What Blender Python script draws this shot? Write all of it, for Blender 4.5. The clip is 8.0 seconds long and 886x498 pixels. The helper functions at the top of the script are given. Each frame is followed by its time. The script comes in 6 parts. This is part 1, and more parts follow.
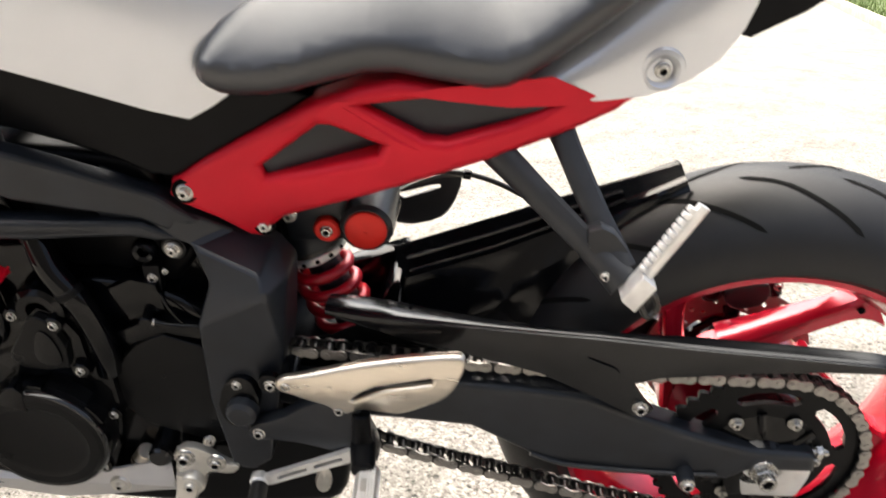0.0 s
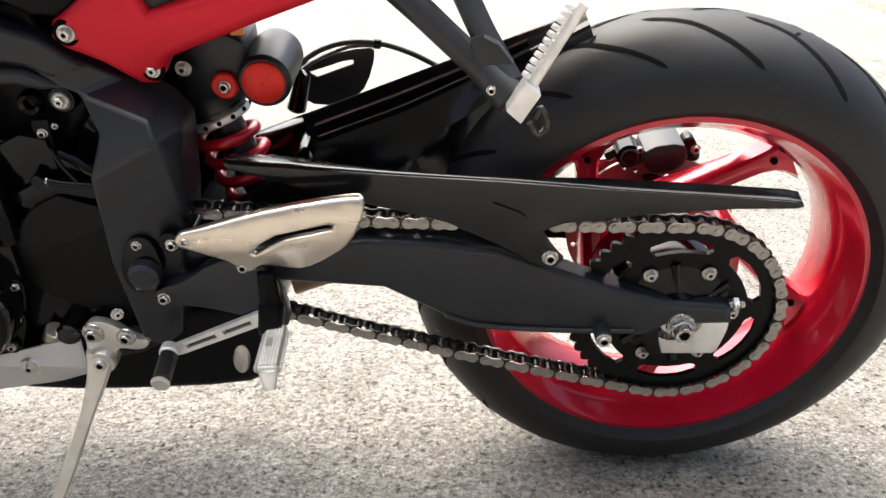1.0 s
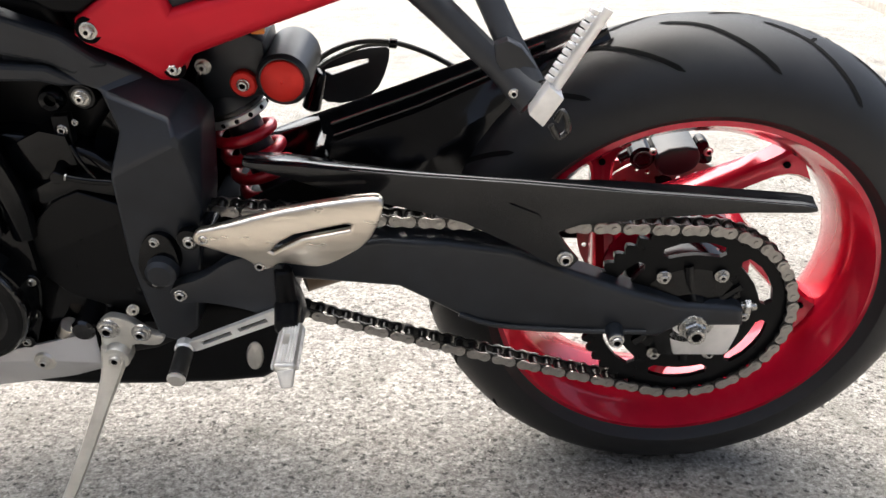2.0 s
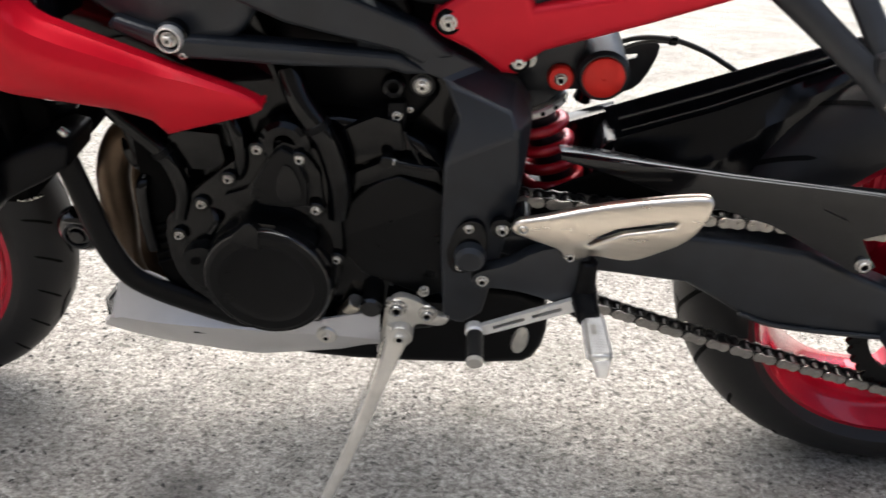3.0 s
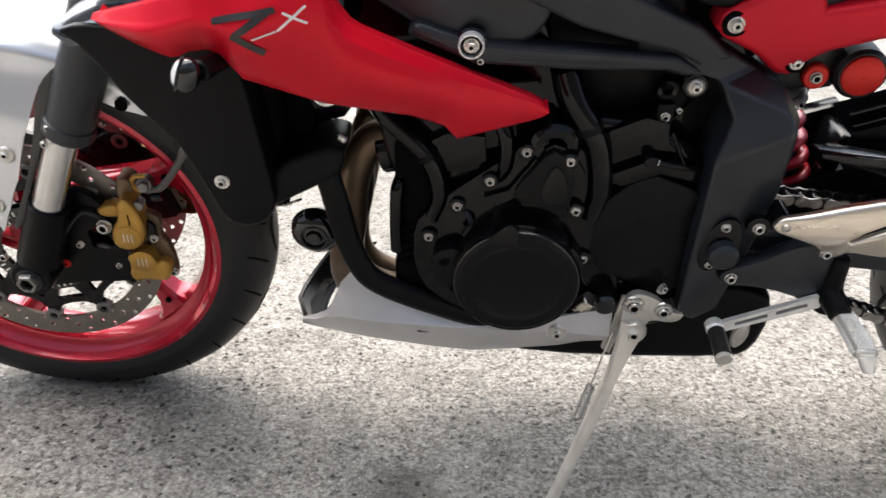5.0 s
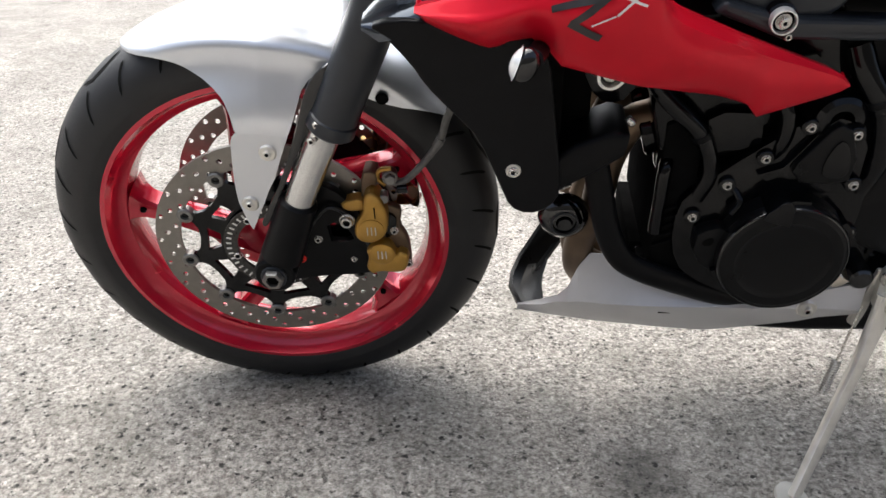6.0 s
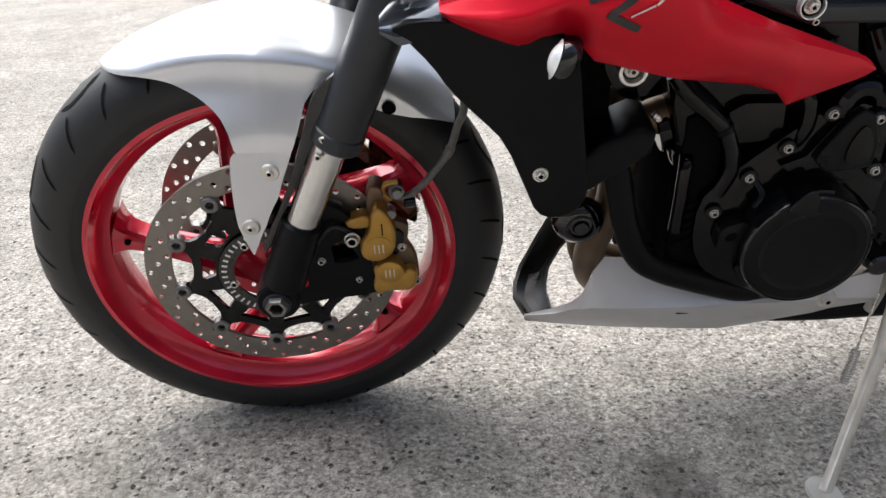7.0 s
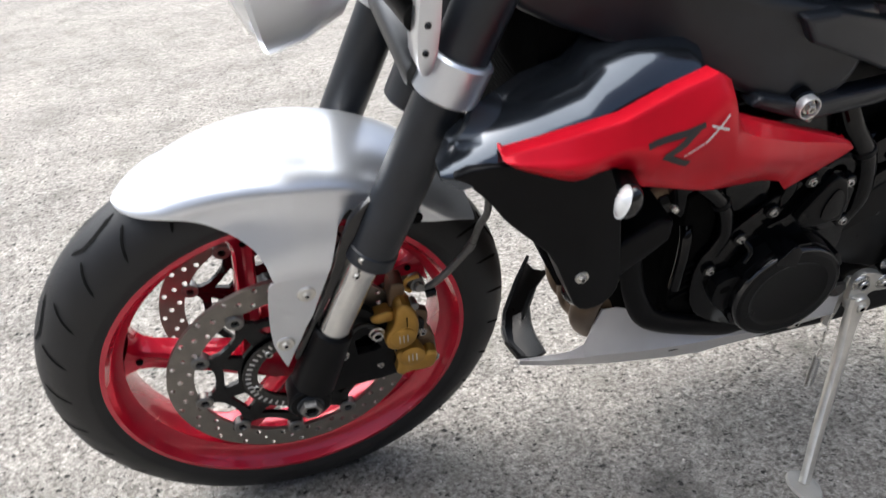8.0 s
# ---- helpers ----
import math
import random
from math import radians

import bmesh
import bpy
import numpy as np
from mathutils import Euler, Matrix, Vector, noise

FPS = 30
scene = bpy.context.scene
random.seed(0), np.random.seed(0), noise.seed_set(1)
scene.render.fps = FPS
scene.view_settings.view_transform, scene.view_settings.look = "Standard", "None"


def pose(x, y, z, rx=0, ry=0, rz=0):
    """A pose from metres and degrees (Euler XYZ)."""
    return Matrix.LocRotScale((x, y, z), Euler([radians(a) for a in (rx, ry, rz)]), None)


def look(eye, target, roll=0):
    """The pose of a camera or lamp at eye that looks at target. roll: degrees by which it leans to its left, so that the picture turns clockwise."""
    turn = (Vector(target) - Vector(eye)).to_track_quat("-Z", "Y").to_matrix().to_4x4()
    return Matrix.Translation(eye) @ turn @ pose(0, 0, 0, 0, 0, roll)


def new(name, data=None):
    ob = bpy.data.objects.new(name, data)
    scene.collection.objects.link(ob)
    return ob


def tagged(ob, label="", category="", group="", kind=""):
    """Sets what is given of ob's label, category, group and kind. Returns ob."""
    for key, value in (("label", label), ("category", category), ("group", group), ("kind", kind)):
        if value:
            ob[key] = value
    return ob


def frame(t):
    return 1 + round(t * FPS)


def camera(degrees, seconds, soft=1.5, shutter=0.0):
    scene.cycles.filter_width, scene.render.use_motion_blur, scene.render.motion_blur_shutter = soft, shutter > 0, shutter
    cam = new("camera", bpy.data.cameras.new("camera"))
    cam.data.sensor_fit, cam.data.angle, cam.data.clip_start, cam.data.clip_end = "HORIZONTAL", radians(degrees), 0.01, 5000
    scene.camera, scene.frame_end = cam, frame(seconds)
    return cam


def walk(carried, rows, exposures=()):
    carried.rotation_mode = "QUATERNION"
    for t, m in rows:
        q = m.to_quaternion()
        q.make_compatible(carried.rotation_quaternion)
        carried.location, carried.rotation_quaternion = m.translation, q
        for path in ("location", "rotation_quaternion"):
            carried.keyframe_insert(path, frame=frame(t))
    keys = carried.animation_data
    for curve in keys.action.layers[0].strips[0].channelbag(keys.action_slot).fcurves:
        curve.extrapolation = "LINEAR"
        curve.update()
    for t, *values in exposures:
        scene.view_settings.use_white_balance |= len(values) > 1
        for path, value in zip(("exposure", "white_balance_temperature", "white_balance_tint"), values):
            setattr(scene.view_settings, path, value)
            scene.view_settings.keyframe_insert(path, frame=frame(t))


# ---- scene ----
EXPOSURE = 1.5
cam = camera(56.3, 8.0, 1.5, 0.2)
PATH = [
    (0, (0.049, -0.041, 0.862), (0.103, 1.829, 0.154), 1.6),
    (0.5, (0.135, -0.085, 0.744), (0.206, 1.78, 0.026), 0.6),
    (1, (0.132, -0.084, 0.717), (0.229, 1.779, -0.004), 0.1),
    (2.3, (0.084, -0.086, 0.73), (0.197, 1.766, -0.016), 1.5),
    (2.5, (0.024, -0.085, 0.735), (0.13, 1.762, -0.024), 2.2),
    (3, (-0.196, -0.089, 0.742), (-0.139, 1.745, -0.053), 3.3),
    (3.5, (-0.393, -0.083, 0.751), (-0.347, 1.744, -0.061), 2.5),
    (4, (-0.446, -0.067, 0.748), (-0.349, 1.754, -0.072), 1.9),
    (4.2, (-0.444, -0.064, 0.748), (-0.331, 1.755, -0.075), 2.0),
    (5.3, (-0.54, -0.1, 0.754), (-0.505, 1.708, -0.099), 3.0),
    (5.5, (-0.626, -0.108, 0.758), (-0.616, 1.692, -0.113), 2.8),
    (6, (-0.748, -0.078, 0.748), (-0.74, 1.72, -0.127), -0.4),
    (6.5, (-0.808, -0.04, 0.728), (-0.724, 1.772, -0.115), -2.5),
    (7, (-0.833, -0.036, 0.726), (-0.677, 1.773, -0.112), -2.1),
    (7.5, (-0.887, -0.022, 0.749), (-0.649, 1.745, -0.157), -2.9),
    (8, (-1.011, 0.047, 0.911), (-0.521, 1.714, -0.079), -3.9),
]
walk(cam, [(t, look(eye, target, roll)) for t, eye, target, roll in PATH], [(0, EXPOSURE + 0.33, 6700, 8), (1.2, EXPOSURE + 0.23, 6450, 8), (2.5, EXPOSURE + 0.12, 6250, 8), (4, EXPOSURE + 0.10, 6250, 8), (5.5, EXPOSURE + 0.04, 6200, 8), (6.2, EXPOSURE - 0.20, 6150, 8), (7, EXPOSURE - 0.23, 6100, 8), (8, EXPOSURE - 0.24, 6000, 8)])

# ---------------------------------------------------------------- light
world = bpy.data.worlds.new("world")
scene.world = world
world.use_nodes = True
wn = world.node_tree.nodes
sky = wn.new("ShaderNodeTexSky")
sky.sky_type = "NISHITA"
sky.sun_disc = False
SUN_ELEV, SUN_TURN = 66.0, -32.0          # degrees; the sun stands beyond the motorcycle
sky.sun_elevation, sky.sun_rotation = radians(SUN_ELEV), radians(SUN_TURN)
sky.dust_density, sky.air_density, sky.ozone_density = 8.0, 0.8, 0.5
wn["Background"].inputs["Strength"].default_value = 0.10
haze = wn.new("ShaderNodeHueSaturation")          # thin cloud takes most of the blue
haze.inputs["Saturation"].default_value = 0.85
world.node_tree.links.new(sky.outputs["Color"], haze.inputs["Color"])
world.node_tree.links.new(haze.outputs["Color"], wn["Background"].inputs["Color"])
lamp = bpy.data.lights.new("sun", "SUN")
lamp.energy, lamp.angle, lamp.color = 2.5, radians(100), (1.0, 0.965, 0.91)
sun = new("sun", lamp)
_a, _e = radians(SUN_TURN), radians(SUN_ELEV)
sun.matrix_world = look((math.sin(_a) * math.cos(_e) * 9, math.cos(_a) * math.cos(_e) * 9, math.sin(_e) * 9), (0, 0, 0))


# ---------------------------------------------------------------- materials
def make(name, base, rough=0.5, metal=0.0, vary=0.12, scale=40.0, grain=0.0, grain_scale=900.0, coat=0.0, dirt=0.0, dirt_colour=(0.25, 0.22, 0.18), stretch=None, rough_vary=0.08, spec=0.5):
    m = bpy.data.materials.new(name)
    m.use_nodes = True
    nt = m.node_tree
    n, l = nt.nodes, nt.links
    b = n["Principled BSDF"]
    b.inputs["Metallic"].default_value = metal
    b.inputs["Coat Weight"].default_value = coat
    b.inputs["Coat Roughness"].default_value = 0.06
    b.inputs["Specular IOR Level"].default_value = spec
    tc = n.new("ShaderNodeTexCoord")
    vec = tc.outputs["Object"]
    if stretch:
        mp = n.new("ShaderNodeMapping")
        mp.inputs["Scale"].default_value = stretch
        l.new(vec, mp.inputs["Vector"])
        vec = mp.outputs["Vector"]
    big = n.new("ShaderNodeTexNoise")
    big.inputs["Scale"].default_value, big.inputs["Detail"].default_value = scale, 5.0
    l.new(vec, big.inputs["Vector"])
    fine = n.new("ShaderNodeTexNoise")
    fine.inputs["Scale"].default_value, fine.inputs["Detail"].default_value = grain_scale, 3.0
    l.new(vec, fine.inputs["Vector"])
    ramp = n.new("ShaderNodeMapRange")
    ramp.inputs["From Min"].default_value, ramp.inputs["From Max"].default_value = 0.3, 0.7
    ramp.inputs["To Min"].default_value, ramp.inputs["To Max"].default_value = 1.0 - vary, 1.0 + vary
    l.new(big.outputs["Fac"], ramp.inputs["Value"])
    mul = n.new("ShaderNodeVectorMath")
    mul.operation = "SCALE"
    mul.inputs[0].default_value = base
    l.new(ramp.outputs["Result"], mul.inputs["Scale"])
    colour = mul.outputs["Vector"]
    if dirt > 0:
        spots = n.new("ShaderNodeTexNoise")
        spots.inputs["Scale"].default_value, spots.inputs["Detail"].default_value, spots.inputs["Roughness"].default_value = scale * 0.5, 8.0, 0.7
        l.new(vec, spots.inputs["Vector"])
        cut = n.new("ShaderNodeMapRange")
        cut.inputs["From Min"].default_value, cut.inputs["From Max"].default_value = 0.5, 0.72
        cut.inputs["To Max"].default_value = dirt
        l.new(spots.outputs["Fac"], cut.inputs["Value"])
        mix = n.new("ShaderNodeMix")
        mix.data_type = "RGBA"
        mix.inputs["B"].default_value = (*dirt_colour, 1)
        l.new(cut.outputs["Result"], mix.inputs["Factor"])
        l.new(colour, mix.inputs["A"])
        colour = mix.outputs["Result"]
    l.new(colour, b.inputs["Base Color"])
    rr = n.new("ShaderNodeMapRange")
    rr.inputs["To Min"].default_value, rr.inputs["To Max"].default_value = max(0.02, rough - rough_vary), rough + rough_vary
    l.new(big.outputs["Fac"], rr.inputs["Value"])
    l.new(rr.outputs["Result"], b.inputs["Roughness"])
    if grain > 0:
        bp = n.new("ShaderNodeBump")
        bp.inputs["Strength"].default_value, bp.inputs["Distance"].default_value = grain, 0.0006
        l.new(fine.outputs["Fac"], bp.inputs["Height"])
        l.new(bp.outputs["Normal"], b.inputs["Normal"])
    return m


RED = make("red_paint", (0.56, 0.004, 0.018), 0.32, 0.30, 0.06, 14, coat=0.12, spec=0.22)
BOBBIN = make("dull_bobbin_steel", (0.20, 0.195, 0.185), 0.42, 0.8, 0.15, 120)
RED_RIM = make("red_rim_paint", (0.52, 0.005, 0.030), 0.24, 0.35, 0.08, 25, coat=0.7, dirt=0.12, dirt_colour=(0.3, 0.1, 0.08))
RED_SATIN = make("red_satin_paint", (0.60, 0.008, 0.024), 0.38, 0.3, 0.06, 18, grain=0.05, spec=0.35)
RED_SPRING = make("red_spring_paint", (0.50, 0.006, 0.02), 0.3, 0.2, 0.1, 60, coat=0.4)
RED_CAP = make("red_anodised", (0.72, 0.022, 0.014), 0.42, 0.3, 0.06, 60)
SILVER = make("silver_paint", (0.68, 0.70, 0.73), 0.32, 0.75, 0.05, 9, coat=0.35, grain=0.02)
BELLY = make("silver_plastic", (0.58, 0.58, 0.59), 0.40, 0.3, 0.07, 16, dirt=0.1, grain=0.03)
SATIN = make("satin_black_metal", (0.0115, 0.0140, 0.0185), 0.34, 0.0, 0.25, 30, grain=0.2, grain_scale=1600, spec=0.45)
PLASTIC = make("black_plastic", (0.0036, 0.0037, 0.0044), 0.34, 0.0, 0.2, 40, grain=0.15, grain_scale=1300, spec=0.12)
GLOSS = make("gloss_black", (0.004, 0.004, 0.0045), 0.09, 0.0, 0.2, 20, coat=0.3, rough_vary=0.03)
ENGINE = make("engine_black", (0.0016, 0.0018, 0.0024), 0.10, 0.0, 0.3, 35, grain=0.03, spec=0.27, rough_vary=0.04)
COVER = make("cover_black", (0.0042, 0.0044, 0.0048), 0.30, 0.0, 0.2, 30, grain=0.12, spec=0.16)
GUARD = make("chainguard_black", (0.0036, 0.0040, 0.0050), 0.17, 0.0, 0.25, 24, grain=0.06, dirt=0.02, spec=0.48)
STEEL = make("brushed_steel", (0.76, 0.69, 0.59), 0.30, 1.0, 0.06, 26, grain=0.10, grain_scale=260, stretch=(1, 1, 5))
ALU = make("bare_aluminium", (0.86, 0.85, 0.83), 0.38, 0.7, 0.12, 60, grain=0.15, dirt=0.1)
STAND = make("silver_stand_paint", (0.66, 0.64, 0.59), 0.38, 0.75, 0.14, 45, grain=0.1, dirt=0.3, dirt_colour=(0.16, 0.15, 0.13))
ZINC = make("zinc_bolt", (0.56, 0.545, 0.51), 0.26, 0.95, 0.2, 200, dirt=0.2, dirt_colour=(0.12, 0.11, 0.10))
# near-black without reflection: the shade of holes and gaps as a colour
DARK = make("recess_shade_black", (0.006, 0.006, 0.006), 0.6, 0.0, 0.2, 60, spec=0.0)
CHAIN = make("chain_steel", (0.42, 0.40, 0.37), 0.36, 0.9, 0.2, 150, dirt=0.4, dirt_colour=(0.06, 0.05, 0.04))
CHAIN_DARK = make("oily_chain_steel", (0.06, 0.058, 0.055), 0.3, 0.8, 0.3, 200)
DISC = make("brake_disc_steel", (0.22, 0.205, 0.185), 0.36, 0.9, 0.08, 90, grain=0.25, grain_scale=700)
GOLD = make("gold_anodised", (0.44, 0.25, 0.05), 0.42, 0.65, 0.12, 70, grain=0.15, dirt=0.15)
HEADER = make("heat_stained_steel", (0.13, 0.09, 0.058), 0.42, 0.7, 0.3, 22, dirt=0.3, dirt_colour=(0.16, 0.11, 0.08))
RUBBER = make("tyre_rubber", (0.0082, 0.0085, 0.0096), 0.50, 0.0, 0.25, 28, grain=0.25, grain_scale=1100, dirt=0.10, dirt_colour=(0.035, 0.033, 0.031), spec=0.42)
GROOVE = make("groove_rubber", (0.006, 0.006, 0.006), 0.9, 0.0, 0.1, 60, spec=0.1)
CHROME = make("fork_tube_chrome", (0.62, 0.62, 0.61), 0.2, 1.0, 0.05, 40, grain=0.05)
HUGGER = make("hugger_black", (0.0026, 0.0030, 0.0042), 0.17, 0.0, 0.2, 30, grain=0.03, spec=0.32)
SEAT = make("seat_vinyl", (0.014, 0.0155, 0.019), 0.33, 0.0, 0.15, 25, grain=0.3, grain_scale=1500, spec=0.95)
HANGER = make("grey_cast_alloy", (0.020, 0.021, 0.0235), 0.40, 0.2, 0.12, 50, grain=0.2, grain_scale=900)
HOSE = make("rubber_hose", (0.008, 0.008, 0.008), 0.36, 0.0, 0.1, 60)
HOSE_GREY = make("grey_braided_hose", (0.10, 0.098, 0.092), 0.45, 0.1, 0.2, 160)
LENS = make("clear_lens", (0.75, 0.76, 0.76), 0.12, 0.3, 0.1, 120, coat=1.0)
# gloss black; the grey metallic base stands in for reflected sky
SCOOP_SHEEN = make("gloss_black_sky_sheen", (0.062, 0.071, 0.084), 0.13, 0.85, 0.06, 20, coat=0.5)
# paler and shinier than the hugger, to bring out its edge highlights
BEAD_GLINT = make("edge_highlight_black", (0.012, 0.012, 0.014), 0.14, 0.0, 0.1, 60, coat=1.0, spec=1.0)
WHITE = make("white_logo", (0.72, 0.70, 0.68), 0.4, 0.1, 0.05, 60)
BLACK_LOGO = make("black_logo", (0.02, 0.018, 0.018), 0.35, 0.0, 0.05, 60)
AMBER = make("amber_plastic", (0.7, 0.22, 0.02), 0.35, 0.0, 0.05, 60)


def asphalt():
    m = bpy.data.materials.new("worn_asphalt")
    m.use_nodes = True
    nt = m.node_tree
    n, l = nt.nodes, nt.links
    b = n["Principled BSDF"]
    b.inputs["Specular IOR Level"].default_value = 0.28
    b.inputs["Roughness"].default_value = 0.72
    at = n.new("ShaderNodeTexCoord").outputs["Object"]

    def noise_at(scale, detail=4.0, rough=0.5):
        t = n.new("ShaderNodeTexNoise")
        t.inputs["Scale"].default_value, t.inputs["Detail"].default_value, t.inputs["Roughness"].default_value = scale, detail, rough
        l.new(at, t.inputs["Vector"])
        return t

    def fit(value, a, b_, c=0.0, d=1.0):
        r = n.new("ShaderNodeMapRange")
        r.interpolation_type = "SMOOTHSTEP"
        for key, v in (("From Min", a), ("From Max", b_), ("To Min", c), ("To Max", d)):
            r.inputs[key].default_value = v
        l.new(value, r.inputs["Value"])
        return r.outputs["Result"]

    def maths(op, a, b_):
        q = n.new("ShaderNodeMath")
        q.operation = op
        for k, v in enumerate((a, b_)):
            if isinstance(v, float):
                q.inputs[k].default_value = v
            else:
                l.new(v, q.inputs[k])
        return q.outputs["Value"]

    warp = noise_at(70.0, 3.0)
    push = n.new("ShaderNodeVectorMath")
    push.operation = "MULTIPLY_ADD"
    push.inputs[1].default_value = (0.010, 0.010, 0.0)
    l.new(warp.outputs["Color"], push.inputs[0])
    l.new(at, push.inputs[2])

    def stones(scale):
        c = n.new("ShaderNodeTexVoronoi")
        c.feature, c.inputs["Scale"].default_value, c.inputs["Smoothness"].default_value = "SMOOTH_F1", scale, 0.35
        l.new(push.outputs["Vector"], c.inputs["Vector"])
        return c

    big, small = stones(100.0), stones(230.0)
    dome = fit(big.outputs["Distance"], 0.15, 0.75, 1.0, 0.0)                    # worn stone tops
    chip = fit(small.outputs["Distance"], 0.2, 0.8, 1.0, 0.0)
    split = n.new("ShaderNodeSeparateColor")
    l.new(big.outputs["Color"], split.inputs["Color"])
    holes = n.new("ShaderNodeTexVoronoi")                                        # stones torn out, one in five
    holes.inputs["Scale"].default_value = 82.0
    l.new(push.outputs["Vector"], holes.inputs["Vector"])
    pick = n.new("ShaderNodeSeparateColor")
    l.new(holes.outputs["Color"], pick.inputs["Color"])
    loose = fit(noise_at(14.0, 4.0, 0.6).outputs["Fac"], 0.35, 0.65, 0.16, 0.48)
    torn = maths("LESS_THAN", pick.outputs["Red"], loose)
    ragged = maths("ADD", holes.outputs["Distance"], maths("MULTIPLY", maths("SUBTRACT", noise_at(260.0, 4.0, 0.7).outputs["Fac"], 0.5), 1.0))
    size = maths("MULTIPLY", pick.outputs["Green"], 0.27)                      # no two alike in width or depth
    pit = maths("MULTIPLY", fit(maths("ADD", ragged, size), 0.44, 0.30), maths("MULTIPLY", torn, fit(pick.outputs["Blue"], -0.2, 0.8, 0.35, 1.0)))
    # fine hollows: the shade of the small relief goes into the colour
    worn = fit(noise_at(115.0, 7.0, 0.74).outputs["Fac"], 0.425, 0.372)
    pit = maths("MAXIMUM", pit, maths("MULTIPLY", worn, 0.9))
    tone = n.new("ShaderNodeValToRGB")
    e = tone.color_ramp.elements
    e[0].position, e[0].color = 0.08, (0.125, 0.115, 0.101, 1)
    e[1].position, e[1].color = 0.97, (0.53, 0.499, 0.458, 1)
    mid = e.new(0.48)
    mid.color = (0.300, 0.279, 0.250, 1)
    grit = noise_at(150.0, 8.0, 0.76)
    l.new(maths("ADD", maths("MULTIPLY", split.outputs["Red"], 0.30), maths("MULTIPLY", fit(grit.outputs["Fac"], 0.35, 0.665), 0.70)), tone.inputs["Fac"])
    stain = n.new("ShaderNodeMix")                                               # greenish and brown grime in patches
    stain.data_type = "RGBA"
    stain.inputs["B"].default_value = (0.175, 0.168, 0.142, 1)
    l.new(fit(noise_at(7.0, 6.0, 0.65).outputs["Fac"], 0.46, 0.72, 0.0, 0.6), stain.inputs["Factor"])
    fleck = n.new("ShaderNodeTexVoronoi")                                        # pale broken chips between the stones
    fleck.inputs["Scale"].default_value = 210.0
    l.new(push.outputs["Vector"], fleck.inputs["Vector"])
    shade = n.new("ShaderNodeSeparateColor")
    l.new(fleck.outputs["Color"], shade.inputs["Color"])
    pale = n.new("ShaderNodeMix")
    pale.data_type = "RGBA"
    pale.inputs["B"].default_value = (0.66, 0.63, 0.58, 1)
    l.new(maths("MULTIPLY", maths("GREATER_THAN", shade.outputs["Red"], 0.945), fit(fleck.outputs["Distance"], 0.42, 0.22, 0.0, 0.85)), pale.inputs["Factor"])
    l.new(tone.outputs["Color"], pale.inputs["A"])
    l.new(pale.outputs["Result"], stain.inputs["A"])
    # this near-black holds both the dirt and the shade of the pits
    mix = n.new("ShaderNodeMix")
    mix.data_type = "RGBA"
    mix.inputs["B"].default_value = (0.030, 0.028, 0.025, 1)
    l.new(maths("MULTIPLY", pit, 0.96), mix.inputs["Factor"])
    dark_patch = n.new("ShaderNodeMix")                                               # one darker ragged patch under the engine
    dark_patch.data_type = "RGBA"
    dark_patch.inputs["B"].default_value = (0.075, 0.068, 0.060, 1)
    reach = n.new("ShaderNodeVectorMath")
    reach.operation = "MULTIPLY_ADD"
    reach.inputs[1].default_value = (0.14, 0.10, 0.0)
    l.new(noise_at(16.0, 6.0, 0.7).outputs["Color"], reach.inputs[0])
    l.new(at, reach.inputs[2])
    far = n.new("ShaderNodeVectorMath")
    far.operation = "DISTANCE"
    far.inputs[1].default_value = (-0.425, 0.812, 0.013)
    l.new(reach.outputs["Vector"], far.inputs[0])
    l.new(fit(far.outputs["Value"], 0.085, 0.015, 0.0, 0.62), dark_patch.inputs["Factor"])
    l.new(stain.outputs["Result"], dark_patch.inputs["A"])
    l.new(dark_patch.outputs["Result"], mix.inputs["A"])
    wide = fit(noise_at(2.6, 5.0, 0.6).outputs["Fac"], 0.3, 0.7, 0.88, 1.16)
    sc = n.new("ShaderNodeVectorMath")
    sc.operation = "SCALE"
    l.new(mix.outputs["Result"], sc.inputs[0])
    l.new(wide, sc.inputs["Scale"])
    l.new(sc.outputs["Vector"], b.inputs["Base Color"])
    high = maths("ADD", maths("ADD", maths("MULTIPLY", dome, 0.4), maths("MULTIPLY", chip, 0.2)), maths("SUBTRACT", maths("MULTIPLY", grit.outputs["Fac"], 1.3), maths("MULTIPLY", pit, 1.2)))
    bp = n.new("ShaderNodeBump")
    bp.inputs["Strength"].default_value, bp.inputs["Distance"].default_value = 0.9, 0.006
    l.new(high, bp.inputs["Height"])
    l.new(bp.outputs["Normal"], b.inputs["Normal"])
    return m


ASPHALT = asphalt()
KERB = make("kerb_concrete", (0.36, 0.33, 0.29), 0.85, 0.0, 0.2, 12, grain=0.5, grain_scale=120)
BLOCKER_GREY = make("sky_block_render", (0.085, 0.08, 0.075), 0.9, 0.0, 0.2, 1.5, grain=0.4, grain_scale=90)
GRASS = make("grass", (0.09, 0.13, 0.03), 0.8, 0.0, 0.4, 9)


# ---------------------------------------------------------------- mesh tools
def part(name, bm, material, parent, label="", turn=38.0):
    bmesh.ops.remove_doubles(bm, verts=bm.verts, dist=1e-6)
    bmesh.ops.recalc_face_normals(bm, faces=bm.faces)
    limit = radians(turn)
    for f in bm.faces:
        f.smooth = True
    for e in bm.edges:
        e.smooth = len(e.link_faces) == 2 and e.calc_face_angle(0.0) < limit
    me = bpy.data.meshes.new(name)
    bm.to_mesh(me)
    bm.free()
    me.materials.append(material)
    ob = new(name, me)
    ob.parent = parent
    if label:
        tagged(ob, label)
    return ob


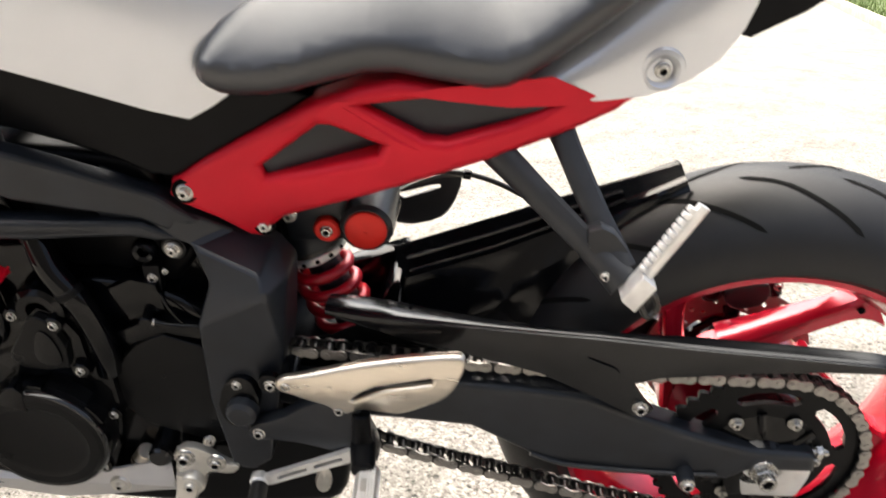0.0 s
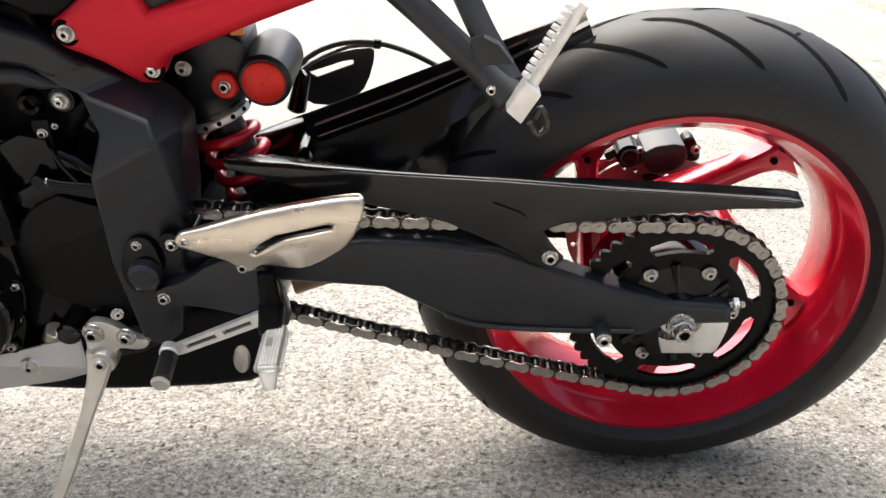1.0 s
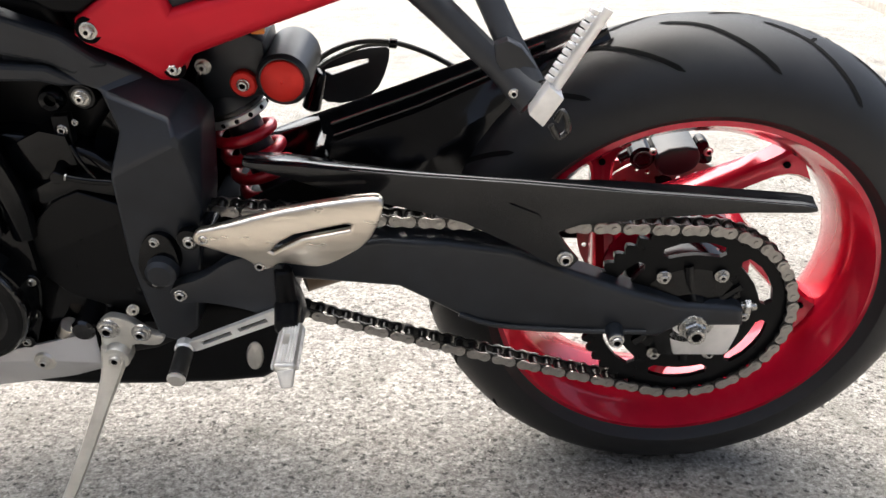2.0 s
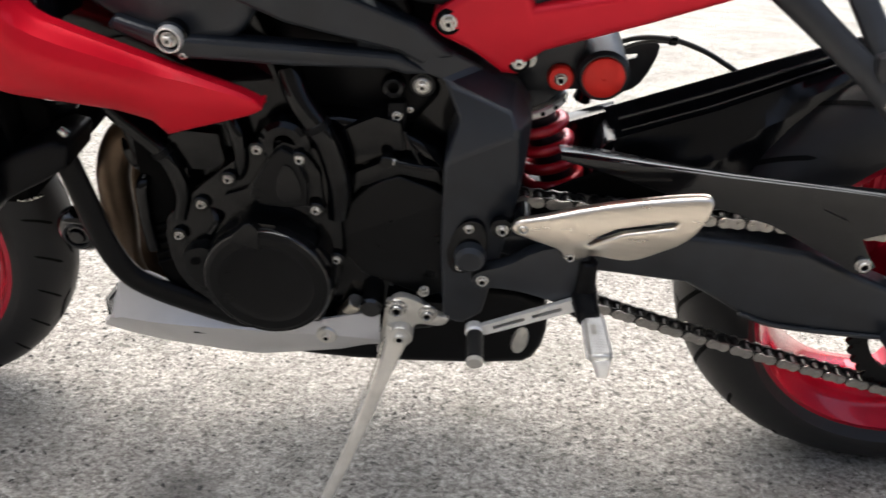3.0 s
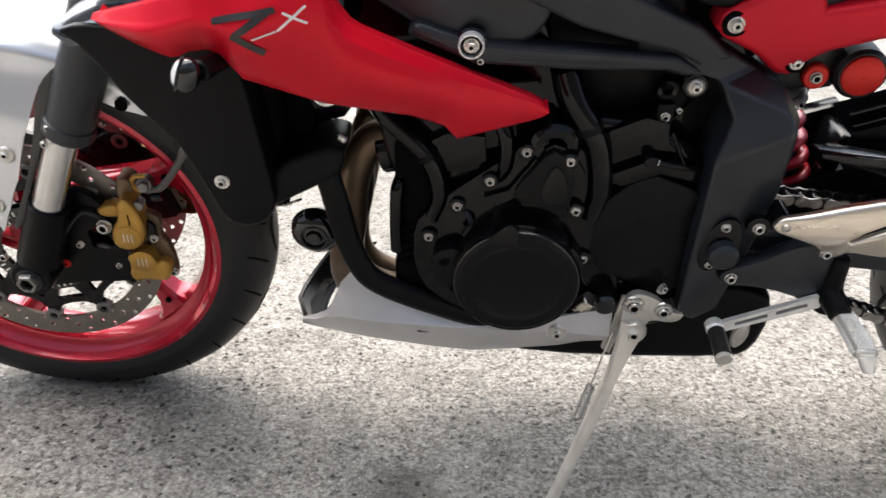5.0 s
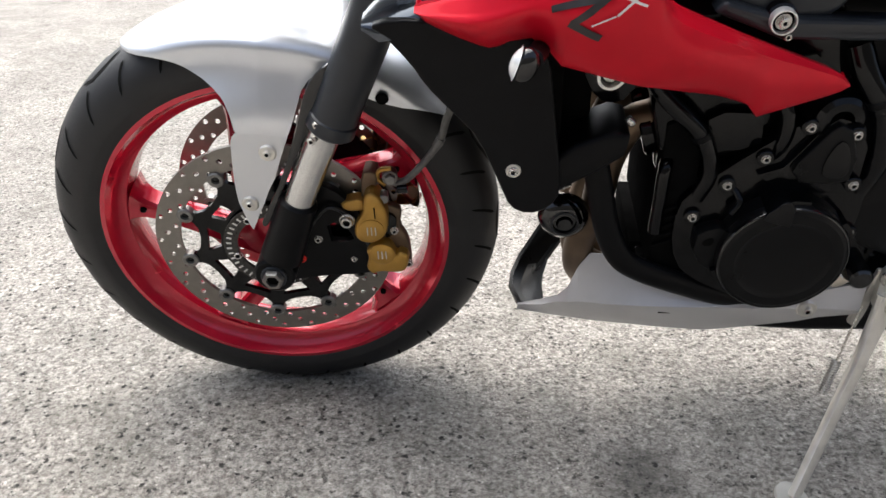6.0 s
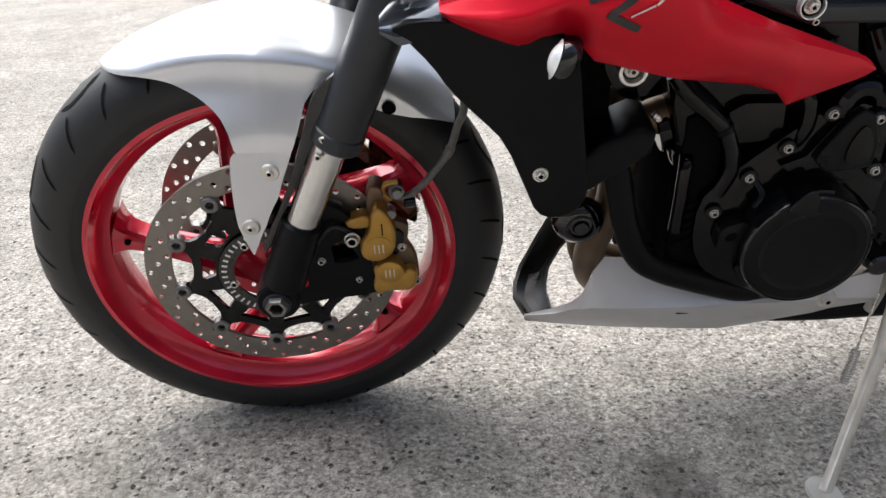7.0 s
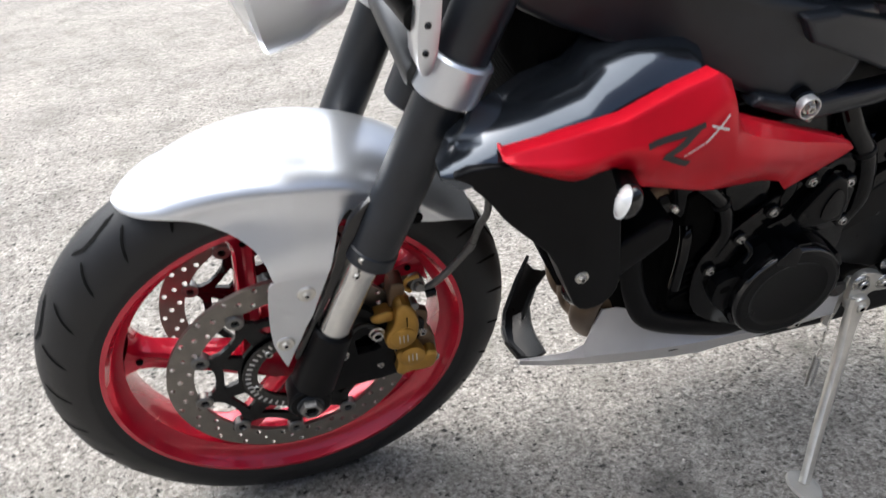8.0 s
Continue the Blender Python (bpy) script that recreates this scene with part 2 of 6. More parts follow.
def again(ob, name, parent, m):
    """A further piece on the same mesh."""
    o = new(name, ob.data)
    o.parent = parent
    o.matrix_basis = m
    if "label" in ob:
        o["label"] = ob["label"]
    return o


def chaikin(poly, times=2, closed=True):
    for _ in range(times):
        out = []
        n = len(poly)
        for i in range(n if closed else n - 1):
            a, b = poly[i], poly[(i + 1) % n]
            out.append(tuple(0.75 * p + 0.25 * q for p, q in zip(a, b)))
            out.append(tuple(0.25 * p + 0.75 * q for p, q in zip(a, b)))
        if not closed:
            out = [poly[0]] + out + [poly[-1]]
        poly = out
    return poly


def prism(poly, y0, y1, bevel=0.003, seg=2, holes=(), bend=None, bm=None, cuts=()):
    """A plate in the x-z plane from y0 (near) to y1, with bevelled edges and holes; bend(x, z) shifts y."""
    own = bmesh.new()
    edges = []
    for loop in (poly, *holes):
        vs = [own.verts.new((x, y0, z)) for x, z in loop]
        edges += [own.edges.new((vs[i], vs[(i + 1) % len(vs)])) for i in range(len(vs))]
    if holes:
        bmesh.ops.triangle_fill(own, use_beauty=True, use_dissolve=False, edges=edges)
    else:
        bmesh.ops.contextual_create(own, geom=edges)
    res = bmesh.ops.extrude_face_region(own, geom=list(own.faces))
    for g in res["geom"]:
        if isinstance(g, bmesh.types.BMVert):
            g.co.y = y1
    bmesh.ops.recalc_face_normals(own, faces=own.faces)
    if bevel > 0:
        sharp = [e for e in own.edges if len(e.link_faces) == 2 and e.calc_face_angle(0.0) > radians(50)]
        bmesh.ops.bevel(own, geom=sharp, offset=bevel, segments=seg, profile=0.6, affect="EDGES", clamp_overlap=True)
    for co, no in cuts:
        bmesh.ops.bisect_plane(own, geom=list(own.verts) + list(own.edges) + list(own.faces), plane_co=(co[0], 0, co[1]), plane_no=(no[0], 0, no[1]))
    if bend:
        for v in own.verts:
            v.co.y += bend(v.co.x, v.co.z)
    if bm is None:
        return own
    join(bm, own)
    return bm


def grow(poly, d):
    """The outline moved outwards by d (inwards: minus), corner by corner."""
    area = sum(a[0] * b[1] - b[0] * a[1] for a, b in zip(poly, poly[1:] + poly[:1]))
    s = 1.0 if area > 0 else -1.0
    out = []
    n = len(poly)
    for i in range(n):
        p, a, c = Vector(poly[i]), Vector(poly[i - 1]), Vector(poly[(i + 1) % n])
        u, v = (p - a).normalized(), (c - p).normalized()
        m = Vector((u.y + v.y, -u.x - v.x))
        if m.length < 1e-6:
            m = Vector((u.y, -u.x))
        m.normalize()
        k = max(0.45, m.dot(Vector((u.y, -u.x))))
        q = p + m * (s * d / k)
        out.append((q.x, q.y))
    return out


def pad(poly, y_face, y_back, r, holes=(), steps=4, bend=None, grid=0.0):
    """A plate whose near face is rounded off into its rim and into its holes with the radius r."""
    bm = bmesh.new()
    side = 1.0 if y_back > y_face else -1.0
    front, edges = [], []
    for loop, s in [(poly, -1.0)] + [(h, 1.0) for h in holes]:
        rings = [[(x, y_back, z) for x, z in loop]]
        for k in range(steps + 1):
            a = math.pi / 2 * k / steps
            ring = grow(loop, s * r * (1 - math.cos(a)))
            y = y_face + side * r * (1 - math.sin(a))
            rings.append([(x, y, z) for x, z in ring])
        vr = [[bm.verts.new(p) for p in ring] for ring in rings]
        n = len(loop)
        for a, b in zip(vr, vr[1:]):
            for i in range(n):
                bm.faces.new((a[i], a[(i + 1) % n], b[(i + 1) % n], b[i]))
        last = vr[-1]
        edges += [bm.edges.get((last[i], last[(i + 1) % n])) or bm.edges.new((last[i], last[(i + 1) % n])) for i in range(n)]
    bmesh.ops.triangle_fill(bm, use_beauty=True, edges=edges)
    if grid > 0:                                                   # finer faces, so that the plate can be curved
        xs, zs = [p[0] for p in poly], [p[1] for p in poly]
        for lo, hi, no in ((min(xs), max(xs), (1, 0, 0)), (min(zs), max(zs), (0, 0, 1))):
            for k in range(1, int((hi - lo) / grid)):
                bmesh.ops.bisect_plane(bm, geom=bm.verts[:] + bm.edges[:] + bm.faces[:], plane_co=Vector(no) * (lo + grid * k), plane_no=no)
    if bend:
        for v in bm.verts:
            v.co.y += bend(v.co.x, v.co.z)
    return bm


def join(bm, other):
    tmp = bpy.data.meshes.new("tmp")
    other.to_mesh(tmp)
    other.free()
    bm.from_mesh(tmp)
    bpy.data.meshes.remove(tmp)
    return bm


def spline(pts, per=6):
    pts = [Vector(p) for p in pts]
    if len(pts) == 2:
        return pts
    out = []
    ext = [2 * pts[0] - pts[1]] + pts + [2 * pts[-1] - pts[-2]]
    for i in range(1, len(ext) - 2):
        a, b, c, d = ext[i - 1:i + 3]
        for k in range(per):
            t = k / per
            out.append(0.5 * ((2 * b) + (c - a) * t + (2 * a - 5 * b + 4 * c - d) * t * t + (3 * b - a - 3 * c + d) * t ** 3))
    out.append(pts[-1])
    return out


def skin(rings, closed=True, caps=True, bm=None, loop=False):
    bm = bm or bmesh.new()
    vr = [[bm.verts.new(p) for p in r] for r in rings]
    n = len(vr[0])
    pairs = list(zip(vr, vr[1:])) + ([(vr[-1], vr[0])] if loop else [])
    for a, b in pairs:
        for i in range(n if closed else n - 1):
            j = (i + 1) % n
            bm.faces.new((a[i], a[j], b[j], b[i]))
    if caps and closed and not loop:
        bm.faces.new(vr[0][::-1])
        bm.faces.new(vr[-1])
    return bm


def tube(pts, radius, seg=12, per=6, bm=None, flat=1.0):
    """A round (or, with flat, oval across y) bar along a smooth line; radius: one or one for each point."""
    path = spline(pts, per)
    if isinstance(radius, (int, float)):
        radius = [radius] * len(pts)
    rr = []
    for k in range(len(path)):
        u = k / max(1, len(path) - 1) * (len(radius) - 1)
        i = min(int(u), len(radius) - 2)
        rr.append(radius[i] + (radius[i + 1] - radius[i]) * (u - i))
    rings, side = [], None
    for k, p in enumerate(path):
        d = (path[min(k + 1, len(path) - 1)] - path[max(k - 1, 0)]).normalized()
        if side is None:
            side = d.cross(Vector((0, 1, 0)))
            if side.length < 0.2:
                side = d.cross(Vector((1, 0, 0)))
        side = (side - d * side.dot(d)).normalized()
        up = d.cross(side)
        rings.append([p + rr[k] * (math.cos(a) * side + flat * math.sin(a) * up) for a in (2 * math.pi * i / seg for i in range(seg))])
    return skin(rings, bm=bm)


def lathe(profile, seg=64, at=(0, 0, 0), closed=False, bm=None, start=0.0, sweep=360.0):
    """Turns (radius, y) points about the y axis."""
    rings = []
    full = sweep >= 359.9
    for k in range(seg if full else seg + 1):
        a = radians(start + sweep * k / seg)
        rings.append([(at[0] + r * math.cos(a), at[1] + y, at[2] + r * math.sin(a)) for r, y in profile])
    return skin(rings, closed=closed, caps=False, bm=bm, loop=full)


def rod(p, q, r0, r1=None, seg=24, bevel=0.0, bm=None):
    """A straight round bar with softened ends."""
    p, q = Vector(p), Vector(q)
    r1 = r0 if r1 is None else r1
    d = (q - p).normalized()
    side = d.cross(Vector((0, 1, 0)))
    if side.length < 0.2:
        side = d.cross(Vector((1, 0, 0)))
    side.normalize()
    up = d.cross(side)
    st = [(p, r0), (q, r1)]
    if bevel > 0:
        st = [(p, r0 - bevel), (p + d * bevel, r0), (q - d * bevel, r1), (q, r1 - bevel)]
    rings = [[c + r * (math.cos(a) * side + math.sin(a) * up) for a in (2 * math.pi * i / seg for i in range(seg))] for c, r in st]
    return skin(rings, bm=bm)


def box(x0, x1, y0, y1, z0, z1, bevel=0.003, bm=None):
    return prism([(x0, z0), (x1, z0), (x1, z1), (x0, z1)], y0, y1, bevel, bm=bm)


def thicken(bm, d):
    bmesh.ops.recalc_face_normals(bm, faces=bm.faces)
    bmesh.ops.solidify(bm, geom=list(bm.faces), thickness=d)
    return bm


# ---------------------------------------------------------------- ground
def ground_height(x, y):
    """The road climbs very slightly towards the rear wheel."""
    return 0.0155 + 0.0050 * max(-3.0, min(3.0, x))


def ground_sheet():
    bm = bmesh.new()
    xs = [-400, -60, -12, -3, -1, 0, 1, 3, 12, 60, 400]
    ys = [-400, -60, -12, -4, -1, 1, 4, 12, 60, 400]
    vs = [[bm.verts.new((x, y, ground_height(x, y))) for x in xs] for y in ys]
    for j in range(len(ys) - 1):
        for i in range(len(xs) - 1):
            bm.faces.new((vs[j][i], vs[j][i + 1], vs[j + 1][i + 1], vs[j + 1][i]))
    return tagged(part("ground", bm, ASPHALT, None), "worn grey chip-seal asphalt with pits and stones", "ground", kind="structure")


ground_sheet()
# an unseen wall added behind the camera, to darken the near side
bm = prism([(-30.0, -0.1), (30.0, -0.1), (30.0, 3.4), (-30.0, 3.4)], -5.3, -5.0, 0.01)
tagged(part("sky_block_wall", bm, BLOCKER_GREY, None), "unseen dark grey wall added behind the camera to block sky light", "wall", kind="structure")


def along(p, q, s):
    return p[0] + (q[0] - p[0]) * s, p[1] + (q[1] - p[1]) * s


KERB_A, KERB_B = (2.6, 1.6), (11.0, 28.0)
_d = Vector((KERB_B[0] - KERB_A[0], KERB_B[1] - KERB_A[1]))
_n = Vector((_d.y, -_d.x)).normalized()
kerb = tagged(new("kerb"), "pale concrete kerb beside the grass", "kerb", kind="structure")
stone = None
for k in range(28):
    a = Vector(along(KERB_A, KERB_B, k / 28))
    m = Matrix.Translation((a.x, a.y, 0)) @ Matrix.Rotation(math.atan2(_d.y, _d.x), 4, "Z")
    if stone is None:
        bm = prism([(0.004, -0.05), (_d.length / 28 - 0.004, -0.05), (_d.length / 28 - 0.004, 0.12), (0.004, 0.12)], -0.16, 0.0, 0.012)
        stone = part("kerb_stone", bm, KERB, kerb)
        stone.matrix_basis = m
    else:
        again(stone, "kerb_stone", kerb, m)
bm = bmesh.new()
w = _n * 40
vs = [bm.verts.new((p[0], p[1], 0.10)) for p in ((KERB_A[0] + _n.x * 0.16, KERB_A[1] + _n.y * 0.16), (KERB_B[0] + _n.x * 0.16, KERB_B[1] + _n.y * 0.16), (KERB_B[0] + w.x, KERB_B[1] + w.y), (KERB_A[0] + w.x, KERB_A[1] + w.y))]
bm.faces.new(vs)
tagged(part("verge", bm, GRASS, None), "short green grass verge behind the kerb", "grass", kind="structure")
bm = bmesh.new()
for k in range(9000):
    u, v = random.random(), random.random() ** 1.5
    p = Vector(along(KERB_A, KERB_B, 0.1 + 0.6 * u)) + _n * (0.18 + 3.5 * v)
    h, a = random.uniform(0.03, 0.09), random.uniform(0, 6.28)
    dx, dy = 0.006 * math.cos(a), 0.006 * math.sin(a)
    bm.faces.new([bm.verts.new(c) for c in ((p.x - dx, p.y - dy, 0.10), (p.x + dx, p.y + dy, 0.10), (p.x + random.uniform(-0.03, 0.03), p.y + random.uniform(-0.03, 0.03), 0.10 + h))])
tagged(part("grass_blades", bm, GRASS, None), "short green grass blades on the verge", "grass", kind="stuff")

# ---------------------------------------------------------------- the motorcycle, on its side stand
BIKE = Matrix.Translation((0.4508, 0.8643, 0.3275)) @ Matrix.Rotation(-0.0624, 4, "Z") @ Matrix.Rotation(0.2159, 4, "X") @ Matrix.Rotation(-0.0125, 4, "Y")
bike = new("motorcycle")
bike.matrix_world = BIKE
tagged(bike, "red, silver and black sports motorcycle leaning on its side stand", "motorcycle")
REAR = Vector((0.0055, 0.014, -0.0035))
FRONT = Vector((-1.416, 0.0, -0.014))
STEER = Matrix.Translation(FRONT) @ Matrix.Rotation(0.0558, 4, Vector((math.sin(radians(23.4)), 0, math.cos(radians(23.4)))))


# bolts: heads that face the near side (-y), scaled for each use
def bolt_mesh(kind):
    bm = bmesh.new()
    if kind == "hex_bolt":
        lathe([(0.0, 0.0), (1.0, 0.0), (1.0, -0.16), (0.93, -0.22), (0.0, -0.22)], 20, bm=bm)
        rings = [[(r * math.cos(math.pi / 3 * k), y, r * math.sin(math.pi / 3 * k)) for k in range(6)] for r, y in ((0.72, -0.2), (0.72, -0.75), (0.62, -0.85), (0.30, -0.85), (0.26, -0.60))]
        skin(rings, bm=bm)
    else:
        lathe([(0.0, 0.0), (1.0, 0.0), (1.0, -0.12), (0.92, -0.2), (0.80, -0.22), (0.80, -0.55), (0.70, -0.68), (0.46, -0.7), (0.42, -0.66), (0.40, -0.35), (0.0, -0.35)], 20, bm=bm)
    return bm


_bolts = {}


def bolt(parent, x, y, z, r=0.007, kind="socket_bolt", material=None, out=None, label=""):
    r *= 0.84
    key = (kind, (material or ZINC).name)
    m = Matrix.Translation((x, y, z))
    if out is not None:
        m = m @ Vector((0, -1, 0)).rotation_difference(Vector(out)).to_matrix().to_4x4()
    m = m @ Matrix.Diagonal((r, r, r, 1))
    if key not in _bolts:
        ob = part(kind, bolt_mesh(kind), material or ZINC, parent, label)
        _bolts[key] = ob
        ob.data.materials.append(DARK)
        # faces inside the socket take the dark colour as their shade
        deep = 0.44 if kind == "socket_bolt" else 0.27
        for f in ob.data.polygons:
            if max(math.hypot(ob.data.vertices[v].co.x, ob.data.vertices[v].co.z) for v in f.vertices) < deep and f.center.y < -0.3:
                f.material_index = 1
        ob.matrix_basis = m
        return ob
    return again(_bolts[key], kind, parent, m)


# ---- wheels
def tyre_profile(R, half, flange, fy, widest):
    """Section from the near bead over the crown to the far bead; widest: the radius at which it is half wide."""
    near = [(flange - 0.005, fy), (flange + 0.001, fy + 0.0045), (flange + 0.0055, fy + 0.66 * (half - fy)), (widest - 0.002, half - 0.0004), (widest + 0.001, half)]
    for k in range(1, 17):
        a = math.pi / 2 * k / 16
        near.append((widest + (R - widest) * math.sin(a), half * math.cos(a)))
    return [(r, -y) for r, y in near] + [(r, y) for r, y in near[-2::-1]]


def wheel(name, m, R, half, flange, fy, widest, well, spoke_at, aside, hub, label):
    """Rim as the part; its tyre, hub and spokes under it. m places the wheel's own frame."""
    prof = [(flange, -fy), (flange, -fy - 0.003), (flange - 0.007, -fy - 0.004), (flange - 0.011, -fy + 0.004), (well + 0.014, -fy + 0.016), (well + 0.004, -fy * 0.55), (well, -fy * 0.2), (well, fy * 0.2), (well + 0.004, fy * 0.55),
            (well + 0.014, fy - 0.016), (flange - 0.011, fy - 0.004), (flange - 0.007, fy + 0.004), (flange, fy + 0.003), (flange, fy), (flange - 0.006, fy - 0.008), (well + 0.012, fy * 0.5), (well + 0.008, 0), (well + 0.012, -fy * 0.5), (flange - 0.006, -fy + 0.008)]
    bm = lathe(prof, 128, closed=True)
    bm.transform(m)
    rim = part(name, bm, RED_RIM, bike, label)
    bm = lathe(tyre_profile(R, half, flange, fy, widest), 160)
    bm.transform(m)
    tyre = part("tyre", bm, RUBBER, rim, "black road tyre with slanted tread grooves")
    # hub
    bm = lathe([(0.012, -0.034), (hub * 0.55, -0.034), (hub * 0.7, -0.030), (hub, -0.026), (hub, 0.020), (hub * 0.7, 0.026), (hub * 0.55, 0.034), (0.012, 0.034)], 48, closed=True)
    bm.transform(m)
    part("hub", bm, RED_RIM, rim)
    # spokes: slim straight blades, set off from the axle, that spread where they meet the well
    reach = math.sqrt((well + 0.003) ** 2 - aside ** 2)
    st = [(0.0, 0.016, 0.026), (reach * 0.35, 0.0135, 0.021), (reach * 0.65, 0.0125, 0.018), (reach - 0.036, 0.0125, 0.0175), (reach - 0.020, 0.0150, 0.019), (reach - 0.009, 0.0215, 0.022), (reach + 0.001, 0.034, 0.026)]
    first = None
    for k in range(5):
        a = radians(spoke_at + 72 * k) - math.asin(aside / well)
        turn = m @ Matrix.Rotation(-a, 4, "Y")
        if first is None:
            rings = []
            for r, w, t in st:
                rings.append([(r, t * cy, aside + w * cz) for cy, cz in ((-0.75, -1), (-1, -0.72), (-0.86, -0.25), (-0.80, 0), (-0.86, 0.25), (-1, 0.72), (-0.75, 1), (0.75, 1), (1, 0.72), (0.86, 0), (1, -0.72), (0.75, -1))])
            bm = skin(rings)
            bolt_hole = rod((reach - 0.018, -0.0195, aside), (reach - 0.018, -0.01, aside), 0.0040, seg=14)
            first = part("spoke", bm, RED_RIM, rim)
            first.matrix_basis = turn
            plug = part("valve_hole", bolt_hole, DARK, rim)
            plug.matrix_basis = turn
        else:
            again(first, "spoke", rim, turn)
            again(plug, "valve_hole", rim, turn)
    return rim, tyre


def groove_strip(pts, R, half, widest, m, width, side):
    """A tread groove along (degrees, share of the way from crown to shoulder) points, laid into the tread."""
    rings = []
    path = chaikin(pts, 1, closed=False)
    for i, (a, s) in enumerate(path):
        a0, s0 = path[max(i - 1, 0)]
        a1, s1 = path[min(i + 1, len(path) - 1)]
        d = Vector((radians(a1 - a0) * R, (s1 - s0) * half * 1.2)).normalized()
        taper = 1.0 if 0 < i < len(path) - 1 else 0.2
        ring = []
        for k in (-1, 1):
            aa = a + math.degrees(-d.y * k * width * taper / R)
            ss = s + d.x * k * width * taper / (half * 1.2)
            ang = math.pi / 2 * (1 - ss)
            r = widest + (R - widest) * math.sin(ang) + 0.0006
            y = side * (half * math.cos(ang) + 0.0004)
            t = radians(aa)
            ring.append(m @ Vector((r * math.cos(t), y, r * math.sin(t))))
        rings.append(ring)
    return skin(rings, closed=False, caps=False)


RW = Matrix.Translation(REAR)
R_REAR, H_REAR, W_REAR = 0.316, 0.086, 0.240
rear_rim, rear_tyre = wheel("rear_wheel", RW, R_REAR, H_REAR, 0.2290, 0.070, W_REAR, 0.196, 51.2, 0.086, 0.092, "glossy red five-spoke rear wheel rim")
R_FR, H_FR, W_FR = 0.295, 0.053, 0.240
front_rim, front_tyre = wheel("front_wheel", STEER, R_FR, H_FR, 0.2275, 0.0455, W_FR, 0.196, 170.0, 0.046, 0.056, "glossy red five-spoke front wheel rim")

# ---- tread grooves
for side in (-1, 1):
    for k in range(18):
        a = 92.5 + 20 * k + (0 if side < 0 else 10)
        lines = [([(a + 8.5, 0.05), (a + 1, 0.15), (a - 4, 0.30), (a - 9, 0.45), (a - 14, 0.61)], 0.0026)]
        if k % 2:
            lines.append(([(a - 0.5, 0.20), (a - 2.5, 0.10)], 0.0020))
        for pts, w in lines:
            part("tread_groove", groove_strip(pts, R_REAR, H_REAR, W_REAR, RW, w, side), GROOVE, rear_tyre)
    for k in range(28):
        a = 360 / 28 * k + 119.5 + (0 if side < 0 else 6.4)
        lines = [([(a, 0.36), (a + 2.4, 0.53), (a + 4.6, 0.77)], 0.0018)]
        if k % 2:
            lines.append(([(a - 12, 0.14), (a - 3, 0.29), (a + 1.5, 0.17)], 0.0020))
        for pts, w in lines:
            part("tread_groove", groove_strip(pts, R_FR, H_FR, W_FR, STEER, w, side), GROOVE, front_tyre)


def station_curve(table, x):
    for (x0, v0), (x1, v1) in zip(table, table[1:]):
        if x <= x1:
            u = (x - x0) / (x1 - x0)
            return v0 + (v1 - v0) * max(0.0, u)
    return table[-1][1]


# ---- brake discs
def circle(cx, cz, r, n=10, a0=0.0):
    return [(cx + r * math.cos(a0 + 2 * math.pi * k / n), cz + r * math.sin(a0 + 2 * math.pi * k / n)) for k in range(n)]


def brake_disc(name, parent, m, y, outer, inner, rows, holes_per_row, label):
    holes = [circle(0, 0, inner, 72)]
    for i, r in enumerate(rows):
        for k in range(holes_per_row):
            a = 2 * math.pi * (k + i * 0.36) / holes_per_row
            holes.append(circle(r * math.cos(a), r * math.sin(a), 0.0037, 8))
    bm = prism(circle(0, 0, outer, 96), y - 0.0025, y + 0.0025, 0, holes=holes)
    bm.transform(m)
    return part(name, bm, DISC, parent, label)


def carrier(parent, m, y, count, r_out, r_in, near):
    rim_line, windows = [], []
    step = 2 * math.pi / count
    mid = r_in + 0.52 * (r_out - r_in)
    for k in range(count):
        a = step * (k + 0.3)
        for da, r in ((-0.5, mid + 0.003), (-0.25, mid + 0.006), (-0.12, r_out - 0.012), (-0.09, r_out + 0.004), (0.09, r_out + 0.004), (0.12, r_out - 0.012), (0.25, mid + 0.006)):
            rim_line.append((r * math.cos(a + da * step), r * math.sin(a + da * step)))
        windows.append([(r * math.cos(a + da * step), r * math.sin(a + da * step)) for da, r in ((0.16, mid - 0.004), (0.34, mid - 0.006), (0.66, mid - 0.006), (0.84, mid - 0.004), (0.74, r_in + 0.005), (0.26, r_in + 0.005))])
    bm = prism(rim_line, y - 0.003, y + 0.003, 0, holes=[circle(0, 0, r_in - 0.012, 40)] + windows)
    bm.transform(m)
    ob = part("disc_carrier", bm, ENGINE, parent, "black disc carrier")
    first = None
    for k in range(count):
        a = 2 * math.pi * (k + 0.3) / count
        at = m @ Matrix.Translation((r_out * math.cos(a), y, r_out * math.sin(a)))
        if first is None:
            bm = lathe([(0.0045, -0.0035), (0.0055, -0.0065), (0.0095, -0.0065), (0.0108, -0.005), (0.0108, 0.005), (0.0095, 0.0065), (0.0055, 0.0065), (0.0045, 0.0035)], 20, closed=True)
            first = part("disc_bobbin", bm, BOBBIN if near else ENGINE, parent)
            first.matrix_basis = at
        else:
            again(first, "disc_bobbin", parent, at)
    return ob


for y in (-0.059, 0.066):
    d = brake_disc("brake_disc", front_rim, STEER, y, 0.1535, 0.122, (0.128, 0.138, 0.148), 24, "drilled steel brake disc")
    carrier(front_rim, STEER, y, 10, 0.1185, 0.066, True)
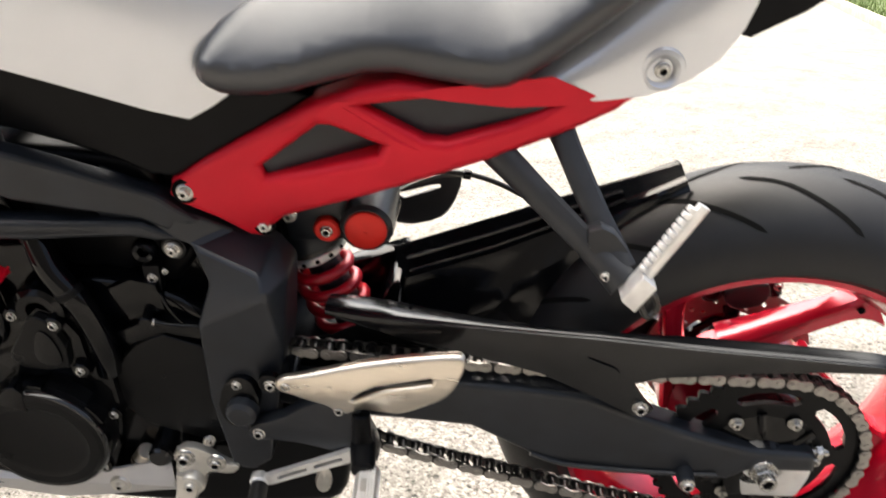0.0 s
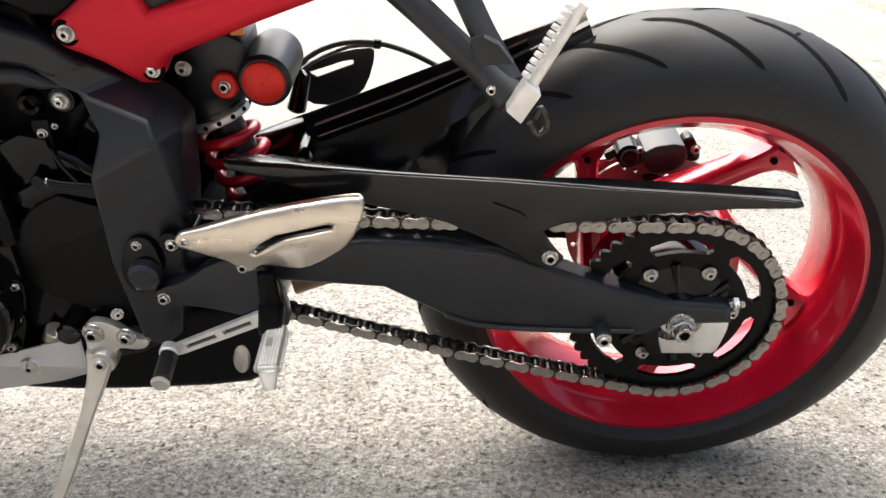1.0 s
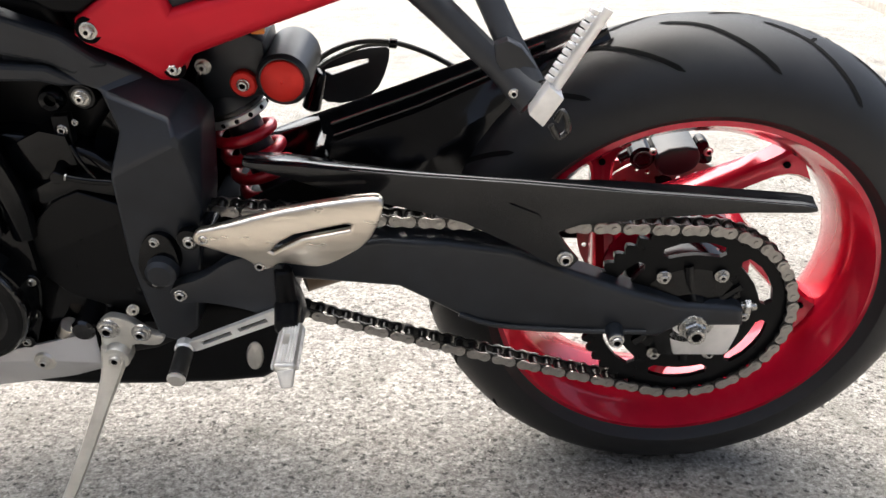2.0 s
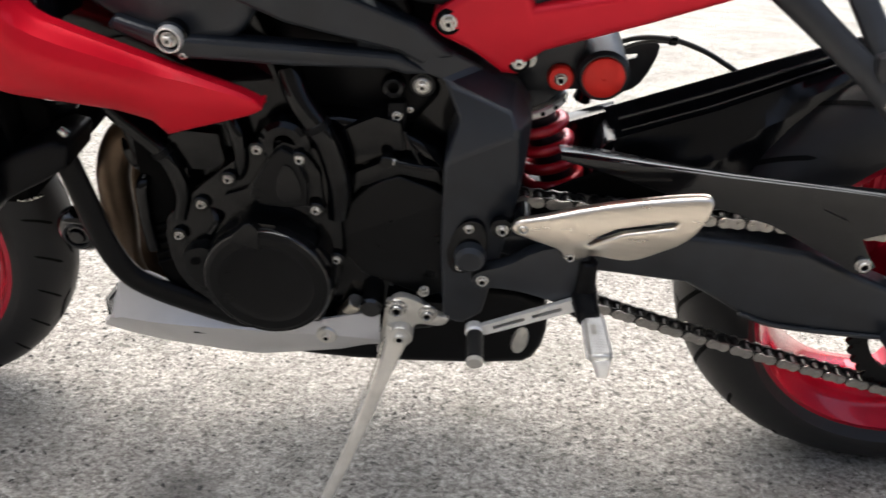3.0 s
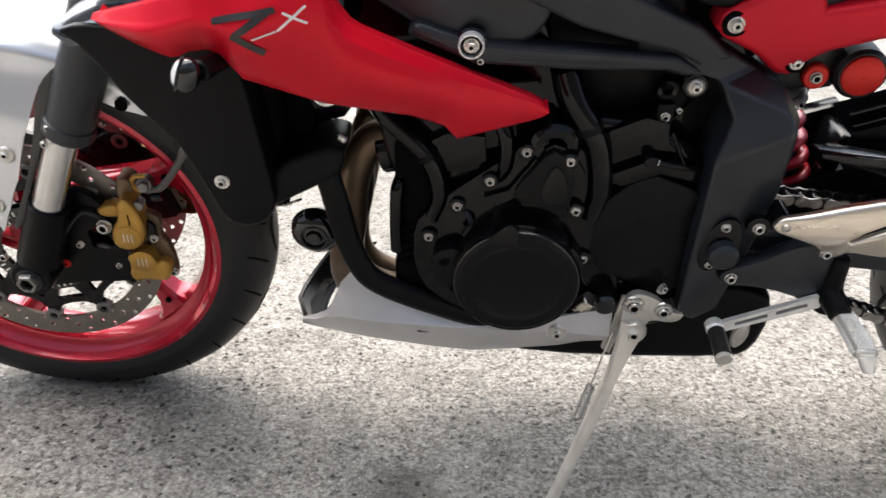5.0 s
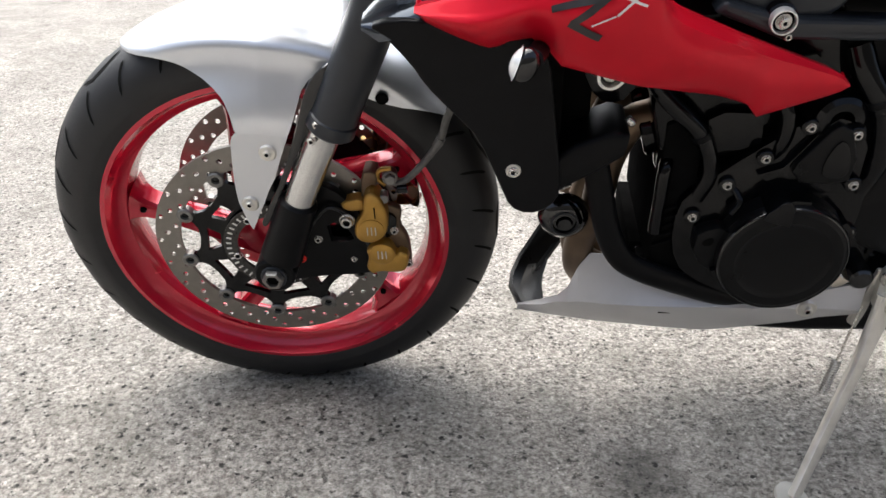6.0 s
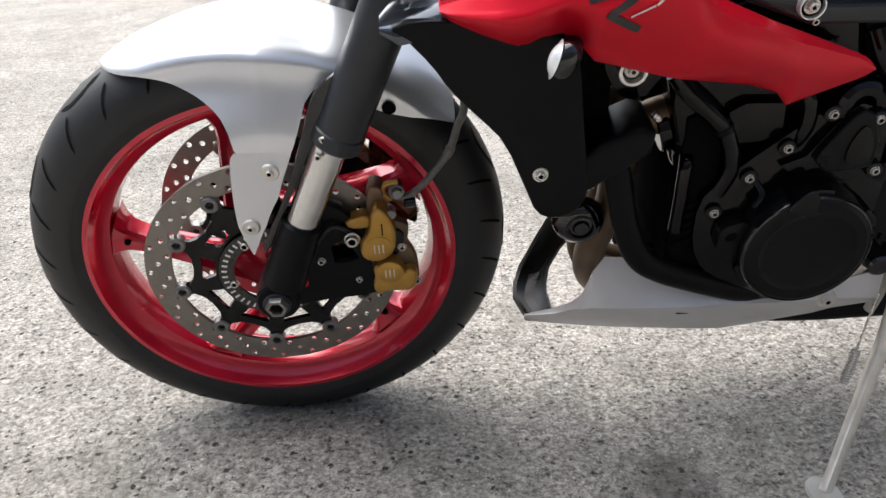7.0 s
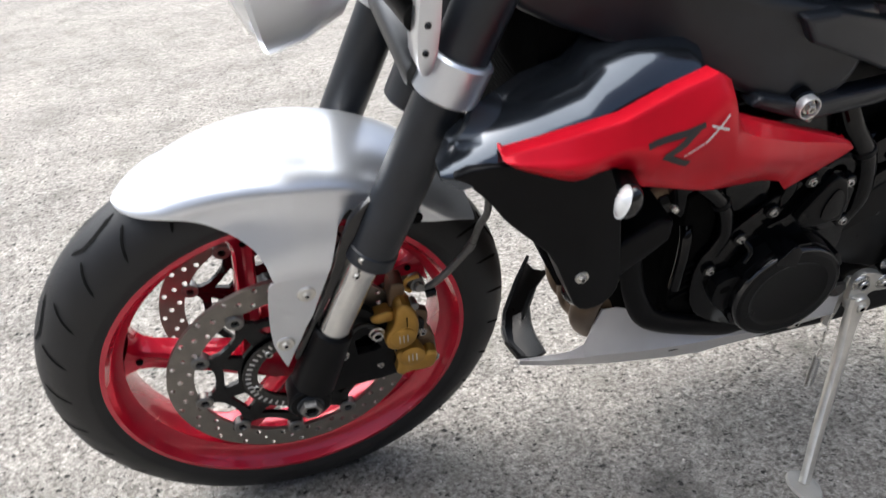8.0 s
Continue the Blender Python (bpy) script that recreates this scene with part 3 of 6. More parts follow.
# toothed sensor ring
bm = lathe([(0.048, -0.068), (0.066, -0.068), (0.066, -0.065), (0.048, -0.065)], 60, closed=True)
bm.transform(STEER)
part("sensor_ring", bm, CHAIN_DARK, front_rim)
slot = None
for k in range(44):
    m = STEER @ Matrix.Rotation(2 * math.pi * k / 44, 4, "Y")
    if slot is None:
        slot = part("ring_slot", box(0.056, 0.0625, -0.0692, -0.0682, -0.0011, 0.0011, 0), ALU, front_rim)
        slot.matrix_basis = m
    else:
        again(slot, "ring_slot", front_rim, m)
for k in range(5):
    a = 2 * math.pi * (k + 0.7) / 5
    p = STEER @ Vector((0.052 * math.cos(a), -0.066, 0.052 * math.sin(a)))
    bolt(front_rim, *p, 0.008)


# ---- fork
def fork_point(z, y):
    return Vector((-1.4045 + 0.4525 * (z + 0.025) - (0.016 if y > 0 else 0.0), y, z))


for y, side in ((-0.100, "near"), (0.104, "far")):
    bm = rod(fork_point(0.182, y), fork_point(0.62, y), 0.0262, 0.0285, 36, 0.002)
    rod(fork_point(0.177, y), fork_point(0.196, y), 0.0285, 0.0280, 36, 0.003, bm=bm)
    leg = part("fork_tube", bm, SATIN, bike, "satin black outer fork tube")
    drop = Vector((-0.0045, 0, 0))
    bm = rod(fork_point(0.03, y) + drop, fork_point(0.19, y) + drop, 0.0188, None, 36)
    part("fork_stanchion", bm, CHROME, leg, "polished steel fork stanchion")
    bm = rod(fork_point(-0.005, y), fork_point(0.082, y) + drop, 0.0265, 0.0235, 32, 0.003)
    foot = fork_point(-0.022, y)
    rod(foot + Vector((0, -0.020, 0)), foot + Vector((0, 0.020, 0)), 0.026, None, 32, 0.003, bm=bm)
    s = -1 if y < 0 else 1
    y0, y1 = sorted((s * 0.077, s * 0.064))
    prism(chaikin([(-1.433, -0.055), (-1.413, -0.068), (-1.351, -0.056), (-1.304, -0.053), (-1.273, -0.045), (-1.280, -0.018), (-1.288, 0.008), (-1.292, 0.027), (-1.294, 0.045), (-1.305, 0.060), (-1.325, 0.082), (-1.350, 0.088), (-1.382, 0.070), (-1.418, -0.022)], 1), y0, y1, 0.002, bm=bm, holes=([(-1.337, 0.025), (-1.323, 0.033), (-1.312, 0.020), (-1.305, 0.006), (-1.316, 0.000), (-1.335, 0.001)],))
    part("fork_bottom", bm, PLASTIC, leg, "black cast fork bottom")
    bm = rod(foot + Vector((0, s * 0.018, 0)), foot + Vector((0, s * 0.023, 0)), 0.0165, None, 28, 0.001)
    part("axle_clamp", bm, SATIN, leg)
    part("axle_end", lathe([(0.0088, s * 0.010), (0.0125, s * 0.010), (0.0138, s * 0.008), (0.0138, 0.0), (0.0088, 0.0)], 6, at=(foot.x, foot.y + s * 0.021, foot.z), closed=True), BOBBIN, leg, "hollow steel front axle end")
    part("axle_bore", lathe([(0, 0.0), (0.0092, 0.0), (0.0092, -s * 0.004)], 24, at=(foot.x, foot.y + s * 0.0255, foot.z)), DARK, leg)
    if y < 0:
        bolt(leg, -1.351, -0.077, 0.005, 0.0068)
        bolt(leg, -1.376, -0.077, -0.027, 0.0068, material=RED_CAP)
        bolt(leg, -1.308, -0.077, -0.027, 0.0050)
        bolt(leg, -1.322, -0.120, 0.195, 0.006)
        bolt(leg, -1.330, -0.122, 0.176, 0.006)
        # lower yoke round the near leg
    bm = rod(fork_point(0.368, y), fork_point(0.408, y), 0.0345, 0.0345, 36, 0.003)
    part("yoke_clamp", bm, SILVER, leg, "silver painted fork yoke clamp")
bm = prism(chaikin([(-1.262, 0.375), (-1.262, 0.402), (-1.235, 0.412), (-1.20, 0.405), (-1.195, 0.378), (-1.225, 0.362)], 1), -0.10, 0.10, 0.006)
part("lower_yoke", bm, SATIN, bike, "black lower fork yoke")
bm = prism(chaikin([(-1.256, 0.404), (-1.243, 0.401), (-1.234, 0.43), (-1.228, 0.52), (-1.246, 0.52), (-1.255, 0.45)], 1), -0.125, -0.085, 0.004)
bracket = part("lamp_bracket", bm, SILVER, bike, "silver headlamp bracket")
bolt(bracket, -1.248, -0.125, 0.426, 0.004, material=SATIN)
bolt(bracket, -1.245, -0.125, 0.452, 0.004, material=SATIN)


# ---- calipers
def caliper(s, parent):
    """Two piston housings with their arm in gold, on a dull carrier that straddles the disc."""
    face = s * 0.091
    back = s * 0.064

    def block(name, poly, mat, y0, y1, r, owner, label=""):
        return part(name, pad(chaikin(poly, 1), y0, y1, r), mat, owner, label)

    ob = block("brake_caliper", [(-1.286, 0.079), (-1.275, 0.086), (-1.266, 0.076), (-1.259, 0.058), (-1.258, 0.041), (-1.261, 0.023), (-1.270, 0.012), (-1.284, 0.007), (-1.298, 0.012), (-1.302, 0.025), (-1.298, 0.040), (-1.289, 0.053), (-1.287, 0.067)], GOLD, face, back, 0.005, parent, "gold four-piston brake caliper")
    block("caliper_arm", [(-1.317, 0.064), (-1.288, 0.071), (-1.286, 0.053), (-1.292, 0.051), (-1.313, 0.051)], GOLD, s * 0.081, back, 0.003, ob)
    block("lower_housing", [(-1.290, -0.002), (-1.276, 0.005), (-1.264, 0.008), (-1.256, 0.001), (-1.252, -0.012), (-1.246, -0.007), (-1.235, -0.013), (-1.239, -0.035), (-1.249, -0.041), (-1.276, -0.039), (-1.283, -0.045), (-1.292, -0.035), (-1.287, -0.020)], GOLD, s * 0.089, back, 0.0045, ob)
    block("caliper_bridge", [(-1.289, 0.101), (-1.278, 0.104), (-1.269, 0.098), (-1.272, 0.077), (-1.273, 0.056), (-1.292, 0.056)], HEADER, s * 0.072, s * 0.046, 0.003, ob, "dull brown metal bridge")
    block("pad_carrier", [(-1.270, 0.060), (-1.245, 0.052), (-1.243, 0.040), (-1.247, 0.024), (-1.237, 0.006), (-1.234, -0.021), (-1.235, -0.046), (-1.248, -0.040), (-1.258, -0.022), (-1.276, -0.005)], HEADER, s * 0.074, s * 0.0635, 0.003, ob, "dull brown brake pad carrier")
    block("pad_clip", [(-1.266, 0.050), (-1.249, 0.042), (-1.250, 0.026), (-1.257, 0.010), (-1.266, 0.008)], ENGINE, s * 0.079, s * 0.072, 0.002, ob, "black pad clip")
    for cx, cz, cy in ((-1.279, 0.030, face), (-1.269, -0.009, s * 0.089)):
        bm = lathe([(0.0, s * 0.0022), (0.0135, s * 0.0022), (0.0160, s * 0.0008), (0.0168, -s * 0.004)], 28, at=(cx, cy, cz))
        cap = part("piston_cap", bm, GOLD, ob)
        # worn pale mark, as plain bars
        for d in (-0.005, 0.0, 0.005):
            bm = box(cx - 0.0007 + d, cx + 0.0007 + d, *sorted((cy + s * 0.0020, cy + s * 0.0028)), cz - 0.006, cz + 0.006, 0)
            part("mark_bar", bm, STAND, cap)
    part("pad_slit", box(-1.2742, -1.2728, *sorted((face - s * 0.002, face + s * 0.0012)), 0.048, 0.064, 0.0004), DARK, ob)
    bm = rod((-1.256, s * 0.056, 0.092), (-1.254, s * 0.072, 0.094), 0.0095, None, 20, 0.001)
    rod((-1.254, s * 0.070, 0.094), (-1.253, s * 0.079, 0.095), 0.0068, None, 6, 0.001, bm=bm)
    part("banjo_bolt", bm, BOBBIN, ob)
    part("banjo_eye", tube([(-1.262, s * 0.064, 0.080), (-1.270, s * 0.066, 0.090), (-1.266, s * 0.068, 0.103), (-1.252, s * 0.068, 0.106)], 0.003, 8), GOLD, ob)
    part("bleed_nipple", rod((-1.264, s * 0.068, 0.070), (-1.262, s * 0.084, 0.071), 0.0062, None, 14, 0.001), BOBBIN, ob)
    part("pad_pin", rod((-1.246, s * 0.074, 0.080), (-1.233, s * 0.074, 0.081), 0.0055, None, 12, 0.001), ENGINE, ob)
    for x, y, z, r in ((-1.310, 0.083, 0.039, 0.0120), (-1.2525, 0.079, 0.021, 0.0065), (-1.2375, 0.076, -0.033, 0.0075)):
        bolt(ob, x, s * y, z, r, out=(0, s, 0))
    return ob


caliper(-1, bike)
caliper(1, bike)
part("brake_hose", tube([(-1.257, -0.069, 0.0875), (-1.250, -0.069, 0.0855), (-1.2428, -0.069, 0.0858), (-1.2324, -0.071, 0.0934), (-1.215, -0.0755, 0.1148), (-1.1925, -0.081, 0.1496), (-1.1828, -0.085, 0.1822), (-1.1748, -0.090, 0.2126), (-1.18, -0.08, 0.29)], 0.0043, 10), HOSE_GREY, bike, "black rubber brake hose")
part("hose_sleeve", tube([(-1.196, -0.080, 0.144), (-1.1925, -0.081, 0.1496), (-1.190, -0.0815, 0.156)], 0.0056, 10), HOSE_GREY, bike)
part("sensor_cable", tube([(-1.36, -0.09, 0.03), (-1.33, -0.085, 0.06), (-1.30, -0.075, 0.03), (-1.285, -0.08, -0.005)], 0.003, 8), HOSE, bike)


# ---- front mudguard
LOW_EDGE = [(41.0, 0.300), (44.9, 0.2867), (49.2, 0.2735), (54.1, 0.2655), (58.3, 0.263), (66.5, 0.263), (71.0, 0.266), (72.0, 0.262), (73.4, 0.2486), (74.2, 0.2138), (75.0, 0.196), (91.9, 0.196), (92.3, 0.214), (94.0, 0.232), (96.5, 0.244), (99.0, 0.253), (104.0, 0.268), (111.0, 0.284), (117.0, 0.294), (119.5, 0.299)]


def mudguard():
    """Crown, flank and the stay that runs down to the axle, as one flowing shell on each side."""
    angles = sorted(set([41 + 2 * k for k in range(13)] + [66.5, 67.3] + [68 + 0.6 * k for k in range(44)] + [94.5 + 1.5 * k for k in range(15)] + [116.3, 117.2, 118.0, 118.6, 119.1, 119.5]))
    rings = []
    for deg in angles:
        u = (119.5 - deg) / 84.5
        a = radians(deg)
        rc = 0.3025 + 0.004 * math.sin(math.pi * min(1, u * 1.1)) + 0.004 * u
        half = 0.040 + 0.040 * min(1.0, u * 2.4) ** 0.7
        tip = max(0.0, (deg - 108.0) / 11.7)
        half *= math.sqrt(max(0.02, 1 - tip ** 2.5))                    # rounded front end
        low = station_curve(LOW_EDGE, deg)
        edge = max(rc - 0.026, low)
        left = []
        for k in range(9):
            v = k / 8
            left.append((half * math.sin(v * math.pi / 2), rc - (rc - edge) * (1 - math.cos(v * math.pi / 2))))
        for k in range(1, 9):
            r = edge + (low - edge) * k / 8
            w = min(1.0, max(0.0, (edge - r) / 0.085))
            left.append((half + (0.109 - half) * w * w * (3 - 2 * w), r))
        pts = [(y, r) for y, r in left[:0:-1]]
        ring = [STEER @ Vector((r * math.cos(a), -y, r * math.sin(a))) for y, r in pts]
        ring += [STEER @ Vector((r * math.cos(a), y, r * math.sin(a))) for y, r in left]
        rings.append(ring)
    bm = skin(rings, closed=False, caps=False)
    bmesh.ops.remove_doubles(bm, verts=bm.verts, dist=1e-5)
    bmesh.ops.dissolve_degenerate(bm, edges=bm.edges, dist=1e-5)
    thicken(bm, 0.0028)
    front = [(0.0625, 99.4), (0.0700, 100.2), (0.0847, 100.9), (0.104, 101.0), (0.151, 96.8), (0.190, 93.9), (0.196, 92.3)]
    rear = [(0.0625, 98.2), (0.0645, 97.0), (0.074, 92.0), (0.0992, 84.3), (0.139, 78.0), (0.1772, 75.9), (0.196, 75.0)]
    for s in (-1, 1):
        rows = []
        for k in range(29):
            r = 0.0625 + 0.1335 * k / 28
            a0, a1 = station_curve(rear, r), station_curve(front, r)
            rows.append([STEER @ Vector((r * math.cos(radians(a0 + (a1 - a0) * j / 8)), s * 0.109, r * math.sin(radians(a0 + (a1 - a0) * j / 8)))) for j in range(9)])
        join(bm, thicken(skin(rows, closed=False, caps=False), 0.0028))
    return bm


fender = part("front_mudguard", mudguard(), SILVER, bike, "silver painted front mudguard", turn=50)
for x, z in ((-1.385, 0.154), (-1.417, 0.084)):
    part("bolt_seat", lathe([(0, -0.0012), (0.0090, -0.0012), (0.0108, 0.001)], 24, at=(x, -0.1125, z)), STAND, fender)
    bolt(fender, x, -0.1132, z, 0.0064, material=STAND)
bm = prism(chaikin([(-1.300, 0.262), (-1.317, 0.251), (-1.334, 0.230), (-1.350, 0.181), (-1.375, 0.117), (-1.403, 0.065), (-1.413, 0.045), (-1.404, 0.042), (-1.384, 0.083), (-1.357, 0.139), (-1.334, 0.183), (-1.310, 0.226)], 1), -0.1035, -0.094, 0.003)
part("stay_bracket", bm, GLOSS, fender, "black bracket between mudguard and fork")
part("rubber_plug", lathe([(0, -0.003), (0.006, -0.003), (0.0075, 0.0)], 20, at=(-1.254, -0.081, 0.206)), DARK, fender)


# ---- headlamp
def headlamp(y, parent):
    m = Matrix.Translation((-1.330, y, 0.532)) @ Matrix.Rotation(radians(-8), 4, "Y") @ Matrix.Rotation(radians(90), 4, "Z")
    bm = lathe([(0.0, -0.03), (0.045, -0.028), (0.072, -0.005), (0.084, 0.03), (0.088, 0.062), (0.085, 0.066), (0.080, 0.06)], 48)
    bm.transform(m)
    bowl = part("headlamp", bm, SILVER, parent, "silver round headlamp with clear glass")
    bm = lathe([(0.080, 0.058), (0.070, 0.072), (0.04, 0.082), (0.0, 0.085)], 48)
    bm.transform(m)
    part("headlamp_glass", bm, LENS, bowl)
    bm = lathe([(0.0, -0.075), (0.05, -0.07), (0.06, -0.035), (0.05, -0.03)], 32)
    bm.transform(m)
    part("headlamp_cover", bm, PLASTIC, bowl)


headlamp(-0.085, bike)
headlamp(0.085, bike)
part("lamp_arm", tube([(-1.30, -0.02, 0.50), (-1.26, -0.05, 0.462), (-1.245, -0.10, 0.45)], 0.018, 12), PLASTIC, bike)
part("head_tube", rod((-1.235, 0, 0.30), (-1.14, 0, 0.52), 0.034, None, 28, 0.003), SATIN, bike, "black frame head tube")


# ---- red side panel: rings from upper edge over the ridge to the lower edge
Z_TOP = [(-1.200, 0.3600), (-1.16, 0.373), (-1.10, 0.3935), (-1.05, 0.410), (-1.012, 0.4185), (-0.994, 0.404), (-0.986, 0.377), (-0.974, 0.359), (-0.95, 0.346), (-0.90, 0.320), (-0.84, 0.293), (-0.808, 0.278), (-0.797, 0.271), (-0.790, 0.2635)]
Z_LOW = [(-1.200, 0.3570), (-1.190, 0.348), (-1.165, 0.337), (-1.142, 0.329), (-1.130, 0.327), (-1.117, 0.335), (-1.098, 0.339), (-1.083, 0.329), (-1.072, 0.313), (-1.00, 0.293), (-0.92, 0.270), (-0.890, 0.256), (-0.878, 0.241), (-0.84, 0.249), (-0.808, 0.2555), (-0.797, 0.2585), (-0.790, 0.2625)]
Y_TOP = [(-1.207, -0.205), (-1.10, -0.230), (-1.02, -0.220), (-0.98, -0.208), (-0.90, -0.186), (-0.79, -0.165)]
Y_MID = [(-1.207, -0.208), (-1.15, -0.235), (-1.05, -0.246), (-0.95, -0.225), (-0.85, -0.185), (-0.79, -0.166)]
Y_LOW = [(-1.207, -0.205), (-1.10, -0.220), (-1.00, -0.222), (-0.90, -0.190), (-0.79, -0.165)]


def panel_point(x, t):
    zt, zl = station_curve(Z_TOP, x), station_curve(Z_LOW, x)
    yt, ym, yl = (station_curve(c, x) for c in (Y_TOP, Y_MID, Y_LOW))
    k = 0.42
    c = 0.30 - 0.22 * min(1.0, max(0.0, (x + 1.06) / 0.08))           # the upper chamfer narrows behind the step
    if t < c:
        y = yt + (ym - yt) * 0.72 * t / c
    elif t < k:
        u = (t - c) / (k - c)
        y = yt + (ym - yt) * (0.72 + 0.28 * math.sin(u * math.pi / 2))
    else:
        u = (t - k) / (1 - k)
        y = ym + (yl - ym) * u ** 1.7
    return Vector((x, y, zt + (zl - zt) * t))


def side_panel():
    xs = sorted(set([-1.200 + 0.41 * k / 44 for k in range(45)] + [-1.196, -0.988, -0.980, -1.100, -1.080, -1.070, -0.890, -0.878, -0.803, -0.797, -0.793]))
    rings = []
    for x in xs:
        front = [panel_point(x, t) for t in (0, 0.04, 0.08, 0.13, 0.19, 0.25, 0.30, 0.36, 0.42, 0.5, 0.58, 0.66, 0.75, 0.83, 0.92, 1.0)]
        a, b = front[0], front[-1]
        rings.append([a + Vector((0, 0.022, -0.003)), a + Vector((0, 0.0045, 0.0010)), a + Vector((0, 0.0015, 0.0012))] + front + [b + Vector((0, 0.0015, -0.0012)), b + Vector((0, 0.0045, -0.0008)), b + Vector((0, 0.022, 0.003))])
    bm = skin(rings, closed=False, caps=False)
    return thicken(bm, 0.0025)


panel = part("side_panel", side_panel(), RED, bike, "glossy red side panel with a black and silver mark", turn=34)


def decal(name, poly, mat, lift=0.0012):
    """A flat mark that lies on the side panel; poly in (x, share from the upper to the lower edge)."""
    bm = bmesh.new()
    vs = [bm.verts.new(panel_point(x, t) + Vector((0, -lift, 0))) for x, t in poly]
    es = [bm.edges.new((vs[i], vs[(i + 1) % len(vs)])) for i in range(len(vs))]
    bmesh.ops.triangle_fill(bm, use_beauty=True, edges=es)
    return part(name, bm, mat, panel)


def share(x, z):
    return (z - station_curve(Z_TOP, x)) / (station_curve(Z_LOW, x) - station_curve(Z_TOP, x))


def mark(poly, n=6):
    out = []
    for (x0, z0), (x1, z1) in zip(poly, poly[1:] + poly[:1]):
        for k in range(n):
            x, z = x0 + (x1 - x0) * k / n, z0 + (z1 - z0) * k / n
            out.append((x, share(x, z)))
    return out


def stroke(name, p, q, w, mat, lift=0.0012):
    """One bar of the mark, from p to q in (x, z), w wide."""
    d = Vector((q[0] - p[0], q[1] - p[1]))
    n = Vector((-d.y, d.x)).normalized() * w / 2
    quad = [(p[0] + n.x, p[1] + n.y), (q[0] + n.x, q[1] + n.y), (q[0] - n.x, q[1] - n.y), (p[0] - n.x, p[1] - n.y)]
    decal(name, mark(quad), mat, lift)


for p, q, w in (((-1.083, 0.373), (-1.030, 0.384), 0.0052), ((-1.036, 0.383), (-1.066, 0.361), 0.0060), ((-1.068, 0.362), (-1.041, 0.347), 0.0068)):
    stroke("dark_bar", p, q, w, BLACK_LOGO)
for p, q, w in (((-1.024, 0.382), (-1.004, 0.373), 0.0022), ((-1.005, 0.387), (-1.029, 0.367), 0.0022), ((-1.030, 0.367), (-1.050, 0.360), 0.0016)):
    stroke("light_bar", p, q, w, WHITE, 0.0018)


# ---- gloss black scoop behind the side panel, shroud, radiator
def scoop():
    rings = []
    for x, zt, zl, yo, yi in ((-1.252, 0.340, 0.332, -0.186, -0.165), (-1.235, 0.351, 0.324, -0.195, -0.14), (-1.20, 0.364, 0.330, -0.197, -0.12), (-1.15, 0.378, 0.325, -0.196, -0.10), (-1.11, 0.388, 0.32, -0.200, -0.10), (-1.09, 0.402, 0.32, -0.194, -0.09), (-1.05, 0.412, 0.32, -0.188, -0.09), (-1.0, 0.414, 0.32, -0.180, -0.09), (-0.985, 0.408, 0.33, -0.170, -0.09)):
        ring = []
        for t in range(13):
            a = math.pi * 0.5 * t / 12
            ring.append((x, yi + (yo - yi) * math.sin(a), zl + (zt - zl) * math.cos(a) ** 0.7))
        ring += [(x, yo * 0.98, zl), (x, yi, zl)]
        rings.append(ring)
    return skin(rings)


part("intake_panel", scoop(), SCOOP_SHEEN, bike, "gloss black panel above the radiator, its sky sheen in the colour", turn=45)
bm = prism(chaikin([(-1.246, 0.338), (-1.222, 0.346), (-1.175, 0.345), (-1.120, 0.338), (-1.084, 0.325), (-1.076, 0.291), (-1.071, 0.250), (-1.064, 0.196), (-1.060, 0.160), (-1.072, 0.140), (-1.094, 0.135), (-1.113, 0.146), (-1.122, 0.170), (-1.144, 0.227), (-1.165, 0.250), (-1.175, 0.260), (-1.194, 0.281), (-1.208, 0.304), (-1.232, 0.331)], 1), -0.204, -0.150, 0.005, 3, bend=lambda x, z: 0.010 * max(0, (-1.14 - x) / 0.1) + 0.006 * max(0.0, (x + 1.110) / 0.04), cuts=[((-1.140, 0.15), (1.0, 0.0)), ((-1.110, 0.15), (1.0, 0.0))])
shroud = part("radiator_shroud", bm, PLASTIC, bike, "black plastic radiator shroud")
bolt(shroud, -1.110, -0.205, 0.191, 0.0064)
part("bolt_washer", lathe([(0, -0.0012), (0.0074, -0.0012), (0.0078, 0.001)], 24, at=(-1.110, -0.204, 0.191)), STAND, shroud)
bm = prism([(-1.085, 0.154), (-1.064, 0.193), (-1.047, 0.203), (-1.009, 0.216), (-0.991, 0.212), (-0.996, 0.188), (-1.022, 0.172), (-1.046, 0.160), (-1.068, 0.148)], -0.186, -0.120, 0.006, 3, bend=lambda x, z: 0.14 * (x + 1.08) + 0.25 * max(0.0, z - (0.176 + 0.36 * (x + 1.05))), cuts=[((-1.05, 0.176), (-0.34, 0.94))])
part("shroud_duct", bm, PLASTIC, shroud)
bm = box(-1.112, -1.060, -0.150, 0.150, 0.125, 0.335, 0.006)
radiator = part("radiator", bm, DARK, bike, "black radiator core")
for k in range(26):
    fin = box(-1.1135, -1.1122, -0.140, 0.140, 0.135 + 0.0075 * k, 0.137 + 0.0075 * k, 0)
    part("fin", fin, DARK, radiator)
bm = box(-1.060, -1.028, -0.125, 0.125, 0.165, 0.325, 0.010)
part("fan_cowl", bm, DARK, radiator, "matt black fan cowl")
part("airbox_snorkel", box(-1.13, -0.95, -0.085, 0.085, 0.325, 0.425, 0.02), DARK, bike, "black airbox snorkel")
bm = tube([(-1.088, -0.14, 0.135), (-1.07, -0.150, 0.129), (-1.045, -0.150, 0.138)], 0.0016, 8)
part("retainer_wire", bm, ZINC, shroud)

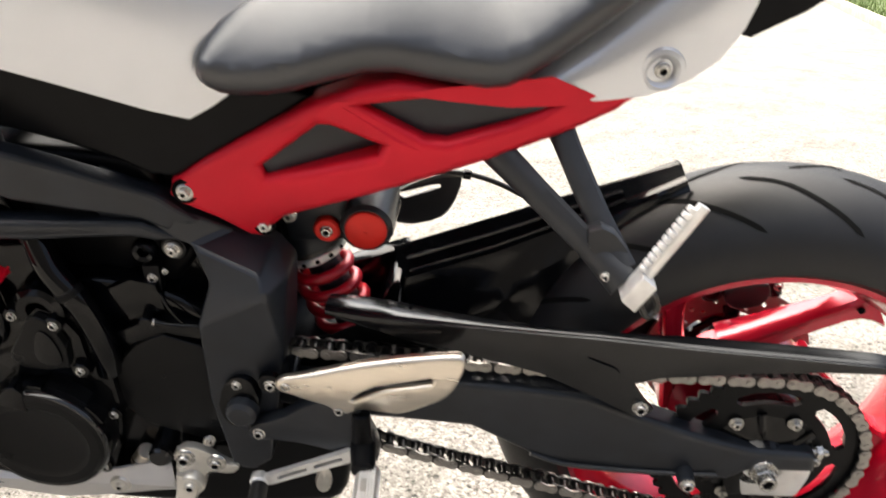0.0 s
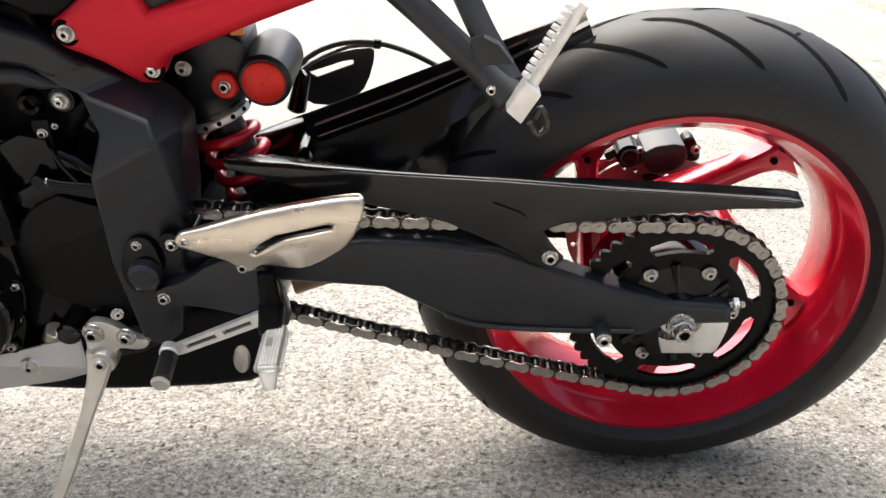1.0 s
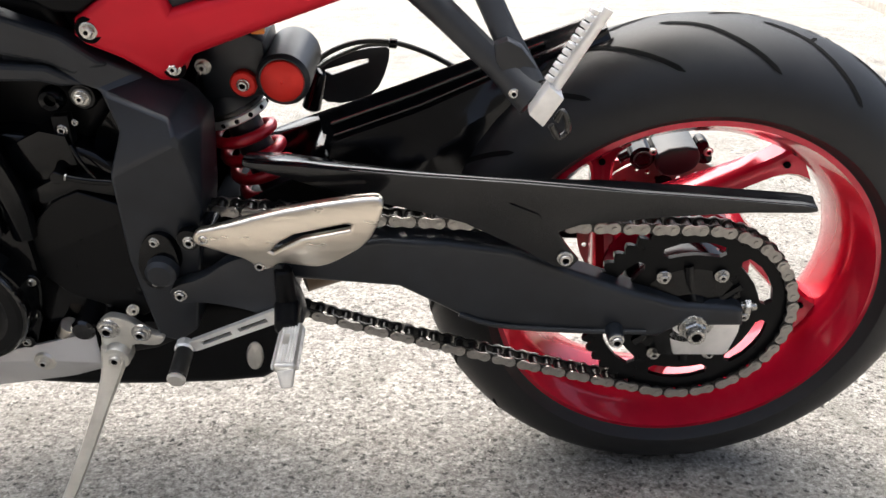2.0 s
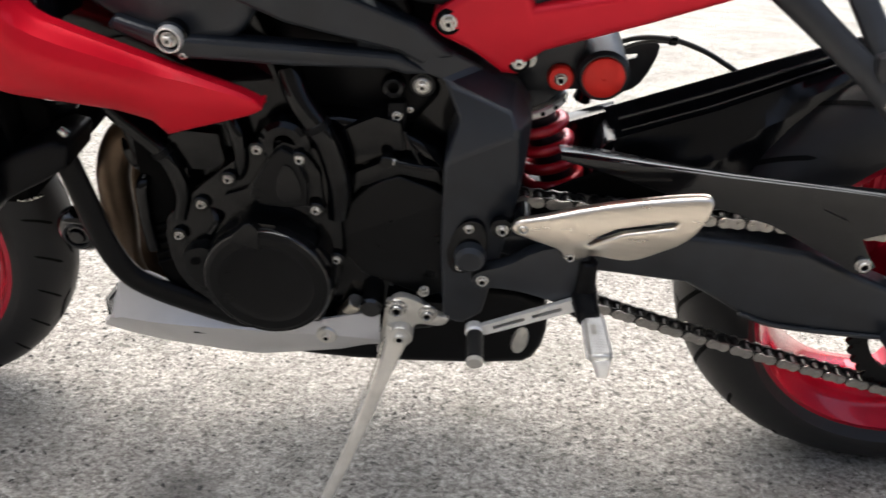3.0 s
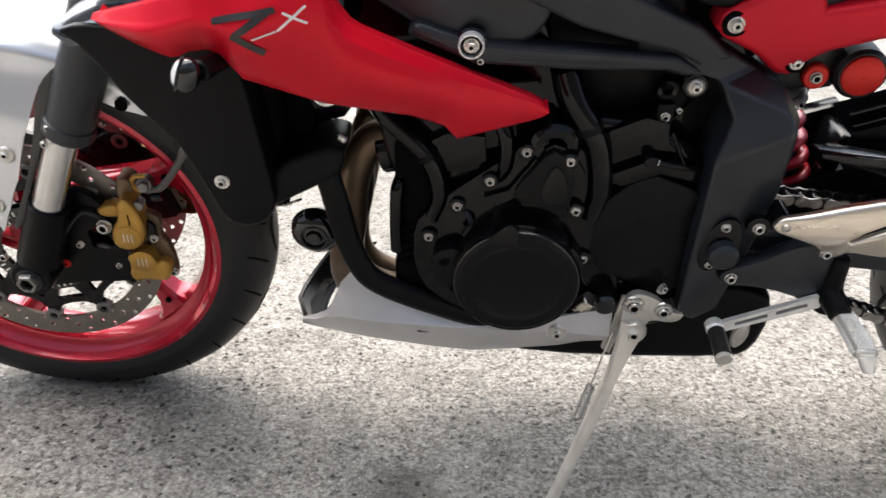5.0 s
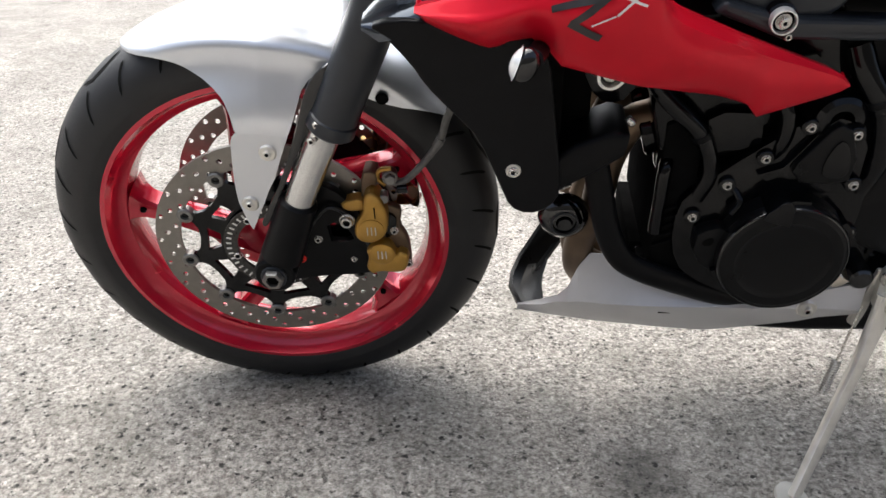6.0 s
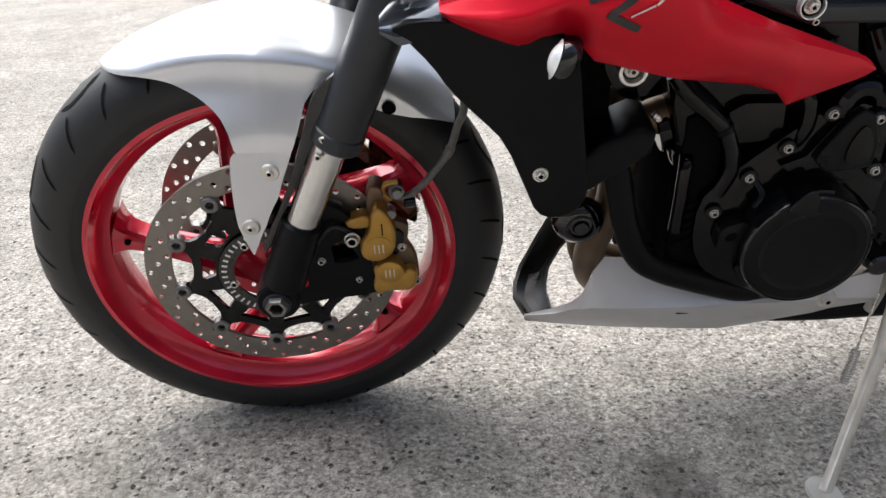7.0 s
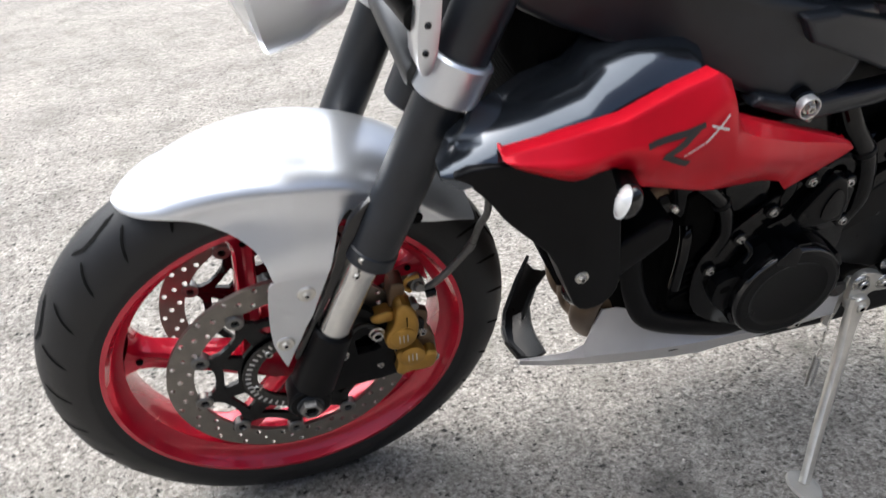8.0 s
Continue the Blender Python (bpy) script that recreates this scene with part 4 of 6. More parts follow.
# indicator
bm = rod((-1.082, -0.19, 0.324), (-1.098, -0.252, 0.332), 0.008, 0.010, 18, 0.002)
part_stem = part("indicator", bm, PLASTIC, bike, "black indicator with a clear lens")


bm = bmesh.new()
bmesh.ops.create_uvsphere(bm, u_segments=28, v_segments=16, radius=0.0118)
for v in bm.verts:
    v.co.x = v.co.x * 0.95
    v.co.z = v.co.z * 1.35
    v.co.y = v.co.y * 0.9
bm.transform(Matrix.Translation((-1.104, -0.262, 0.333)) @ Matrix.Rotation(radians(18), 4, "Y"))
part("indicator_shell", bm, GLOSS, part_stem)
bm = bmesh.new()
bmesh.ops.create_uvsphere(bm, u_segments=28, v_segments=16, radius=0.0122)
for v in bm.verts:
    v.co.z *= 1.37
    v.co.y *= 0.92
    v.co.x = min(v.co.x * 0.98, -0.0058)
bm.transform(Matrix.Translation((-1.1053, -0.2624, 0.333)) @ Matrix.Rotation(radians(18), 4, "Y"))
part("indicator_lens", bm, LENS, part_stem, "clear lens")
part("stem_ring", lathe([(0.0045, -0.002), (0.0062, -0.002), (0.0066, 0.0), (0.0045, 0.0)], 24, at=(-1.084, -0.196, 0.3235), closed=True), ZINC, part_stem)

# horn
bm = lathe([(0.0, -0.018), (0.008, -0.018), (0.010, -0.014), (0.019, -0.013), (0.024, -0.009), (0.029, -0.004), (0.031, 0.004), (0.026, 0.014), (0.014, 0.022), (0, 0.022)], 40, at=(-1.045, -0.092, 0.054))
horn = part("horn", bm, GLOSS, bike, "round black horn")
bm = lathe([(0.0145, -0.0165), (0.0165, -0.0165), (0.0165, -0.012), (0.0145, -0.012)], 32, at=(-1.045, -0.092, 0.054), closed=True)
part("horn_ring", bm, SATIN, horn)

# ---- exhaust headers
for k, y in enumerate((-0.078, 0.0, 0.078)):
    pts = [(-0.950, y, 0.185), (-0.978, y, 0.172), (-0.998, y, 0.125), (-1.006, y * 0.9, 0.05), (-1.020, y * 0.68, -0.02), (-1.012, y * 0.5, -0.072), (-0.970, y * 0.4, -0.100), (-0.88, y * 0.3, -0.108)]
    pipe = part("exhaust_header", tube(pts, 0.019, 18), HEADER, bike, "heat-stained steel exhaust header")
    part("header_flange", rod((-0.952, y, 0.167), (-0.966, y, 0.163), 0.028, None, 24, 0.002), ENGINE, pipe)

# ---- engine
bm = prism(chaikin([(-0.945, 0.02), (-0.925, 0.13), (-0.90, 0.175), (-0.80, 0.225), (-0.70, 0.235), (-0.62, 0.20), (-0.56, 0.12), (-0.565, 0.0), (-0.60, -0.05), (-0.70, -0.07), (-0.86, -0.075)], 1), -0.112, 0.115, 0.012, 3)
engine = part("crankcase", bm, ENGINE, bike, "black engine crankcase")
bm = prism([(-0.950, 0.155), (-0.985, 0.300), (-0.955, 0.345), (-0.80, 0.350), (-0.755, 0.205)], -0.118, 0.118, 0.012, 3)
part("cylinder_block", bm, ENGINE, bike, "black cylinder block")
bm = prism([(-0.985, 0.300), (-1.00, 0.355), (-0.96, 0.40), (-0.80, 0.395), (-0.79, 0.345)], -0.135, 0.135, 0.012, 3)
part("cylinder_head", bm, ENGINE, bike, "black cylinder head cover")
bm = prism([(-0.80, 0.24), (-0.80, 0.37), (-0.66, 0.36), (-0.62, 0.25), (-0.66, 0.20)], -0.085, 0.085, 0.012, 3)
part("airbox", bm, PLASTIC, bike, "black plastic airbox")
# lower cover that carries the round alternator cover
bm = prism(chaikin([(-0.925, 0.10), (-0.905, 0.125), (-0.86, 0.165), (-0.80, 0.213), (-0.755, 0.212), (-0.728, 0.185), (-0.722, 0.10), (-0.728, 0.03), (-0.76, -0.045), (-0.84, -0.05), (-0.905, 0.0), (-0.925, 0.04)], 1), -0.134, -0.105, 0.004, 2)
case = part("side_cover", bm, ENGINE, bike, "gloss black engine side cover with steel bolts")
bm = lathe([(0.0, -0.0305), (0.046, -0.0305), (0.0515, -0.0325), (0.0535, -0.0335), (0.064, -0.0335), (0.0685, -0.0315), (0.0705, -0.0280), (0.0705, -0.022), (0.0725, -0.018), (0.0735, 0.004)], 96, at=(-0.806, -0.134, 0.047))
alt = part("alternator_cover", bm, COVER, bike, "round black alternator cover with a raised rim", turn=22)
bm = lathe([(0.0690, -0.0320), (0.0706, -0.0312), (0.0722, -0.0285), (0.0727, -0.0250), (0.0727, -0.0180), (0.0700, -0.0180)], 96, at=(-0.806, -0.134, 0.047), closed=True)
part("cover_rim", bm, GLOSS, alt, "gloss black chamfered rim", turn=30)
part("cover_lug", prism([(-0.840, 0.104), (-0.836, 0.114), (-0.822, 0.128), (-0.815, 0.129), (-0.808, 0.120), (-0.808, 0.094)], -0.1685, -0.13, 0.0022, 3), ENGINE, alt)
for a0, a1 in ((78, 100), (20, 40), (195, 215)):
    seg = [radians(a0 + (a1 - a0) * k / 8) for k in range(9)]
    poly = [(-0.806 + 0.0775 * math.cos(a), 0.047 + 0.0775 * math.sin(a)) for a in seg] + [(-0.806 + 0.069 * math.cos(a), 0.047 + 0.069 * math.sin(a)) for a in seg[::-1]]
    part("cover_ear", prism(poly, -0.160, -0.13, 0.0012, 2), ENGINE, alt)
nose = part("cover_nose", prism([(-0.901, 0.072), (-0.893, 0.078), (-0.879, 0.082), (-0.868, 0.078), (-0.868, 0.020), (-0.886, 0.025), (-0.896, 0.036), (-0.903, 0.050)], -0.152, -0.13, 0.002, 2), COVER, alt)
part("nose_window", prism(chaikin([(-0.894, 0.066), (-0.882, 0.070), (-0.882, 0.059), (-0.894, 0.057)], 1), -0.1526, -0.15, 0.0003), DARK, nose)
# faceted upper cover
bm = prism([(-0.848, 0.146), (-0.822, 0.156), (-0.790, 0.206), (-0.778, 0.215), (-0.758, 0.208), (-0.742, 0.180), (-0.740, 0.128), (-0.775, 0.122), (-0.82, 0.125)], -0.142, -0.125, 0.002, 2)
upper = part("starter_cover", bm, ENGINE, bike, "faceted gloss black engine cover")
bm = prism([(-0.813, 0.166), (-0.788, 0.205), (-0.779, 0.212), (-0.766, 0.205), (-0.754, 0.172), (-0.756, 0.145), (-0.782, 0.141), (-0.806, 0.143), (-0.816, 0.155)], -0.152, -0.138, 0.0024, 3)
facet = part("cover_facet", bm, COVER, upper)
part("facet_inlay", prism(chaikin([(-0.786, 0.150), (-0.788, 0.170), (-0.778, 0.196), (-0.768, 0.192), (-0.760, 0.170), (-0.761, 0.150)], 1), -0.1545, -0.150, 0.0012, 2), ENGINE, facet)
bm = lathe([(0.012, -0.016), (0.021, -0.017), (0.026, -0.013), (0.028, 0.0), (0.012, 0.0)], 40, at=(-0.777, -0.128, 0.212), closed=True)
part("cover_boss", bm, ENGINE, upper)
for x, z, y in ((-0.806, 0.205, -0.143), (-0.761, 0.200, -0.150), (-0.748, 0.138, -0.148), (-0.842, 0.165, -0.139), (-0.876, 0.131, -0.139), (-0.907, 0.088, -0.139), (-0.731, 0.067, -0.139), (-0.742, 0.022, -0.139), (-0.760, -0.018, -0.139)):
    rod_bm = rod((x, y - 0.001, z), (x, -0.115, z), 0.0092, None, 18, 0.001)
    part("bolt_boss", rod_bm, ENGINE, case)
    bolt(case, x, y, z, 0.0066)
# cast ribs and plates round the cylinders
part("casting_rib", prism([(-0.726, 0.212), (-0.724, 0.219), (-0.685, 0.238), (-0.660, 0.232), (-0.655, 0.200), (-0.72, 0.188)], -0.120, -0.09, 0.0015, 2), ENGINE, engine)
part("casting_rib", prism([(-0.716, 0.165), (-0.713, 0.170), (-0.673, 0.190), (-0.620, 0.180), (-0.615, 0.165), (-0.66, 0.174), (-0.70, 0.156)], -0.124, -0.10, 0.0015, 2), ENGINE, engine)
part("cooling_plate", prism([(-0.905, 0.168), (-0.906, 0.205), (-0.890, 0.214), (-0.850, 0.212), (-0.846, 0.176), (-0.868, 0.168)], -0.128, -0.10, 0.0015, 2), ENGINE, engine)
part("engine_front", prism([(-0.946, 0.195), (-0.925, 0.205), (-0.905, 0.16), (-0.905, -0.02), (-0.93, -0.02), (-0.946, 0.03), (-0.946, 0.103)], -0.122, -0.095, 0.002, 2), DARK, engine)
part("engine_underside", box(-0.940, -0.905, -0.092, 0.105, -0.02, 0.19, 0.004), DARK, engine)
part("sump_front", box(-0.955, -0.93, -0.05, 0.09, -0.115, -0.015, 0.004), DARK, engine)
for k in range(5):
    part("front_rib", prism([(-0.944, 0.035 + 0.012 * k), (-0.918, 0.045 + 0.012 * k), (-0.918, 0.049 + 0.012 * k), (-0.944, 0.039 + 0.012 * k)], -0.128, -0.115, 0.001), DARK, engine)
# sprocket cover
bm = prism([(-0.735, 0.09), (-0.726, 0.109), (-0.712, 0.137), (-0.695, 0.155), (-0.680, 0.164), (-0.662, 0.171), (-0.625, 0.157), (-0.575, 0.13), (-0.570, 0.03), (-0.63, 0.00), (-0.705, 0.035), (-0.73, 0.07)], -0.124, -0.100, 0.0025, 3, bend=lambda x, z: 0.010 * max(0.0, 0.118 + 0.45 * (x + 0.66) - z) / 0.12, cuts=[((-0.66, 0.118), (-0.41, 0.91))])
part("sprocket_cover", bm, COVER, bike, "satin black sprocket cover with a crease", turn=4)
# lower black rail that runs from the shroud under the engine
bm = tube([(-1.026, -0.122, 0.180), (-1.012, -0.128, 0.124), (-1.000, -0.131, 0.070), (-0.981, -0.132, 0.026), (-0.954, -0.132, 0.005), (-0.908, -0.131, -0.015), (-0.850, -0.128, -0.038), (-0.80, -0.124, -0.046)], [0.0145, 0.0150, 0.0150, 0.0155, 0.0160, 0.0160, 0.014, 0.010], 14, flat=0.6)
part("crash_rail", bm, PLASTIC, bike, "black lower engine rail")
# water and breather hoses, wiring
hoses = [([(-0.968, -0.125, 0.250), (-0.951, -0.130, 0.229), (-0.911, -0.132, 0.189), (-0.896, -0.132, 0.144), (-0.904, -0.128, 0.108)], 0.0095),
         ([(-0.772, -0.118, 0.285), (-0.761, -0.128, 0.258), (-0.744, -0.134, 0.232), (-0.732, -0.134, 0.205), (-0.724, -0.132, 0.161), (-0.730, -0.124, 0.12)], 0.0135),
         ([(-0.836, -0.125, 0.232), (-0.827, -0.132, 0.212), (-0.826, -0.132, 0.185), (-0.832, -0.126, 0.163)], 0.0085),
         ([(-0.940, -0.118, 0.150), (-0.943, -0.128, 0.140), (-0.944, -0.131, 0.106), (-0.944, -0.128, 0.06)], 0.0075),
         ([(-0.868, -0.128, 0.125), (-0.860, -0.142, 0.112), (-0.868, -0.146, 0.098)], 0.004),
         ([(-0.656, -0.122, 0.224), (-0.647, -0.126, 0.206), (-0.638, -0.124, 0.188)], 0.0022)]
for pts, r in hoses:
    part("hose", tube(pts, r, 14), ENGINE, engine)
for at, d in (((-0.911, -0.132, 0.189), (0.5, 0, -0.86)), ((-0.744, -0.134, 0.232), (0.42, 0, -0.9))):
    c, d = Vector(at), Vector(d) * 0.004
    part("hose_clip", rod(c - d, c + d, 0.0145 if at[0] > -0.8 else 0.0105, None, 20, 0.0006), PLASTIC, engine)
bm = lathe([(0, -0.018), (0.012, -0.020), (0.018, -0.014), (0.020, 0.0), (0.018, 0.016), (0, 0.018)], 24, at=(0, 0, 0))
bm.transform(Matrix.Translation((-0.932, -0.085, 0.138)) @ Matrix.Rotation(radians(25), 4, "Y") @ Matrix.Diagonal((0.7, 1, 1.1, 1)))
part("filler_cap", bm, GLOSS, engine, "shiny black coolant cap")
part("hose_clamp", rod((-0.990, -0.166, 0.222), (-0.997, -0.166, 0.229), 0.0042, None, 14, 0.001), ZINC, engine)
# linkage on the engine's back
link = part("linkage_arm", prism([(-0.673, 0.250), (-0.656, 0.251), (-0.657, 0.224), (-0.663, 0.192), (-0.675, 0.192), (-0.675, 0.219)], -0.112, -0.100, 0.0015), PLASTIC, bike, "black throttle linkage arm")
bolt(link, -0.6645, -0.112, 0.236, 0.0066)
bolt(link, -0.651, -0.110, 0.243, 0.0040)
bolt(link, -0.684, -0.112, 0.207, 0.0055)
part("link_rod", tube([(-0.673, -0.127, 0.192), (-0.650, -0.127, 0.187), (-0.619, -0.120, 0.180)], 0.0036, 10), ENGINE, link)
part("link_collar", rod((-0.667, -0.127, 0.1908), (-0.6655, -0.127, 0.1905), 0.0046, None, 14), ZINC, link)
part("link_joint", rod((-0.674, -0.133, 0.192), (-0.674, -0.118, 0.192), 0.0070, None, 16, 0.001), ENGINE, link)
part("cable_boss", lathe([(0.006, -0.010), (0.010, -0.012), (0.0125, -0.008), (0.013, 0.0), (0.006, 0.0)], 24, at=(-0.668, -0.104, 0.268), closed=True), ENGINE, bike)

# starter motor with its brass-coloured end, beside the stand
bm = rod((-0.730, -0.118, -0.030), (-0.712, -0.126, -0.003), 0.0095, 0.0105, 18, 0.001)
switch = part("side_stand_switch", bm, STEEL, bike, "dull metal switch body")
bm = rod((-0.695, -0.136, -0.006), (-0.695, -0.105, -0.006), 0.0140, None, 24, 0.003)
part("switch_cap", bm, GLOSS, switch)

# ---- belly pan: V-shaped section open at the top
def belly():
    rings = []
    # x, top (y, z), fold (y, z), keel (y, z)
    st = [(-1.094, -0.014, -0.156, -0.016, -0.160, -0.010, -0.170), (-1.063, -0.050, -0.116, -0.058, -0.122, -0.028, -0.162), (-1.044, -0.075, -0.086, -0.086, -0.091, -0.040, -0.155), (-1.033, -0.087, -0.062, -0.094, -0.085, -0.046, -0.151), (-1.021, -0.085, -0.030, -0.098, -0.080, -0.053, -0.147), (-1.006, -0.074, -0.017, -0.103, -0.077, -0.060, -0.143),
          (-0.985, -0.074, -0.018, -0.108, -0.075, -0.067, -0.140), (-0.955, -0.085, -0.022, -0.118, -0.068, -0.076, -0.135), (-0.90, -0.105, -0.032, -0.129, -0.060, -0.086, -0.132), (-0.85, -0.118, -0.036, -0.136, -0.053, -0.093, -0.129), (-0.80, -0.136, -0.038, -0.139, -0.052, -0.095, -0.120), (-0.74, -0.134, -0.024, -0.137, -0.052, -0.10, -0.105), (-0.690, -0.132, -0.012, -0.135, -0.056, -0.105, -0.085), (-0.684, -0.130, -0.014, -0.133, -0.060, -0.11, -0.078)]
    far = []
    for x, ty, tz, fy, fz, ky, kz in st:
        half = [(x, ty, tz), (x, (ty + fy) / 2, (tz + fz) / 2), (x, fy, fz + 0.003), (x, fy + 0.003, fz - 0.003), (x, (fy + ky) / 2 - 0.004, (fz + kz) / 2), (x, ky, kz)]
        rings.append(half)
        if x > -0.94:                                        # in front the floor and the far wall are cut away round the pipes
            far.append([half[-1]] + [(px, -py, min(pz, max(kz + 0.004, -0.05))) for px, py, pz in half[::-1]])
    bm = skin(rings, closed=False, caps=False)
    skin(far, closed=False, caps=False, bm=bm)
    return thicken(bm, 0.004)


pan = part("belly_pan", belly(), BELLY, bike, "silver plastic belly pan", turn=30)
def liner():
    bm = belly()
    bmesh.ops.delete(bm, geom=[v for v in bm.verts if v.co.x < -0.80], context="VERTS")
    for v in bm.verts:
        v.co.y *= 0.955
        v.co.z = v.co.z + 0.006 if v.co.z < -0.05 else v.co.z - 0.003
    return bm


part("pan_liner", liner(), PLASTIC, pan, "black inside of the belly pan", turn=30)
bolt(pan, -0.749, -0.139, -0.050, 0.008, material=STAND)
part("bolt_dish", lathe([(0, -0.001), (0.011, -0.001), (0.013, 0.002)], 24, at=(-0.749, -0.138, -0.050)), STAND, pan)
part("drain_slot", box(-0.921, -0.905, -0.1196, -0.112, -0.0760, -0.0750, 0.0002), DARK, pan)
bm = skin([
    [(-1.093, -0.006, -0.160), (-1.095, -0.004, -0.167), (-1.080, -0.010, -0.163), (-1.068, -0.020, -0.154), (-1.058, -0.026, -0.139)],
    [(-1.106, 0.020, -0.149), (-1.106, 0.022, -0.158), (-1.090, 0.024, -0.166), (-1.072, 0.022, -0.160), (-1.058, 0.020, -0.147)],
    [(-1.103, 0.046, -0.148), (-1.104, 0.046, -0.158), (-1.086, 0.046, -0.166), (-1.068, 0.046, -0.162), (-1.055, 0.044, -0.150)],
    [(-1.092, 0.074, -0.140), (-1.094, 0.074, -0.150), (-1.078, 0.074, -0.160), (-1.060, 0.076, -0.160), (-1.046, 0.078, -0.150)],
    [(-1.064, 0.106, -0.112), (-1.066, 0.106, -0.124), (-1.054, 0.106, -0.138), (-1.038, 0.104, -0.142), (-1.026, 0.104, -0.136)],
    [(-1.040, 0.122, -0.080), (-1.042, 0.122, -0.094), (-1.030, 0.122, -0.110), (-1.014, 0.120, -0.118), (-1.000, 0.118, -0.116)]], closed=False, caps=False)
part("pan_nose", thicken(bm, 0.005), COVER, pan, "black front lip of the belly pan", turn=30)

part("oil_pan", prism([(-0.95, -0.02), (-0.93, -0.122), (-0.70, -0.085), (-0.70, -0.02)], -0.055, 0.09, 0.008), ENGINE, bike, "black oil pan")

# ---- silencer box under the engine
bm = prism(chaikin([(-0.83, -0.06), (-0.83, -0.105), (-0.81, -0.122), (-0.70, -0.128), (-0.512, -0.118), (-0.487, -0.10), (-0.478, -0.045), (-0.49, 0.0), (-0.60, 0.01)], 1), -0.098, 0.10, 0.014, 4)
silencer = part("silencer_box", bm, PLASTIC, bike, "black silencer box under the engine")
bm = lathe([(0, -0.004), (0.8, -0.004), (1.0, -0.001), (1.0, 0.004)], 28)
bm.transform(Matrix.Translation((-0.513, -0.0985, -0.072)) @ Matrix.Rotation(radians(8), 4, "Y") @ Matrix.Diagonal((0.0105, 1, 0.022, 1)))
part("heat_plate", bm, STAND, silencer, "small bare metal plate")
bm = tube([(-0.47, 0.02, -0.03), (-0.40, 0.05, -0.02), (-0.33, 0.09, 0.01), (-0.25, 0.13, 0.06)], 0.028, 20)
part("exhaust_pipe", bm, HEADER, bike, "steel exhaust pipe to the far side")


# ---- frame
def frame_y(x):
    return station_curve([(-1.2, 0.05), (-1.05, 0.0), (-0.90, -0.030), (-0.86, -0.030), (-0.80, -0.018), (-0.66, 0.022), (-0.60, 0.030), (-0.5, 0.034)], x)


def pivot_plate():
    """The faceted casting from the spar down round the swingarm pivot; its facets meet in one point near the rear edge."""
    p = {"a": (-0.705, -0.116, 0.352), "b": (-0.640, -0.109, 0.322), "c": (-0.580, -0.094, 0.288), "n": (-0.541, -0.076, 0.263), "k": (-0.525, -0.106, 0.240),
         "r1": (-0.527, -0.120, 0.212), "r2": (-0.533, -0.128, 0.155), "r3": (-0.545, -0.132, 0.093), "r4": (-0.564, -0.130, -0.006), "d": (-0.587, -0.130, -0.024),
         "l4": (-0.609, -0.132, -0.016), "l3": (-0.614, -0.148, 0.100), "q": (-0.613, -0.146, 0.202), "e": (-0.600, -0.130, 0.243), "o": (-0.617, -0.115, 0.279),
         "f": (-0.666, -0.105, 0.290), "g": (-0.705, -0.112, 0.297), "w": (-0.546, -0.134, 0.257), "p": (-0.5405, -0.148, 0.2405)}
    bm = bmesh.new()
    v = {k: bm.verts.new(c) for k, c in p.items()}
    for loop in ("a b f g", "b c o f", "c n w o", "n k p w", "o w p e", "e p q", "k r1 p", "q p r2 l3", "p r1 r2", "l3 r2 r3 r4 d l4"):
        bm.faces.new([v[k] for k in loop.split()])
    bmesh.ops.recalc_face_normals(bm, faces=bm.faces)
    rim = [e for e in bm.edges if len(e.link_faces) == 1]
    res = bmesh.ops.extrude_edge_only(bm, edges=rim)
    for g in res["geom"]:
        if isinstance(g, bmesh.types.BMVert):
            g.co.y = -0.060
    bmesh.ops.recalc_face_normals(bm, faces=bm.faces)
    sharp = [e for e in bm.edges if len(e.link_faces) == 2 and e.calc_face_angle(0.0) > radians(4)]
    bmesh.ops.bevel(bm, geom=sharp, offset=0.0035, segments=3, profile=0.5, affect="EDGES", clamp_overlap=True)
    return bm


